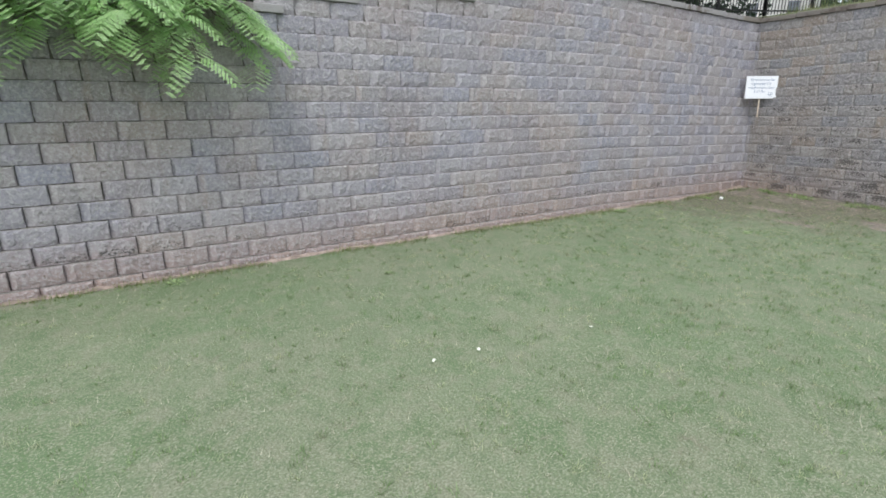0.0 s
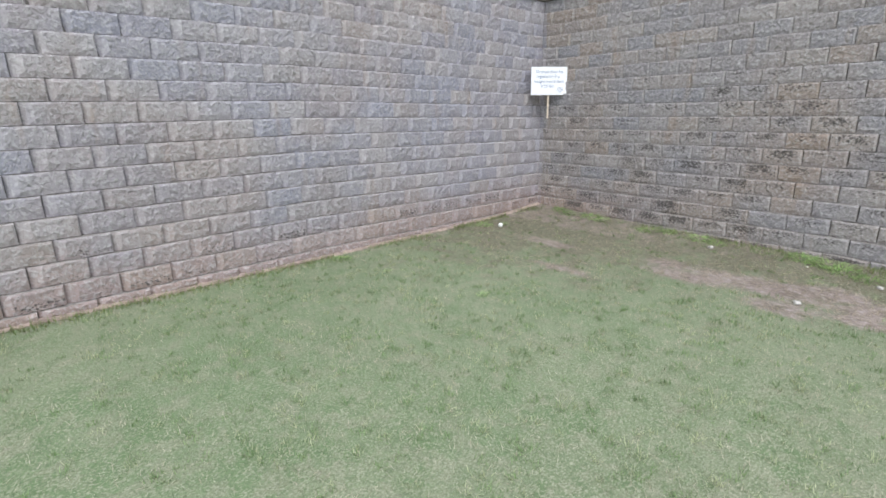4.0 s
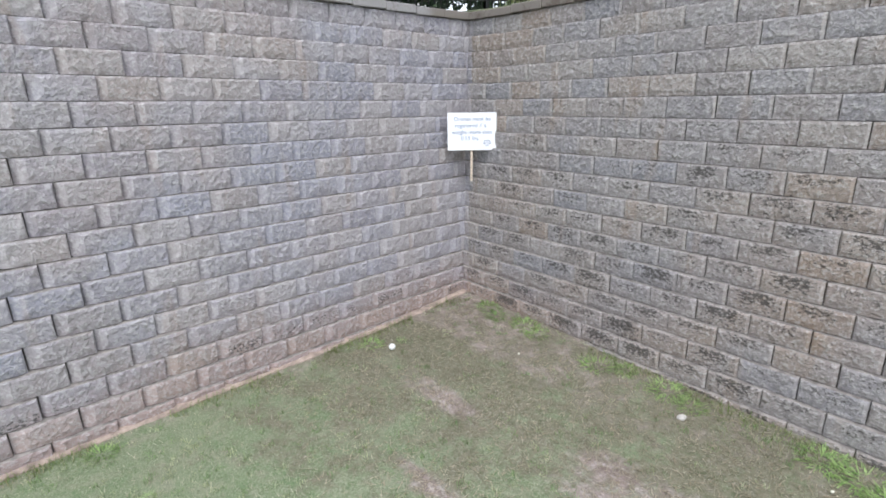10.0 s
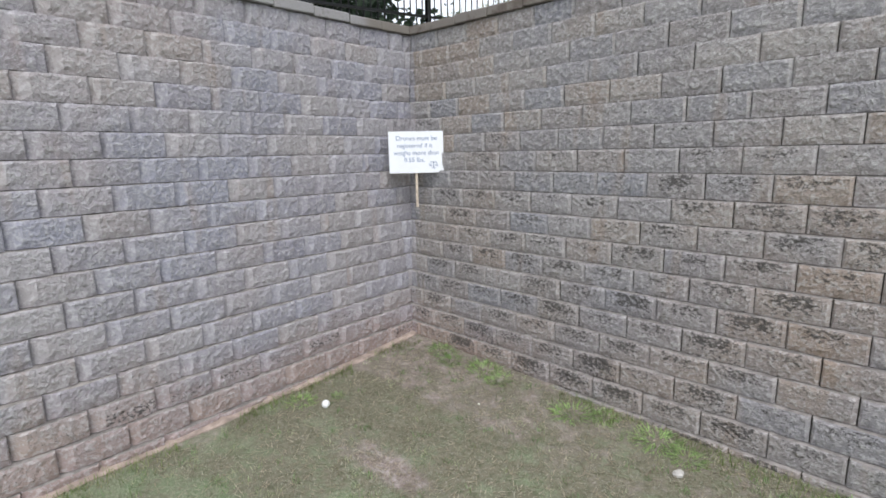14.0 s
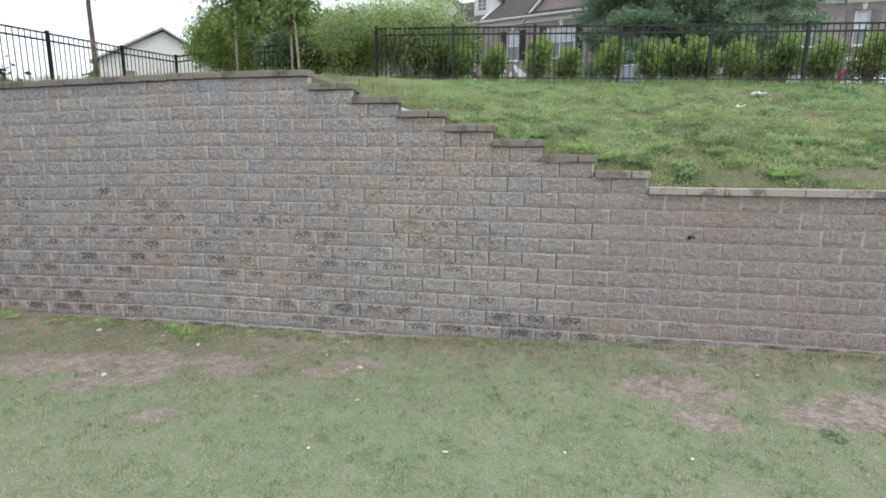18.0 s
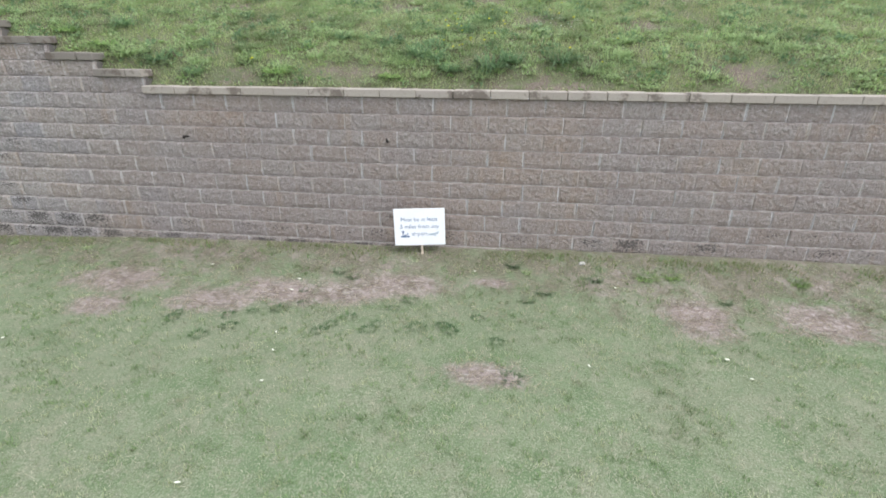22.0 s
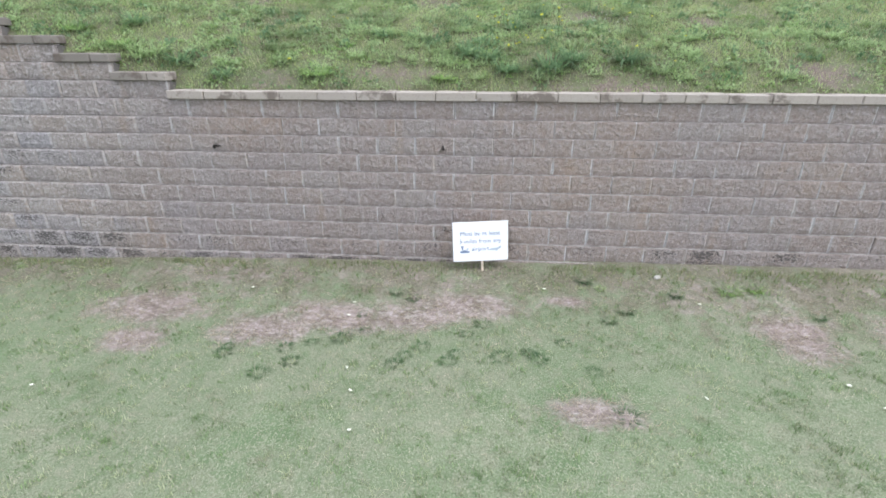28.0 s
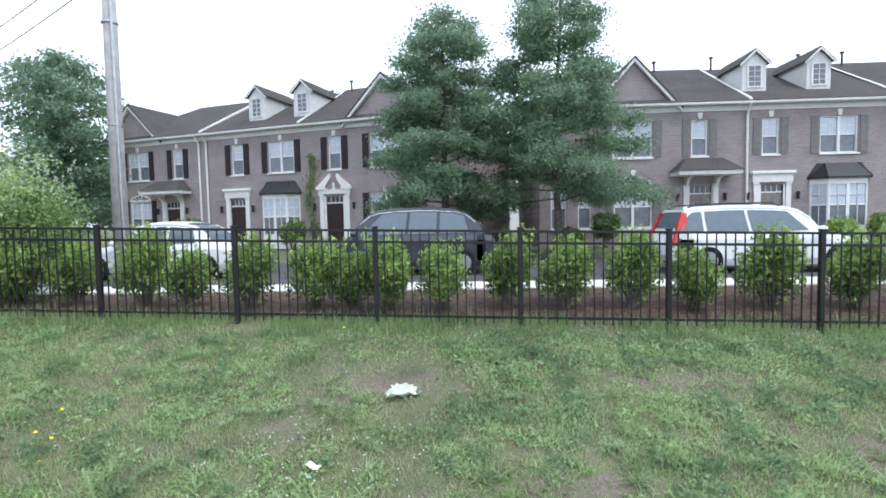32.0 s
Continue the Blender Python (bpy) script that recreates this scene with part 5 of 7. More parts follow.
def house_window(h, x0, x1, z0, z1, shutter=None, double=False, arch=False, plain_top=True):
    w = part("window", Geo().box(x0, 0.05, z0, x0 + 0.06, 0.13, z1).box(x1 - 0.06, 0.05, z0, x1, 0.13, z1).box(x0 + 0.06, 0.05, z1 - 0.06, x1 - 0.06, 0.13, z1).box(x0 + 0.06, 0.05, z0, x1 - 0.06, 0.13, z0 + 0.06), TRIM, h, "white sash window with pale blinds")
    mids = [x0] + ([(x0 + x1) / 2] if double else []) + [x1]
    zm = (z0 + z1) / 2
    for a, b in zip(mids, mids[1:]):
        part("upper_pane", Geo().box(a + 0.05, 0.10, zm, b - 0.05, 0.115, z1 - 0.05), GLASS_UP, w)
        part("lower_pane", Geo().box(a + 0.05, 0.115, z0 + 0.05, b - 0.05, 0.13, zm), GLASS_LOW, w)
        g = Geo().box(a + 0.05, 0.075, zm - 0.025, b - 0.05, 0.13, zm + 0.025)
        n = 2 if b - a < 0.9 else 3
        for k in range(1, n):
            x = a + (b - a) * k / n
            g.box(x - 0.009, 0.085, zm + 0.025, x + 0.009, 0.105, z1 - 0.05)
        g.box(a + 0.05, 0.085, (zm + z1) / 2 - 0.009, b - 0.05, 0.105, (zm + z1) / 2 + 0.009)
        part("sash", g, TRIM, w)
    if double:
        part("mullion", Geo().box((x0 + x1) / 2 - 0.055, 0.03, z0 + 0.06, (x0 + x1) / 2 + 0.055, 0.13, z1 - 0.06), TRIM, w)
    part("sill", Geo().box(x0 - 0.06, -0.07, z0 - 0.08, x1 + 0.06, 0.1, z0 - 0.003, 0.01), TRIM, w)
    if arch:
        m, r = (x0 + x1) / 2, (x1 - x0) / 2
        fan = Geo().prism([(m + r * math.cos(3.14159 * k / 12), z1 + 0.02 + 0.38 * math.sin(3.14159 * k / 12)) for k in range(13)], 1, -0.012, 0.01)
        part("fanlight", fan, TRIM, w, "white arched fanlight")
        for k in range(1, 6):
            a = 3.14159 * k / 6
            part("fan_pane", Geo().prism([(m + 0.2 * r * math.cos(a - 0.2), z1 + 0.06 + 0.08 * math.sin(a - 0.2)), (m + 0.88 * r * math.cos(a - 0.2), z1 + 0.04 + 0.32 * math.sin(a - 0.2)), (m + 0.88 * r * math.cos(a + 0.2), z1 + 0.04 + 0.32 * math.sin(a + 0.2)), (m + 0.2 * r * math.cos(a + 0.2), z1 + 0.06 + 0.08 * math.sin(a + 0.2))], 1, -0.02, -0.014), GLASS_LOW, w)
        z1 += 0.40
    m = (x0 + x1) / 2
    part("keystone", Geo().prism([(m - 0.07, z1 + 0.02), (m + 0.07, z1 + 0.02), (m + 0.11, z1 + 0.29), (m - 0.11, z1 + 0.29)], 1, -0.05, -0.002), TRIM, w)
    part("lintel", Geo().prism([(x0 - 0.05, z1 + 0.02), (m - 0.08, z1 + 0.02), (m - 0.105, z1 + 0.22), (x0 - 0.14, z1 + 0.22)], 1, -0.015, -0.002).prism([(m + 0.08, z1 + 0.02), (x1 + 0.05, z1 + 0.02), (x1 + 0.14, z1 + 0.22), (m + 0.105, z1 + 0.22)], 1, -0.015, -0.002), BRICK_L, w)
    if shutter:
        for a, b in ((x0 - 0.40, x0 - 0.06), (x1 + 0.06, x1 + 0.40)):
            g = Geo().box(a, -0.04, z0, b, -0.003, z1 if not arch else z1 - 0.35, 0.006)
            top = z1 if not arch else z1 - 0.35
            for c, d in ((z0 + 0.08, zm - 0.04), (zm + 0.04, top - 0.08)):
                n = 9
                for k in range(n):
                    z = c + (d - c) * (k + 0.5) / n
                    g.box(a + 0.05, -0.048, z - 0.02, b - 0.05, -0.041, z + 0.02)
            part("shutter", g, shutter, h, "louvred wooden shutter")
    return w


def house_door(h, x0, x1, colour, style):
    """White surround, transom light and panelled leaf; style: flat, pediment or porch."""
    m = (x0 + x1) / 2
    a, b = m - 0.48, m + 0.48
    d = part("door", Geo().box(a, 0.05, 0.15, b, 0.10, 2.25, 0.004).box(a + 0.1, 0.035, 0.35, m - 0.05, 0.05, 1.0).box(m + 0.05, 0.035, 0.35, b - 0.1, 0.05, 1.0).box(a + 0.1, 0.035, 1.15, m - 0.05, 0.05, 2.1).box(m + 0.05, 0.035, 1.15, b - 0.1, 0.05, 2.1), colour, h, "panelled front door in a white surround")
    part("transom", Geo().box(a, 0.06, 2.30, b, 0.09, 2.60), GLASS_DARK, d)
    g = Geo().box(a, 0.03, 2.25, b, 0.09, 2.31)
    for k in range(1, 4):
        g.box(a + 0.24 * k - 0.012, 0.04, 2.31, a + 0.24 * k + 0.012, 0.06, 2.6)
    part("transom_bars", g, TRIM, d)
    part("door_handle", Geo().ball((b - 0.08, 0.02, 1.15), 0.035, 5, 8), METAL_ROOF, d)
    for c in (x0, x1 - 0.26):
        part("pilaster", Geo().box(c + 0.02, -0.07, 0.3, c + 0.24, -0.002, 2.62, 0.01).box(c, -0.09, 0.1, c + 0.26, -0.002, 0.3, 0.01).box(c, -0.09, 2.62, c + 0.26, -0.002, 2.72, 0.01), TRIM, h, "white pilaster")
    part("door_jamb", Geo().box(x0 + 0.26, -0.03, 0.1, a, 0.1, 2.62).box(b, -0.03, 0.1, x1 - 0.26, 0.1, 2.62), TRIM, h)
    part("door_step", Geo().box(x0 - 0.1, -0.9, -0.1, x1 + 0.1, -0.003, 0.13, 0.02), CONCRETE, h)
    for c in (x0 - 0.25, x1 + 0.25):
        part("wall_lantern", Geo().box(c - 0.05, -0.16, 1.95, c + 0.05, -0.06, 2.2, 0.012).box(c - 0.02, -0.10, 2.2, c + 0.02, -0.002, 2.27).prism([(c - 0.075, 2.2), (c + 0.075, 2.2), (c, 2.3)], 1, -0.18, -0.04), METAL_ROOF, h, "small black wall lantern")
    if style == "flat":
        part("entablature", Geo().box(x0 - 0.04, -0.10, 2.72, x1 + 0.04, -0.002, 3.08, 0.01).box(x0 - 0.12, -0.18, 3.08, x1 + 0.12, -0.002, 3.22, 0.02), TRIM, h, "white door entablature")
    elif style == "pediment":
        part("entablature", Geo().box(x0 - 0.04, -0.10, 2.72, x1 + 0.04, -0.002, 2.95, 0.01), TRIM, h)
        for s in (-1, 1):
            e = (x1 - x0) / 2 + 0.12
            g = Geo().prism([(m + s * e, 2.95), (m + s * e, 3.06), (m + s * 0.22, 3.72), (m + s * 0.16, 3.60), (m + s * 0.28, 3.35), (m + s * 0.45, 3.10), (m + s * 0.40, 2.95)][::s], 1, -0.16, -0.002)
            g.ball((m + s * 0.26, -0.10, 3.52), (0.10, 0.06, 0.10), 6, 10)
            part("scroll_pediment", g, TRIM, h, "white broken scroll pediment")
        part("finial", Geo().ball((m, -0.08, 3.16), (0.08, 0.06, 0.16), 6, 10).box(m - 0.1, -0.12, 2.95, m + 0.1, -0.02, 3.02), TRIM, h)
    else:
        e0, e1 = x0 - 0.55, x1 + 0.55
        part("porch_ceiling", Geo().box(e0, -0.95, 3.05, e1, -0.002, 3.25, 0.02), TRIM, h, "white porch fascia")
        g = Geo()
        g.add([(e0 - 0.06, -1.02, 3.255), (e1 + 0.06, -1.02, 3.255), (e1 + 0.06, 0, 3.255), (e0 - 0.06, 0, 3.255), (e0 + 0.55, -0.35, 3.82), (e1 - 0.55, -0.35, 3.82), (e1 - 0.55, 0, 3.82), (e0 + 0.55, 0, 3.82)], [(0, 1, 5, 4), (1, 2, 6, 5), (3, 0, 4, 7), (4, 5, 6, 7), (0, 3, 2, 1)])
        part("porch_roof", g, SHINGLE, h, "small hipped shingle porch roof")
        for c in (x0 + 0.13, x1 - 0.13):
            part("bracket", Geo().prism([(-0.8, 3.05), (-0.002, 3.05), (-0.002, 2.5), (-0.12, 2.6), (-0.35, 2.92)], 0, c - 0.06, c + 0.06), TRIM, h)


def house_bay(h, x0, x1):
    """A three-sided white bay with a hipped dark roof."""
    e, d = 0.42, 0.55
    plan = [(x0, 0.0), (x0 + e, -d), (x1 - e, -d), (x1, 0.0)]
    b = part("bay_window", Geo().prism(plan, 2, 0.0, 0.75), TRIM, h, "white three-sided bay window")
    part("bay_head", Geo().prism(plan, 2, 2.55, 2.82), TRIM, b)
    for (ax, ay), (bx, by) in zip(plan, plan[1:]):
        n = 1 if abs(bx - ax) < 0.8 else 2
        u = Vector((bx - ax, by - ay, 0))
        nrm = Vector((u.y, -u.x, 0)).normalized()
        for k in range(n):
            p, q = Vector((ax, ay, 0)) + u * (k / n), Vector((ax, ay, 0)) + u * ((k + 1) / n)
            t = u.normalized() * 0.07
            inn = -nrm * 0.04
            for z0, z1, mat, nm in ((0.75, 1.65, GLASS_LOW, "lower_pane"), (1.65, 2.55, GLASS_UP, "upper_pane")):
                c = [p + t + inn, q - t + inn]
                part(nm, Geo().add([(*c[0].xy, z0), (*c[1].xy, z0), (*c[1].xy, z1), (*c[0].xy, z1)], [(0, 1, 2, 3)]), mat, b)
            g = Geo()
            for s0, s1 in ((p, p + t), (q - t, q)):
                g.prism([s0.xy, s1.xy, (s1 + inn * 2).xy, (s0 + inn * 2).xy], 2, 0.75, 2.55)
            for z in (1.62, 2.08):
                g.prism([(p + t).xy, (q - t).xy, (q - t + inn * 1.5).xy, (p + t + inn * 1.5).xy], 2, z, z + (0.06 if z < 2 else 0.025))
            mid = p + (q - p) * 0.5
            g.prism([(mid - t * 0.15).xy, (mid + t * 0.15).xy, (mid + t * 0.15 + inn * 1.5).xy, (mid - t * 0.15 + inn * 1.5).xy], 2, 0.75, 2.55)
            part("bay_sash", g, TRIM, b)
    eaves = [(x0 - 0.12, -0.003), (x0 + e - 0.10, -d - 0.12), (x1 - e + 0.10, -d - 0.12), (x1 + 0.12, -0.003)]
    upper = [(x0 + 0.30, -0.003), (x0 + e + 0.12, -0.13), (x1 - e - 0.12, -0.13), (x1 - 0.30, -0.003)]
    g = Geo().add([(x, y, 2.80) for x, y in eaves] + [(x, y, 2.87) for x, y in eaves] + [(x, y, 3.50) for x, y in upper],
                  [(3, 2, 1, 0)] + [(i + k, i + 1 + k, i + 5 + k, i + 4 + k) for k in (0, 4) for i in range(3)] + [(8, 9, 10, 11)])
    for i in range(4):
        g.tube([(*eaves[i], 2.875), (*upper[i], 3.505)], 0.022, 6)
    part("bay_roof", g, METAL_ROOF, h, "hipped dark metal bay roof")


def house_dormer(h, x, y0, z0):
    w = 0.52
    d = part("dormer", Geo().prism([(x - w, z0), (x + w, z0), (x + w, z0 + 1.35), (x, z0 + 1.85), (x - w, z0 + 1.35)], 1, y0, y0 + 2.6), SIDING, h, "white-sided roof dormer with a small window")
    for s in (-1, 1):
        part("dormer_roof", Geo().add([(x, y0 - 0.14, z0 + 1.95), (x + s * (w + 0.16), y0 - 0.14, z0 + 1.30), (x + s * (w + 0.16), y0 + 2.5, z0 + 1.30), (x, y0 + 2.9, z0 + 1.95), (x, y0 - 0.14, z0 + 1.99), (x + s * (w + 0.17), y0 - 0.14, z0 + 1.335), (x + s * (w + 0.17), y0 + 2.5, z0 + 1.335), (x, y0 + 2.9, z0 + 1.99)], [(0, 1, 2, 3), (7, 6, 5, 4), (0, 4, 5, 1), (1, 5, 6, 2), (2, 6, 7, 3)]), SHINGLE, d)
        rake = [(x, z0 + 1.84), (x + s * (w + 0.15), z0 + 1.20), (x + s * (w + 0.15), z0 + 1.295), (x, z0 + 1.945)]
        part("dormer_rake", Geo().prism(rake[::s], 1, y0 - 0.15, y0 - 0.10), TRIM, d, "white rake board")
    part("dormer_pane", Geo().box(x - 0.26, y0 - 0.02, z0 + 0.3, x + 0.26, y0 - 0.004, z0 + 1.22), GLASS_LOW, d)
    g = Geo()
    for a in (-0.33, -0.012, 0.26):
        g.box(x + a, y0 - 0.05, z0 + 0.24, x + a + (0.07 if abs(a) > 0.1 else 0.024), y0 - 0.003, z0 + 1.28)
    for z in (0.24, 0.5, 0.73, 0.97, 1.21):
        t = 0.07 if z in (0.24, 1.21) else 0.022
        g.box(x - 0.26, y0 - 0.045, z0 + z, x + 0.26, y0 - 0.003, z0 + z + t)
    part("dormer_frame", g, TRIM, d)


def house_gable(h, m, half, eave, rise, proud=0.02):
    """A brick front gable with white rakes and its own cross roof."""
    part("gable_wall", Geo().prism([(m - half, eave - 0.02), (m + half, eave - 0.02), (m, eave + rise)], 1, -proud, 0.25), BRICK_L, h, "brick gable wall")
    over, t = 0.28, 0.16
    k = rise / half
    for s in (-1, 1):
        a = [(m, eave + rise + 0.02), (m + s * (half + over), eave - k * over + 0.02), (m + s * (half + over), eave - k * over + 0.02 + t), (m, eave + rise + t + 0.06)]
        part("rake_board", Geo().prism(a[::s], 1, -0.22, -proud - 0.004), TRIM, h, "white rake board")
        b = [(m, eave + rise + 0.03 + t), (m + s * (half + over + 0.04), eave - k * over + t), (m + s * (half + over + 0.04), eave - k * over + t + 0.07), (m, eave + rise + t + 0.12)]
        part("gable_roof", Geo().prism(b[::s], 1, -0.25, 5.0 * rise / 3.0 + 0.3), SHINGLE, h)


def house(at, length, label, eave, items, roofs, side_depth=9.0):
    h = thing("townhouse", label, "house", at=at)
    holes = [(*i[1:3], *i[3:5]) for i in items if i[0] == "window"]
    for i in items:
        if i[0] == "door":
            m = (i[1] + i[2]) / 2
            holes.append((m - 0.48, m + 0.48, 0.13, 2.62))
    part("front_wall", holed_wall(0, length, -0.3, eave, holes), BRICK_L, h, "red-brown brick front wall")
    part("side_wall", Geo().box(0.01, 0.17, -0.3, length - 0.01, side_depth, eave - 0.01), BRICK_L, h, "brick side and rear walls")
    part("frieze", Geo().box(0, -0.05, eave - 0.28, length, -0.003, eave - 0.05, 0.01), TRIM, h, "white frieze board")
    part("gutter", Geo().box(-0.1, -0.38, eave - 0.045, length + 0.1, -0.004, eave + 0.085, 0.03), TRIM, h, "white eaves gutter")
    for x0, x1, ridge, drop in roofs:
        z = eave + 0.09
        v = [(x0, -0.40, z), (x1, -0.40, z), (x1, side_depth / 2, ridge), (x0, side_depth / 2, ridge), (x1, side_depth + 0.4, z), (x0, side_depth + 0.4, z)]
        v = [Vector(p) for p in v]
        v[2].x -= drop[1]
        v[3].x += drop[0]
        part("roof", Geo().add(v, [(0, 1, 2, 3), (3, 2, 4, 5), (0, 3, 5), (1, 4, 2), (0, 5, 4, 1)]), SHINGLE, h, "dark grey shingle roof")
    for i in items:
        if i[0] == "window":
            house_window(h, *i[1:5], **i[5])
        elif i[0] == "door":
            house_door(h, *i[1:])
        elif i[0] == "bay":
            house_bay(h, *i[1:])
        elif i[0] == "dormer":
            house_dormer(h, *i[1:])
        elif i[0] == "gable":
            house_gable(h, *i[1:])
        elif i[0] == "downpipe":
            part("downpipe", Geo().tube([(i[1], -0.34, eave - 0.05), (i[1], -0.08, eave - 0.45), (i[1], -0.08, 0.1)], 0.05, 8), TRIM, h, "white downpipe")
        elif i[0] == "parting":
            part("parting_wall", Geo().add([(i[1] - 0.05, -0.36, eave + 0.05), (i[1] + 0.05, -0.36, eave + 0.05), (i[1] + 0.05, side_depth / 2, i[2] + 0.02), (i[1] - 0.05, side_depth / 2, i[2] + 0.02), (i[1] - 0.05, -0.36, eave + 0.19), (i[1] + 0.05, -0.36, eave + 0.19), (i[1] + 0.05, side_depth / 2, i[2] + 0.14), (i[1] - 0.05, side_depth / 2, i[2] + 0.14)], [(0, 3, 2, 1), (4, 5, 6, 7), (0, 1, 5, 4), (1, 2, 6, 5), (0, 4, 7, 3)]), TRIM, h, "white parting wall cap on the roof")
        elif i[0] == "vent":
            part("roof_vent", Geo().tube([(i[1], i[2], i[3] - 0.6), (i[1], i[2], i[3])], 0.05, 8).tube([(i[1], i[2], i[3]), (i[1], i[2], i[3] + 0.08)], 0.10, 8), METAL_ROOF, h)
    return h


up, low = (3.95, 5.58), (0.78, 2.72)
S1, S2 = DARK_SHUTTER, GREY_SHUTTER
E_ = 6.2
house(pose(17.63, 21.5, 4.33) @ Matrix.Diagonal((0.976, 1, 0.96, 1)), 23.0, "long brick townhouse row with grey shutters and white dormers", E_, [
    ("window", 0.5, 1.2, *low, dict()), ("window", 1.7, 2.3, *low, dict()),
    ("window", 3.25, 4.97, *up, dict(shutter=S2, double=True)), ("window", 3.3, 4.98, *low, dict(shutter=S2, double=True, arch=True)), ("gable", 4.15, 1.75, E_, 1.95),
    ("window", 6.67, 7.37, *up, dict(shutter=S2)), ("door", 6.3, 7.85, GREY_DOOR, "porch"), ("downpipe", 9.02), ("parting", 9.02, 9.0),
    ("window", 9.7, 10.42, *up, dict(shutter=S2)), ("window", 12.15, 13.75, *up, dict(shutter=S2, double=True)), ("door", 9.32, 10.96, GREY_DOOR, "flat"), ("bay", 11.75, 14.2),
    ("dormer", 9.75, 0.75, 6.85), ("dormer", 12.55, 0.75, 6.85), ("downpipe", 15.28), ("parting", 15.28, 9.0),
    ("window", 16.98, 17.68, *up, dict(shutter=S2)), ("window", 19.2, 20.9, *up, dict(shutter=S2, double=True)), ("door", 16.6, 18.2, GREY_DOOR, "pediment"), ("window", 19.2, 20.9, *low, dict(shutter=S2, double=True)),
    ("vent", 6.6, 4.2, 9.4), ("vent", 9.3, 3.8, 9.4), ("vent", 13.6, 3.8, 9.4), ("vent", 15.9, 4.0, 9.5)],
    [(-0.3, 9.0, 9.1, (2.5, 0.0)), (9.0, 15.2, 9.05, (0, 0)), (15.2, 23.3, 9.15, (0.0, 3.0))])
house(pose(-6.0, 27.26, 4.35, 0, 0, -16.3) @ Matrix.Diagonal((0.976, 1, 0.96, 1)), 21.9, "long brick townhouse row with dark shutters and white dormers", E_, [
    ("window", 1.45, 3.0, *up, dict(shutter=S1, double=True, arch=False)), ("window", 1.45, 3.05, *low, dict(shutter=S1, double=True, arch=True)), ("gable", 1.9, 1.9, E_, 1.9),
    ("window", 4.8, 5.5, *up, dict(shutter=S1)), ("door", 3.9, 5.5, RED_DOOR, "porch"), ("downpipe", 6.75), ("downpipe", 7.25), ("parting", 7.1, 9.0),
    ("window", 8.85, 9.6, *up, dict(shutter=S1)), ("window", 11.2, 12.75, *up, dict(shutter=S1, double=True)), ("door", 8.4, 9.95, RED_DOOR, "flat"), ("bay", 10.75, 13.05),
    ("dormer", 10.0, 0.75, 6.85), ("dormer", 12.85, 0.75, 6.85), ("parting", 13.3, 9.0),
    ("window", 14.75, 15.45, *up, dict(shutter=S1)), ("window", 17.05, 18.6, *up, dict(shutter=S1, double=True)), ("door", 14.2, 15.9, RED_DOOR, "pediment"), ("window", 17.0, 18.6, *low, dict(shutter=S1, double=True)), ("gable", 17.8, 1.85, E_, 1.9),
    ("vent", 7.6, 4.0, 9.4), ("vent", 13.9, 4.0, 9.4), ("vent", 18.5, 4.0, 9.5)],
    [(-0.3, 7.1, 9.1, (2.8, 0.0)), (7.1, 13.3, 9.0, (0, 0)), (13.3, 22.2, 9.15, (0.0, 2.5))])


PALE_ROOF = plain("pale_weathered_shingle", (0.36, 0.35, 0.345), 0.95, vary=0.15, scale=3)


def far_house(at, w, d, eave, ridge, label, roof=SHINGLE):
    h = thing("distant_house", label, "house", at=at)
    part("house_wall", Geo().prism([(0, -2), (w, -2), (w, eave), (w / 2, ridge - 0.1), (0, eave)], 1, 0, d), SIDING, h)
    for s in (0, 1):
        a, b = (0 - 0.35, w / 2) if s == 0 else (w + 0.35, w / 2)
        part("roof", Geo().add([(a, -0.35, eave - 0.2), (b, -0.35, ridge), (b, d + 0.35, ridge), (a, d + 0.35, eave - 0.2), (a, -0.35, eave - 0.05), (b, -0.35, ridge + 0.15), (b, d + 0.35, ridge + 0.15), (a, d + 0.35, eave - 0.05)], [(0, 1, 2, 3), (4, 5, 6, 7), (0, 1, 5, 4), (2, 3, 7, 6), (0, 4, 7, 3)]), roof, h)
    for k in range(3):
        x = w * (k + 0.6) / 3.4
        win = part("window", Geo().box(x, -0.06, eave - 1.9, x + 0.9, -0.004, eave - 0.5), TRIM, h)
        part("pane", Geo().box(x + 0.08, -0.075, eave - 1.82, x + 0.82, -0.063, eave - 0.58), GLASS_LOW, win)
    return h


far_house(pose(15.2, 42, 4.0, 0, 0, 25), 9, 12, 3.2, 5.6, "distant low house between the townhouse rows")
far_house(pose(-22.5, 27, 2.5, 0, 0, 35), 9, 11, 7.2, 9.8, "distant pale house behind the fence", PALE_ROOF)
far_house(pose(-31, 12, 2.5, 0, 0, 60), 10, 12, 7.0, 10.0, "distant pale house beyond the evergreens", PALE_ROOF)

# ---- cars ----
GLASS_CAR = plain("tinted_car_glass", (0.13, 0.16, 0.185), 0.05, vary=0.05, bump=0, spec=0.6)
RUBBER = plain("tyre_rubber", (0.015, 0.015, 0.015), 0.85)
RIM = plain("alloy_rim", (0.45, 0.45, 0.46), 0.35, 0.8, bump=0)
RED_LAMP = plain("red_lamp_lens", (0.55, 0.035, 0.03), 0.2, bump=0, spec=0.6)
CHROME = plain("bright_trim", (0.70, 0.70, 0.71), 0.2, 1.0, bump=0)


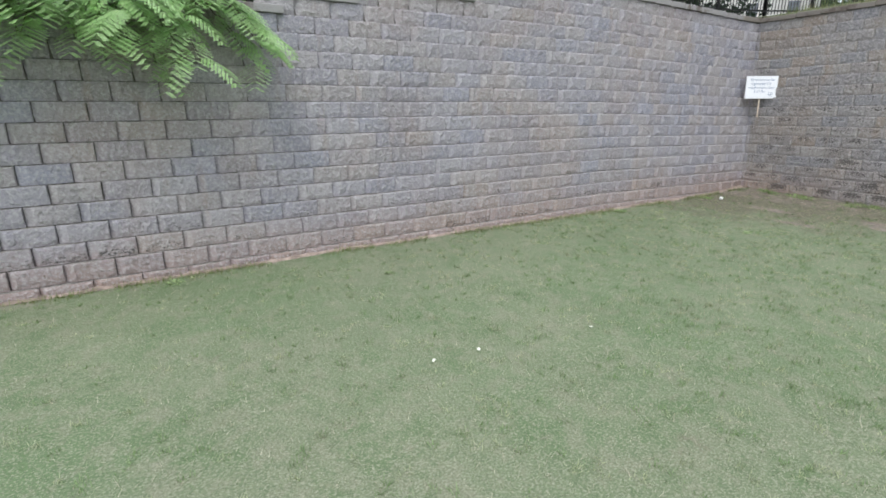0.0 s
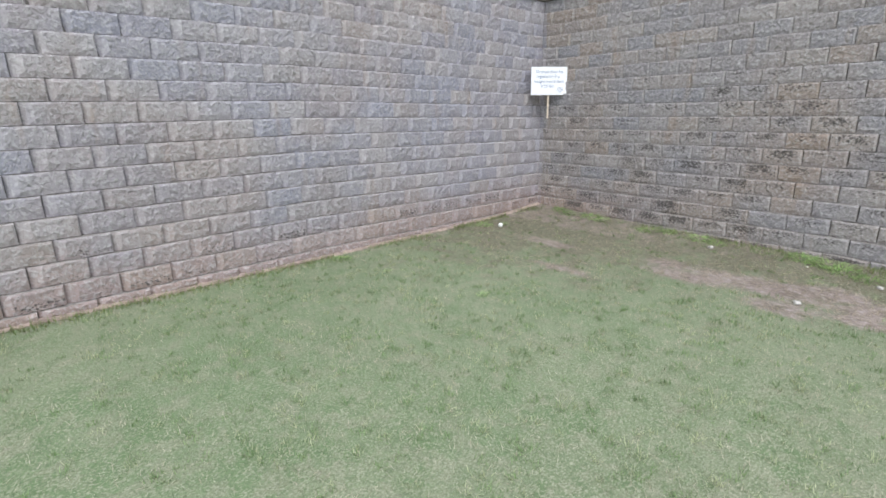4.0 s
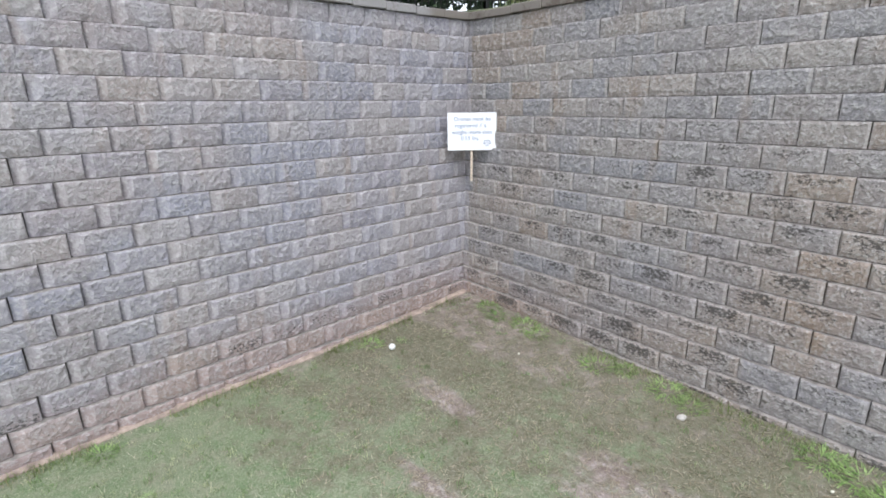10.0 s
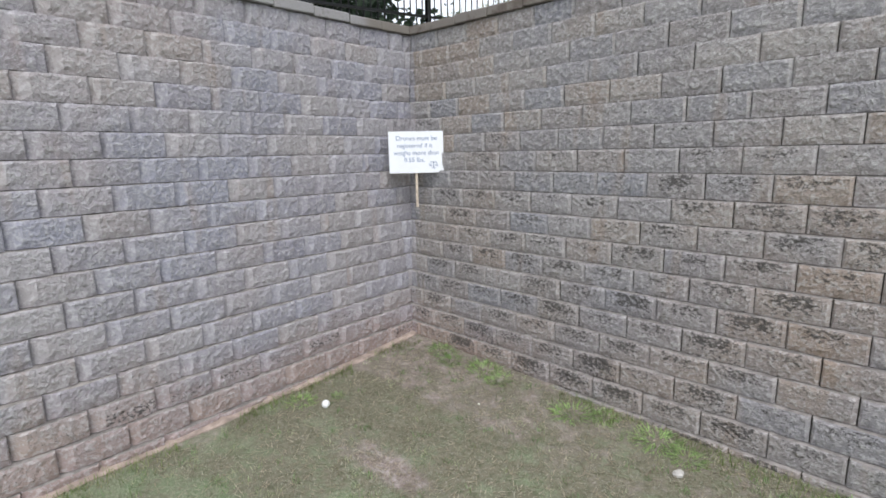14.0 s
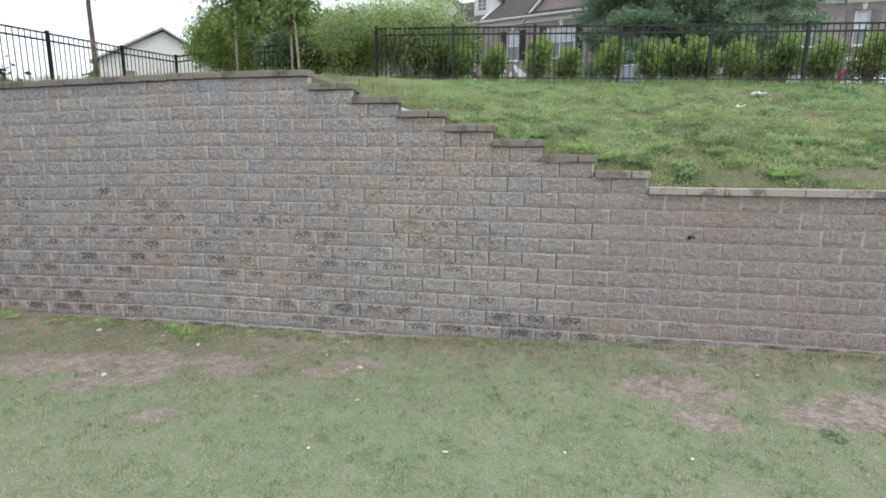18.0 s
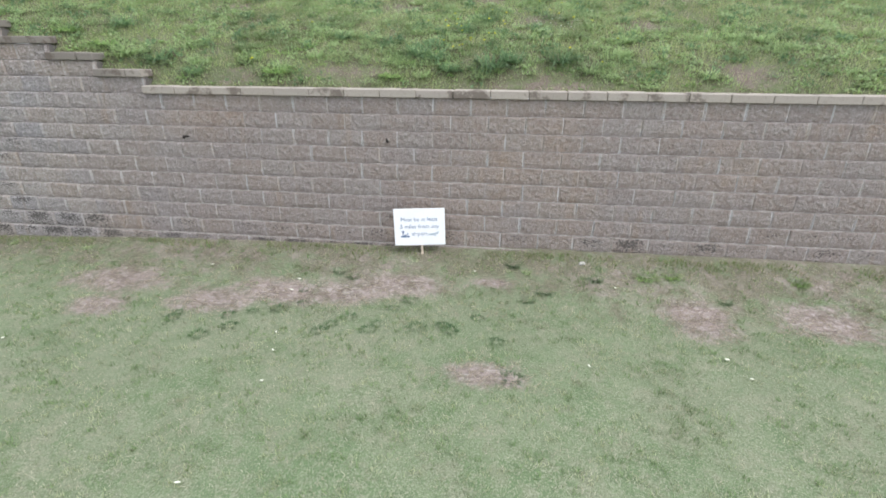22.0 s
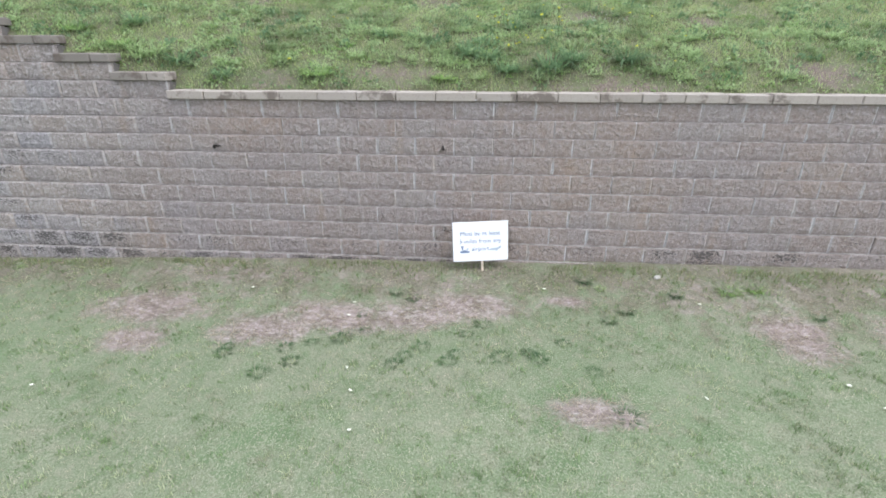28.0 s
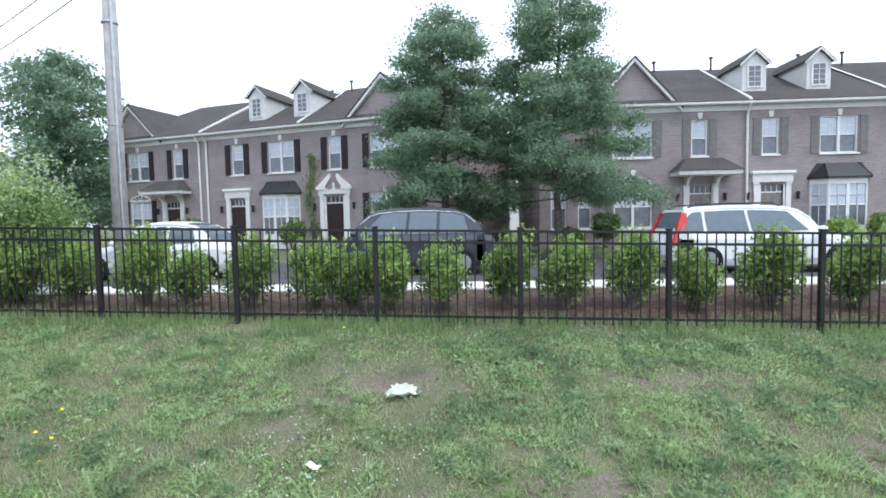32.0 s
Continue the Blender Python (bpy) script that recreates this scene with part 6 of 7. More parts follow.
def car(at, label, paint, length, height, belt, cab, nose, tall_tail):
    """A car along x, front at +x. cab: x of windscreen foot, roof front, roof rear, rear-glass foot."""
    c = thing("parked_car", label, "car", at=at)
    L, w = length / 2, 0.90
    stations = [(-L, 0.45, belt - 0.22, 0.78), (-L + 0.12, 0.28, belt - 0.04, 0.86), (-L + 0.5, 0.22, belt, w), (cab[3], 0.2, belt, w), (cab[0], 0.2, belt, w), (L - 0.75, 0.2, belt - nose, w - 0.02), (L - 0.2, 0.25, belt - nose - 0.08, 0.82), (L, 0.42, belt - nose - 0.22, 0.70)]
    g, rings = Geo(), []
    for x, z0, z1, hw in stations:
        rings.append([(x, -hw * 0.92, z0), (x, -hw, z0 + 0.16), (x, -hw, z1 - 0.14), (x, -hw * 0.93, z1), (x, hw * 0.93, z1), (x, hw, z1 - 0.14), (x, hw, z0 + 0.16), (x, hw * 0.92, z0)])
    n = 8
    g.add([p for r in rings for p in r], [(i * n + k, i * n + (k + 1) % n, (i + 1) * n + (k + 1) % n, (i + 1) * n + k) for i in range(len(rings) - 1) for k in range(n)] + [tuple(range(n))[::-1], tuple((len(rings) - 1) * n + k for k in range(n))])
    part("body", g, paint, c, smooth=False)
    wf, wr, rf, rr = cab[0], cab[3], cab[1], cab[2]
    t = height - 0.03
    line = []
    for k in range(15):
        x = wf + (wr - wf) * k / 14
        if x > rf:
            u = (wf - x) / (wf - rf)
        elif x < rr:
            u = (x - wr) / (rr - wr)
        else:
            u = 1.0
        crown = 0.05 * (2 * (x - rr) / (rf - rr) - 1) ** 2 if rr <= x <= rf else 0.05
        line.append((x, belt + (height - belt) * math.sin(1.5708 * min(1, u)) ** 0.8 - crown * (1 if u > 0.95 else u)))
    n = len(line)
    hw = lambda z: 0.81 - 0.20 * (z - belt) / (height - belt)
    g = Geo().add([q for x, z in line for q in ((x, -0.82, belt - 0.02), (x, -hw(z), z), (x, hw(z), z), (x, 0.82, belt - 0.02))],
                  [(4 * i, 4 * i + 4, 4 * i + 5, 4 * i + 1) for i in range(n - 1)] + [(4 * i + 1, 4 * i + 5, 4 * i + 6, 4 * i + 2) for i in range(n - 1)] + [(4 * i + 2, 4 * i + 6, 4 * i + 7, 4 * i + 3) for i in range(n - 1)])
    part("cabin", g, paint, c, smooth=False)
    # the panes, set a few millimetres proud of the cabin
    at = lambda x: float(np.interp(-x, [-q[0] for q in line], [q[1] for q in line]))
    def on_side(s, x, k):
        z = belt + 0.03 + (at(x) - 0.13 - belt) * k
        return (x, s * (0.832 - 0.19 * (z - belt) / (height - belt)), z)
    back = rr - 0.10 if tall_tail else rr - 0.30
    cuts = [(wf - 0.28, rf + 0.02), ((rf + rr) / 2 + 0.28, (rf + rr) / 2 + 0.22), (rr + 0.42, rr + 0.40), (back - 0.12, back)]
    for s in (-1, 1):
        for (a0, a1), (b0, b1) in zip(cuts, cuts[1:]):
            q = [on_side(s, a0 - 0.04, 0), on_side(s, b0 + 0.04, 0), on_side(s, b1 + 0.04, 1), on_side(s, (a1 + b1) / 2, 1), on_side(s, a1 - 0.04, 1)]
            part("side_window", Geo().add(q, [(0, 1, 2, 3, 4)]), GLASS_CAR, c, "tinted side window")
    for nm, x0, x1, e in (("windscreen", wf - 0.06, rf + 0.06, 0.012), ("rear_window", wr + 0.05, rr - 0.03, -0.012)):
        steps = [x0 + (x1 - x0) * k / 5 for k in range(6)]
        q = [(x + e, y * (hw(at(x)) - 0.09), at(x) + 0.006) for x in steps for y in (-1, 1)]
        part(nm, Geo().add(q, [(2 * i, 2 * i + 1, 2 * i + 3, 2 * i + 2) for i in range(5)]), GLASS_CAR, c, "tinted glass")
    top = [(x, z) for x, z in line if rr - 0.12 <= x <= rf + 0.12]
    m = len(top)
    part("roof", Geo().add([q for x, z in top for q in ((x, -hw(z) - 0.015, z - 0.07), (x, -hw(z) + 0.10, z + 0.03), (x, hw(z) - 0.10, z + 0.03), (x, hw(z) + 0.015, z - 0.07))],
                           [(4 * i + k, 4 * i + k + 1, 4 * i + k + 5, 4 * i + k + 4) for i in range(m - 1) for k in range(3)]), paint, c, smooth=True)
    if tall_tail:
        for sd in (-1, 1):
            part("roof_rail", Geo().tube([(rf - 0.1, sd * 0.56, height - 0.02), (rf - 0.3, sd * 0.56, height + 0.06), (rr + 0.3, sd * 0.56, height + 0.06), (rr + 0.1, sd * 0.56, height - 0.02)], 0.018, 6), IRON, c, "dark roof rail")
    for s in (-1, 1):
        part("window_trim", Geo().tube([(x, s * (hw(z) + 0.012), z - 0.06) for x, z in line[1:-1]], 0.013, 6), CHROME, c, "bright window trim")
        part("mirror", Geo().ball((wf - 0.12, s * 0.98, belt + 0.06), (0.09, 0.11, 0.08), 6, 8), paint, c)
        z0, z1 = (belt - 0.25, height - 0.15) if tall_tail else (belt - 0.25, belt - 0.05)
        if tall_tail:
            lamp = [(-L + 0.02, belt - 0.28), (-L + 0.24, belt - 0.28), (wr + 0.20, belt), (rr + 0.02, height - 0.14), (rr - 0.10, height - 0.14), (wr - 0.06, belt)]
            lean = lambda z: 0.885 if z < belt else 0.845 - 0.19 * (z - belt) / (height - belt)
            part("tail_lamp", Geo().add([(x, s * (lean(z) - 0.10 * k), z) for k in (0, 1) for x, z in lamp], [tuple(range(6)), tuple(range(11, 5, -1))] + [(i, (i + 1) % 6, 6 + (i + 1) % 6, 6 + i) for i in range(6)]), RED_LAMP, c, "tall red tail lamp")
        else:
            part("tail_lamp", Geo().tube([(-L + 0.10, s * 0.62, z0 + 0.1), (-L + 0.16, s * 0.82, z0 + 0.1)], 0.07, 8), RED_LAMP, c, "red tail lamp", smooth=True)
        part("headlamp", Geo().ball((L - 0.22, s * 0.68, belt - nose - 0.18), (0.14, 0.13, 0.07), 6, 8), GLASS_UP, c, "clear headlamp")
        for x in (-L + 0.85, L - 0.9):
            wheel = part("wheel", Geo().tube([(x, s * 0.74, 0.33), (x, s * 0.92, 0.33)], 0.33, 20), RUBBER, c, "black tyre")
            part("rim", Geo().tube([(x, s * 0.90, 0.33), (x, s * 0.935, 0.33)], 0.21, 12), RIM, wheel, "alloy rim")
    return c


WHITE_PAINT = plain("white_car_paint", (0.80, 0.81, 0.82), 0.25, vary=0.02, bump=0, spec=0.5)
DARK_PAINT = plain("dark_blue_grey_car_paint", (0.045, 0.05, 0.062), 0.22, vary=0.1, bump=0, spec=0.6)
car(pose(21.7, 12.3, 4.17), "white estate car with tall red tail lamps, parked", WHITE_PAINT, 4.75, 1.62, 0.98, (1.15, 0.40, -1.98, -2.22), 0.12, True)
car(pose(12.75, 12.9, 4.17, 0, 0, 180), "dark blue-grey estate car parked beyond the hedge", DARK_PAINT, 4.85, 1.74, 1.05, (1.35, 0.55, -1.35, -2.15), 0.12, False)
car(pose(6.1, 12.8, 4.17, 0, 0, 180), "white saloon car parked beyond the hedge", WHITE_PAINT, 4.7, 1.5, 0.92, (1.0, 0.25, -0.85, -1.65), 0.1, False)

# ---- pole and wires ----
POLE = plain("weathered_pole", (0.42, 0.40, 0.39), 0.85, vary=0.15, scale=5)
pole = thing("utility_pole", "tall pale grey utility pole beyond the hedge", "pole", at=pose(6.4, 10.5, 4.3))
part("shaft", Geo().tube([(0, 0, -0.3), (0, 0, 4), (0.02, 0, 9)], [0.17, 0.15, 0.13], 14), POLE, pole, smooth=True)
part("conduit", Geo().tube([(0.13, -0.12, -0.2), (0.12, -0.11, 8.8)], 0.035, 8), RIM, pole, "metal conduit on the pole")
for z in (1.3, 3.6, 5.9, 8.2):
    part("band", Geo().tube([(0, 0, z), (0, 0, z + 0.05)], 0.175, 14), RIM, pole)
WIRE = plain("black_cable", (0.03, 0.03, 0.032), 0.7, bump=0)


def wire(a, b, sag, r):
    a, b = Vector(a), Vector(b)
    pts = [a.lerp(b, k / 24) - Vector((0, 0, sag * 4 * (k / 24) * (1 - k / 24))) for k in range(25)]
    tagged(part("overhead_wire", Geo().tube(pts, r, 6), WIRE), "thin black overhead wire from the utility pole", "wire", "overhead wires")


wire((6.4, 10.5, 12.6), (48, 10.5, 10.6), 1.4, 0.022)
wire((6.4, 10.5, 13.2), (52, 9.0, 11.6), 1.2, 0.014)
wire((6.4, 10.5, 11.3), (-14, 22, 11.0), 0.4, 0.012)
wire((6.4, 10.5, 11.9), (-14, 22.5, 12.2), 0.4, 0.012)

# ---- trees and shrubs ----
BARK = plain("grey_brown_bark", (0.13, 0.105, 0.088), 0.95, vary=0.3, scale=8, bump=0.8)

PALE_BARK = plain("pale_smooth_bark", (0.36, 0.31, 0.26), 0.9, vary=0.25, scale=8, bump=0.4)


def cloud(name, pts, size, material, seed, flat=0.0, long=1.6, droop=0.0):
    """Many small leaves, one pointed four-cornered leaf at each point."""
    r = np.random.RandomState(seed)
    pts = np.asarray(pts, float)
    n = len(pts)
    d = r.normal(size=(n, 3))
    d[:, 2] = d[:, 2] * (1 - flat) - droop
    d /= np.linalg.norm(d, axis=1)[:, None]
    e = r.normal(size=(n, 3))
    e -= d * (e * d).sum(1)[:, None]
    e /= np.linalg.norm(e, axis=1)[:, None]
    s = r.uniform(*size, n)[:, None]
    v = np.stack([pts - d * s * long * 0.5, pts + e * s * 0.5 - d * s * 0.1, pts + d * s * long * 0.5, pts - e * s * 0.5 - d * s * 0.1], 1).reshape(-1, 3)
    me = bpy.data.meshes.new(name)
    me.vertices.add(4 * n), me.loops.add(4 * n), me.polygons.add(n)
    me.vertices.foreach_set("co", v.ravel())
    me.loops.foreach_set("vertex_index", np.arange(4 * n))
    me.polygons.foreach_set("loop_start", np.arange(0, 4 * n, 4))
    me.materials.append(material)
    me.update(), me.validate()
    return me


def limbs_tree(name, label, at, height, reach, bare, leaves, size, material, seed, shape="cone", n_limbs=46, spread=0.32, trunk_r=0.14, flat=0.3, category="tree", bark=BARK):
    """A tapered trunk, limbs all round it and a crown of leaf sprays along the limbs."""
    rg = random.Random(seed)
    t = thing(name, label, category, at=at)
    wob = [(0.0, 0.0, -0.3)] + [(rg.uniform(-0.02, 0.02) * height * k / 6, rg.uniform(-0.02, 0.02) * height * k / 6, height * k / 6) for k in range(1, 7)]
    part("trunk", Geo().tube(wob, [trunk_r * (1 - 0.93 * k / 6) + 0.008 for k in range(7)], 9), bark, t, smooth=True)
    g, pts = Geo(), []
    for i in range(n_limbs):
        f = (i + rg.random()) / n_limbs
        z = bare + (height * 0.97 - bare) * f
        if shape == "cone":
            L = reach * (1 - f) ** 0.42 * rg.uniform(0.55, 1.15) + 0.2
        elif shape == "round":
            L = reach * math.sqrt(max(0.05, 1 - (2 * f - 0.85) ** 2 * 0.9)) * rg.uniform(0.6, 1.1)
        else:
            L = reach * (0.55 + 0.45 * f) * rg.uniform(0.5, 1.1)
        a = i * 2.4 + rg.uniform(-0.5, 0.5)
        rise = {"cone": rg.uniform(-0.18, 0.22) + 0.15 * f, "round": 0.35, "vase": 0.8}[shape] * L + rg.uniform(-0.1, 0.1)
        p0 = Vector((0, 0, z))
        p1 = Vector((math.cos(a) * L * 0.55, math.sin(a) * L * 0.55, z + rise * 0.6 + 0.05 * L))
        p2 = Vector((math.cos(a + 0.12) * L, math.sin(a + 0.12) * L, z + rise - 0.04 * L))
        g.tube([p0, p1, p2], [max(0.012, trunk_r * 0.28 * (1 - 0.6 * f)), 0.012, 0.004], 5, False)
        k = max(6, int(leaves * L / (n_limbs * reach * 0.6)))
        if shape == "cone":
            # flat sprays of side twigs, hanging a little
            for j in range(7):
                u = 0.22 + 0.78 * (j + rg.random()) / 7
                q = p0.lerp(p1, u * 2) if u < 0.5 else p1.lerp(p2, u * 2 - 1)
                b = a + rg.choice((-1, 1)) * rg.uniform(0.3, 1.2) if j < 6 else a
                far = 0.42 * L * (1.15 - u) + 0.28
                tip = q + Vector((math.cos(b) * far, math.sin(b) * far, rg.uniform(-0.22, 0.12) * far))
                g.tube([q, tip], [0.008, 0.003], 3, False)
                for _ in range(k // 7):
                    w = q.lerp(tip, rg.random() ** 0.8)
                    pts.append((w.x + rg.gauss(0, spread * 0.5), w.y + rg.gauss(0, spread * 0.5), w.z + rg.gauss(0, spread * 0.32) - 0.03))
            continue
        for _ in range(k):
            u = rg.random() ** 0.7
            q = (p0.lerp(p1, u * 2) if u < 0.5 else p1.lerp(p2, u * 2 - 1))
            s = spread * (0.45 + 0.6 * u) * (0.6 + 0.4 * L / reach)
            pts.append((q.x + rg.gauss(0, s), q.y + rg.gauss(0, s), q.z + rg.gauss(0, s * 0.55)))
    part("branchwork", g, BARK, t)
    part("crown", cloud("crown", pts, size, material, seed, flat, droop=0.15 if shape == "cone" else 0.0), material, t)
    return t


FEATHER = leaf_material("feathery_green", (0.140, 0.228, 0.140), (0.350, 0.470, 0.300))
PINE = leaf_material("dark_evergreen", (0.024, 0.040, 0.028), (0.075, 0.108, 0.068))
OAK = leaf_material("mid_green_leaves", (0.085, 0.140, 0.080), (0.210, 0.285, 0.150))
FRESH = leaf_material("light_green_leaves", (0.170, 0.265, 0.085), (0.370, 0.465, 0.185))
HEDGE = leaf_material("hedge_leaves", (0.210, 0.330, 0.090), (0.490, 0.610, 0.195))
LIME = leaf_material("lime_green_leaves", (0.230, 0.350, 0.085), (0.490, 0.610, 0.190))
SAGE = leaf_material("sage_green_leaves", (0.400, 0.500, 0.290), (0.640, 0.730, 0.470))
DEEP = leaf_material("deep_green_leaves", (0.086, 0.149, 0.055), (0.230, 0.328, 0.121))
PURPLE = leaf_material("purple_leaves", (0.030, 0.008, 0.016), (0.070, 0.020, 0.035))

limbs_tree("street_tree", "tall feathery green tree before the townhouses", pose(13.68, 17.0, 4.15), 8.8, 2.25, 1.9, 66000, (0.035, 0.085), FEATHER, 21, spread=0.43, n_limbs=60)
limbs_tree("street_tree", "tall broad feathery green tree before the townhouses", pose(17.6, 17.0, 4.15), 9.55, 2.75, 1.9, 78000, (0.035, 0.085), FEATHER, 22, spread=0.46, n_limbs=64)
limbs_tree("shade_tree", "dark leafy tree beside the townhouse row", pose(-8.1, 26.5, 4.3), 11.2, 3.4, 0.8, 26000, (0.08, 0.17), FEATHER, 23, "round", spread=0.5, n_limbs=70)
for i, (x, y, h, r) in enumerate(((-6.2, -9.5, 8.5, 3.4), (-6.8, -3.8, 9.5, 3.8), (-7.2, 1.8, 9.0, 3.9), (-9.5, -15.0, 9.0, 4.0), (-15.0, 0.0, 11.0, 5.0), (-4.9, -1.2, 7.5, 2.9))):
    limbs_tree("evergreen_tree", "dense dark evergreen tree behind the fence", pose(x, y, 2.6), h, r, 0.3, 26000, (0.06, 0.15), PINE, 30 + i, spread=0.55, n_limbs=60, trunk_r=0.2)
limbs_tree("sapling", "young tree with bright leaves behind the wall", pose(2.2, 6.2, 4.55), 4.6, 1.2, 1.2, 4200, (0.07, 0.15), FRESH, 42, "vase", n_limbs=34, spread=0.24, trunk_r=0.06)
limbs_tree("sapling", "slender leaning sapling behind the wall top", pose(0.7, 2.7, bank_z(0.7, 2.7)), 4.4, 0.8, 1.5, 1700, (0.06, 0.12), OAK, 43, "vase", n_limbs=20, spread=0.18, trunk_r=0.045)
for x, y, h, k in ((5.1, 2.8, 4.2, 45), (4.9, 2.9, 3.9, 46), (3.3, 3.6, 4.4, 47)):
    limbs_tree("sapling", "slender pale-stemmed sapling behind the wall top", pose(x, y, bank_z(x, y), rng.uniform(-3, 3), rng.uniform(-3, 3)), h, 0.8, 0.7, 3200, (0.04, 0.09), FRESH, k, "vase", n_limbs=30, spread=0.2, trunk_r=0.017, bark=PALE_BARK)
for i, (x, y, h, r) in enumerate(((-30, 62, 11, 5), (-52, 60, 12, 5), (-40, 26, 9, 5), (2, 44, 13, 5), (-40, 5, 12, 6), (44, 30, 12, 5))):
    limbs_tree("distant_tree", "distant dark green tree on the skyline", pose(x, y, 4.0), h, r, 0.6, 5000, (0.25, 0.5), OAK, 50 + i, "round", spread=0.8, n_limbs=40)


def shrub(name, label, at, rx, rz, leaves, size, materials, seed, group="", lumps=9, shoots=False):
    """Stems and a lumpy crown of leaves, denser at its skin."""
    rg = random.Random(seed)
    s = thing(name, label, "shrub", at=at, group=group)
    stems = Geo()
    centres = []
    for i in range(lumps):
        a, h = i * 2.4, rz * (0.55 + 0.95 * rg.random())
        c = Vector((math.cos(a) * rx * 0.55 * rg.uniform(0.3, 1.1), math.sin(a) * rx * 0.55 * rg.uniform(0.3, 1.1), h))
        centres.append((c, rx * rg.uniform(0.38, 0.62)))
        stems.tube([(0.04 * math.cos(a), 0.04 * math.sin(a), -0.05), c * 0.5, c], [0.016, 0.011, 0.005], 5, False)
    part("branchwork", stems, BARK, s)
    # the first leaf colour keeps outside and high, the second fills inside and low
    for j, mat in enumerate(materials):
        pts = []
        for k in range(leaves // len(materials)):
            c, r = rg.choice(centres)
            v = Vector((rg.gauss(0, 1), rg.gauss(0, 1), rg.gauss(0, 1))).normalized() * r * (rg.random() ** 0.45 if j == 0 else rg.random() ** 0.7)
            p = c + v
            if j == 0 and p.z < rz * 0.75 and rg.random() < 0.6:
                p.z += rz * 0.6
            if p.z > 0.03:
                pts.append(p[:])
        if shoots and j == 0:
            for k in range(34):
                c, r = rg.choice(centres)
                a, q = rg.uniform(0, 6.283), rg.uniform(0.2, 1.0) * r
                foot = c + Vector((math.cos(a) * q, math.sin(a) * q, 0.55 * r))
                tall = rg.uniform(0.10, 0.30)
                for m in range(12):
                    pts.append((foot.x + rg.gauss(0, 0.022) + 0.1 * q * m / 12, foot.y + rg.gauss(0, 0.022), foot.z + tall * m / 12))
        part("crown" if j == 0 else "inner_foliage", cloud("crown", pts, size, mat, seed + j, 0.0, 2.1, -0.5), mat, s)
    return s


# DEEP as second colour paints shade into the shrubs' insides and feet
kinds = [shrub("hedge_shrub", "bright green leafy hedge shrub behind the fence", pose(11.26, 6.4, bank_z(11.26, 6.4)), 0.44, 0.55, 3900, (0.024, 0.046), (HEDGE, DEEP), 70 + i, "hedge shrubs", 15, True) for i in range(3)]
kinds[1].matrix_basis, kinds[2].matrix_basis = pose(12.75, 6.35, bank_z(12.75, 6.35), 0, 0, 80), pose(13.3, 6.35, bank_z(13.3, 6.35), 0, 0, 200)
rng = random.Random(77)
for i, x in enumerate((7.6, 8.53, 9.62, 10.3, 12.2, 14.08, 15.02, 15.84, 16.8, 17.66, 18.7, 19.87, 20.94, 22.0, 23.0, 24.1, 25.2, 26.3)):
    k = rng.uniform(0.86, 1.14)
    copy_thing(rng.choice(kinds), pose(x, 6.4 + rng.uniform(-0.08, 0.08), bank_z(x, 6.4), 0, 0, rng.uniform(0, 360)) @ Matrix.Diagonal((k, k, k * rng.uniform(0.88, 1.08), 1)))
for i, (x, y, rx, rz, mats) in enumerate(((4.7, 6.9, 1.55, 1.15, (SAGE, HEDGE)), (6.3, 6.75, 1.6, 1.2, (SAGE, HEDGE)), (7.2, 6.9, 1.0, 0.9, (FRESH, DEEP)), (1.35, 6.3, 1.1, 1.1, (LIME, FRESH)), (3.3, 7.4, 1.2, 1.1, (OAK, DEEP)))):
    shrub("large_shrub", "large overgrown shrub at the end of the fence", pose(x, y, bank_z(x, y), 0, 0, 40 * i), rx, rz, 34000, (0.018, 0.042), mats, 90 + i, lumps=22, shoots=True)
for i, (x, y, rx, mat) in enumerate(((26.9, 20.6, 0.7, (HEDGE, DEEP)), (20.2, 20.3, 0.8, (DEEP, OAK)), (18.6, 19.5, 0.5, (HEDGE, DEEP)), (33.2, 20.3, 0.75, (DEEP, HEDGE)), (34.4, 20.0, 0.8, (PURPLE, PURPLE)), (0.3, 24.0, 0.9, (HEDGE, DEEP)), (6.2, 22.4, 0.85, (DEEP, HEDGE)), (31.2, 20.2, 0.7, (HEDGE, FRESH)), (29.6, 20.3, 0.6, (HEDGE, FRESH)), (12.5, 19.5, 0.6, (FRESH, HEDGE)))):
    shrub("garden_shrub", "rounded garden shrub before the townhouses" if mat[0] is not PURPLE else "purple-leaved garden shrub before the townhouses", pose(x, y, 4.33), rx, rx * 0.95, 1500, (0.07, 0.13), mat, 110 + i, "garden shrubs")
pts = [(rng.gauss(0, 0.16) + 0.15 * math.sin(z * 2), rng.uniform(-0.16, -0.02), z) for z in np.linspace(0.2, 4.6, 700)]
vine = thing("climbing_vine", "climbing vine on the brick front beside a door", "plant", at=pose(-6.0, 27.26, 4.35, 0, 0, -16.3) @ pose(13.42, 0, 0))
part("foliage", cloud("foliage", pts, (0.05, 0.10), FRESH, 5), FRESH, vine)
part("stem", Geo().tube([(0.0, -0.04, -0.1), (0.1, -0.04, 1.5), (-0.1, -0.04, 3.0), (0.05, -0.04, 4.5)], 0.02, 6), BARK, vine)


# ---- the feathery-leaved tree that hangs over the side wall ----
FROND = leaf_material("frond_leaflets", (0.400, 0.600, 0.290), (0.600, 0.780, 0.420))


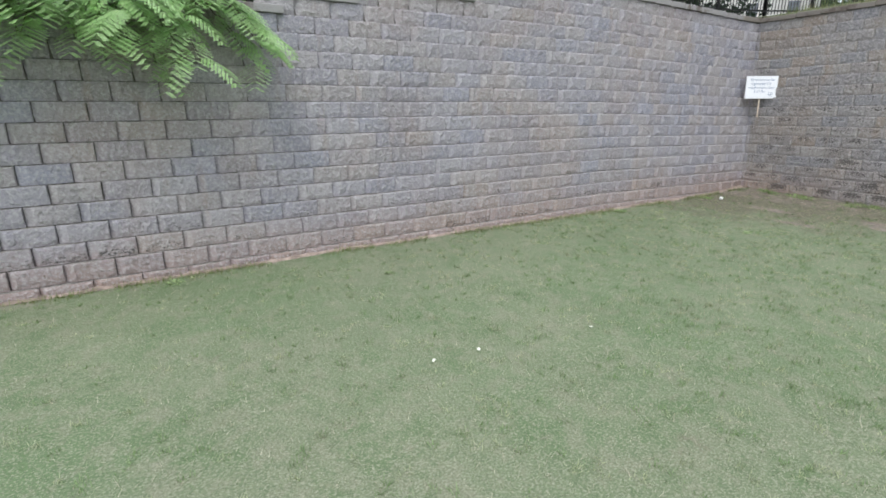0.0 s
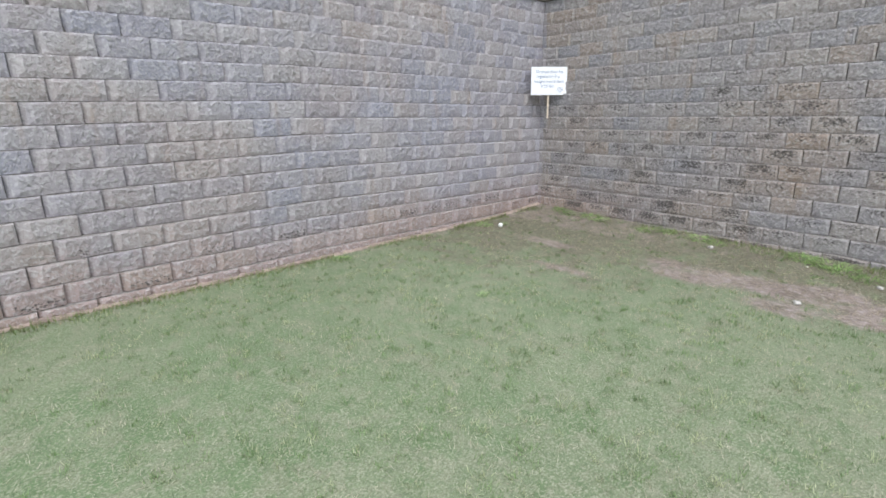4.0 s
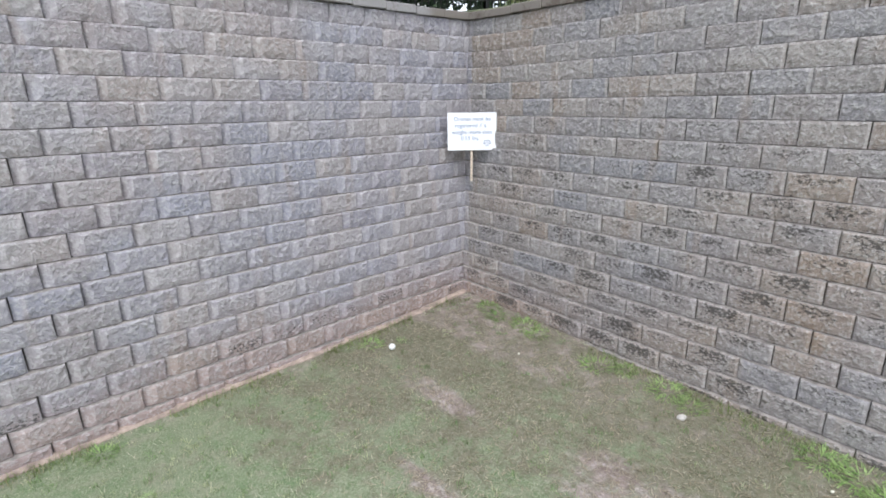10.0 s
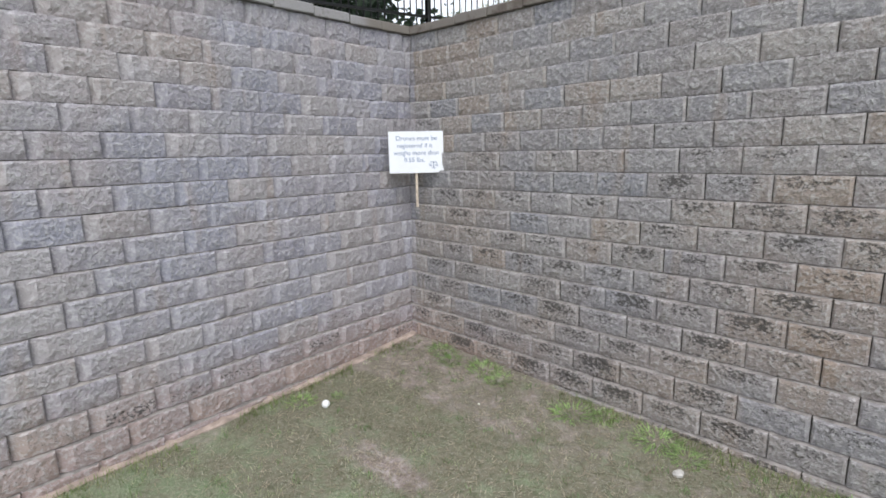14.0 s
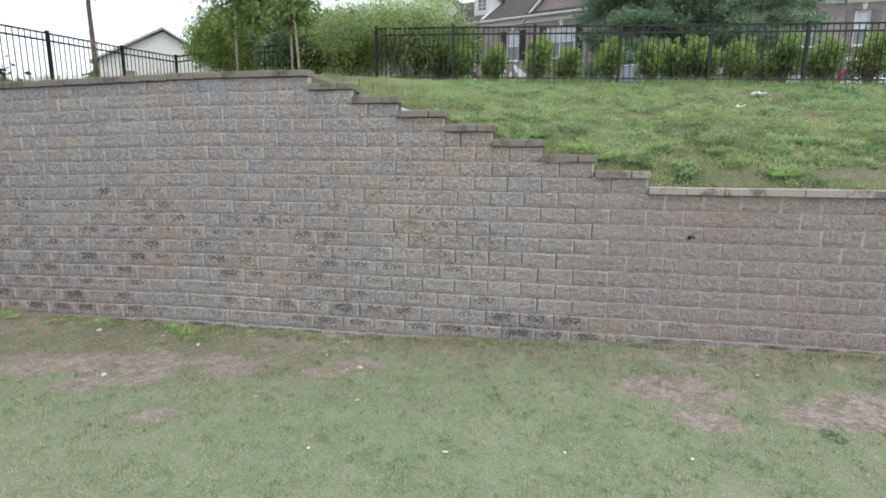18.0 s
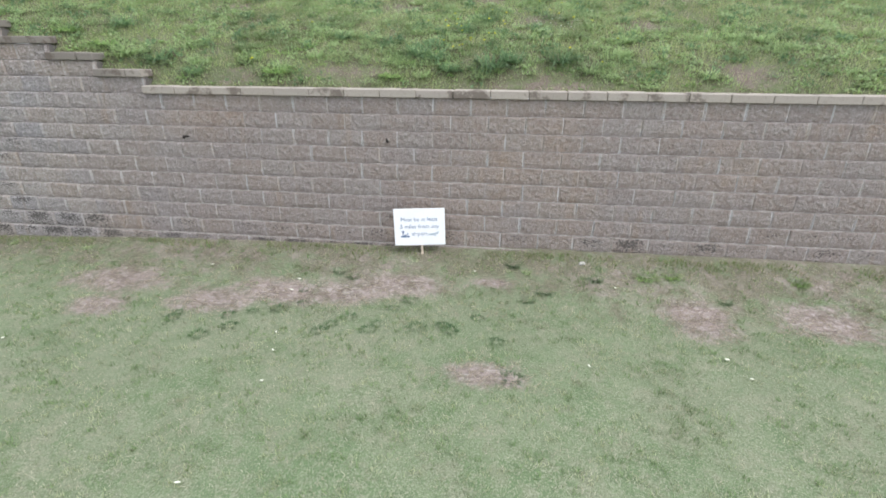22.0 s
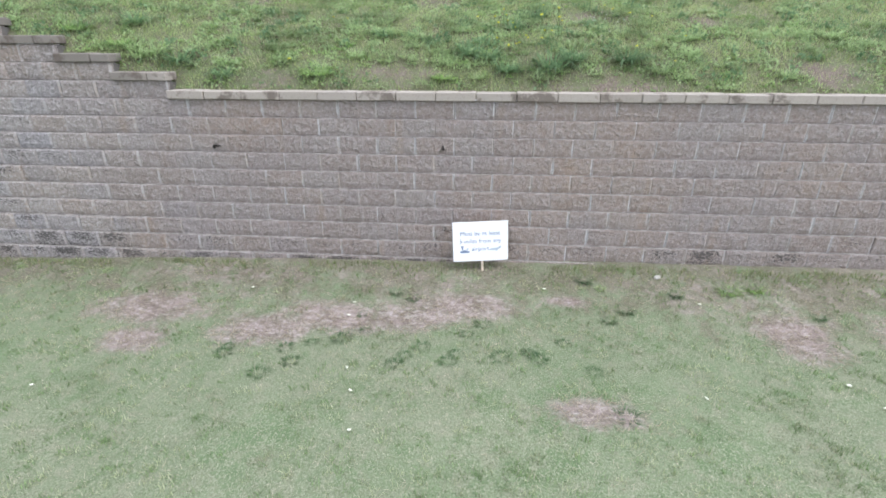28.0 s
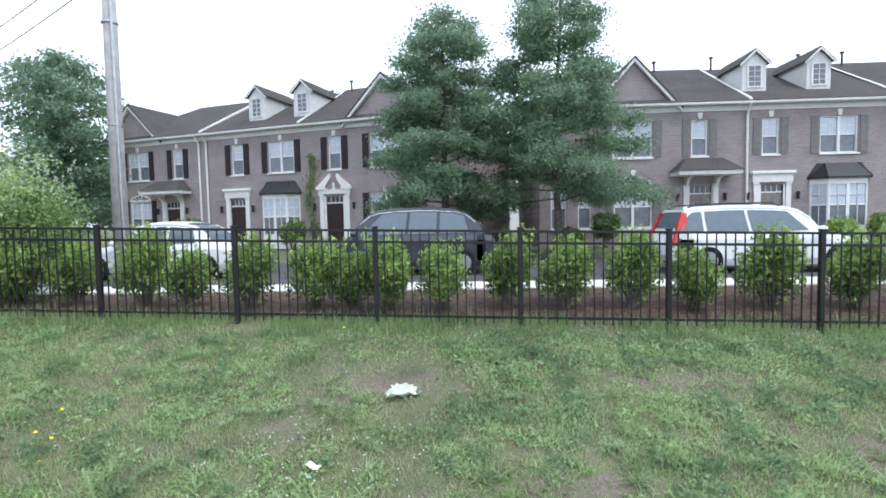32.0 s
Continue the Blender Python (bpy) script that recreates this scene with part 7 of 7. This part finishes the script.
def frond(g, base, yaw, length, rg):
    """A twice-divided leaf: a drooping midrib with side ribs of paired leaflets."""
    c, s = math.cos(yaw), math.sin(yaw)
    n = 9
    for i in range(1, n + 1):
        t = i / n
        p = Vector(base) + Vector((c, s, 0)) * (length * t) + Vector((0, 0, 0.12 * length * t - 0.85 * length * t * t))
        for side in (-1, 1):
            b = yaw + side * 1.1
            L = 0.42 * length * math.sin(0.35 + 2.4 * t) + 0.02
            d = Vector((math.cos(b), math.sin(b), -0.55))
            e = Vector((-math.sin(b), math.cos(b), 0.1))
            for k in range(1, 11):
                q = p + d * (L * k / 10)
                for m in (-1, 1):
                    a = e * (m * 0.026) + d * 0.010
                    g.add([q, q + a * 0.5 + d * 0.009, q + a, q + a * 0.5 - d * 0.009], [(0, 1, 2, 3)])


tree = thing("mimosa_tree", "feathery-leaved tree hanging over the side wall", "tree", at=pose(-1.2, -12.0, 2.3))
part("trunk", Geo().tube([(0, 0, -0.2), (0.05, 0.05, 0.8), (0.15, 0.1, 1.5), (0.1, 0.2, 2.6)], [0.11, 0.09, 0.07, 0.03], 9), BARK, tree, smooth=True)
rg = random.Random(8)
leaves, limbs = Geo(), Geo()
for i in range(46):
    u = (i + rg.random()) / 46
    along = -1.7 + 3.0 * u if u < 0.85 else rg.uniform(1.25, 1.6)
    out = rg.uniform(1.3, 2.0)
    hang = rg.uniform(-0.2, 0.7) * (0.6 if along > 0.7 else 1.0) - 0.35 * max(0.0, -along - 0.9)
    root = Vector((0.12, 0.1, rg.uniform(1.1, 2.0)))
    tip = Vector((out, along, 0.12 + hang))
    bow = root.lerp(tip, 0.55) + Vector((0, 0, 0.35))
    limbs.tube([root, bow, tip], [0.014, 0.009, 0.004], 5, False)
    for k in range(9):
        t = 0.4 + 0.6 * k / 8
        b = root.lerp(bow, t / 0.55) if t < 0.55 else bow.lerp(tip, (t - 0.55) / 0.45)
        frond(leaves, b, math.atan2(along, out) + rg.uniform(-1.1, 1.1), rg.uniform(0.28, 0.46), rg)
part("branchwork", limbs, BARK, tree)
part("foliage", leaves, FROND, tree)


# ---- leafy ground cover over the bank ----
def cover(name, label, material, n, size, seed, level):
    rg = random.Random(seed)
    pts = []
    while len(pts) < n:
        x, y = rg.uniform(8.0, 25.0), rg.uniform(0.5, 5.6)
        k = 0.35 * noise.noise(Vector((x * 0.8, y * 1.1, seed))) + noise.noise(Vector((x * 3.4, y * 3.4, seed))) + 0.2 * max(0.0, y - 3.4) * (x > 14.2)
        if y > wall_back(x) + 0.05 and k > level + 0.3 * rg.random() and rg.random() > 1.3 * bank_bare(x, y):
            pts.append((x, y, bank_z(x, y) + rg.random() * (0.03 + 0.10 * min(1.0, max(0.0, k)))))
    tagged(new(name, cloud(name, pts, size, material, seed, 0.0, 1.7, -0.9)), label, "weeds", kind="stuff")


cover("ground_cover", "low dense leafy weeds covering the bank", WEED_DARK, 15000, (0.018, 0.040), 5, 0.2)
cover("ground_cover", "lighter leafy weeds scattered over the bank", WEED, 44000, (0.014, 0.032), 6, -0.05)
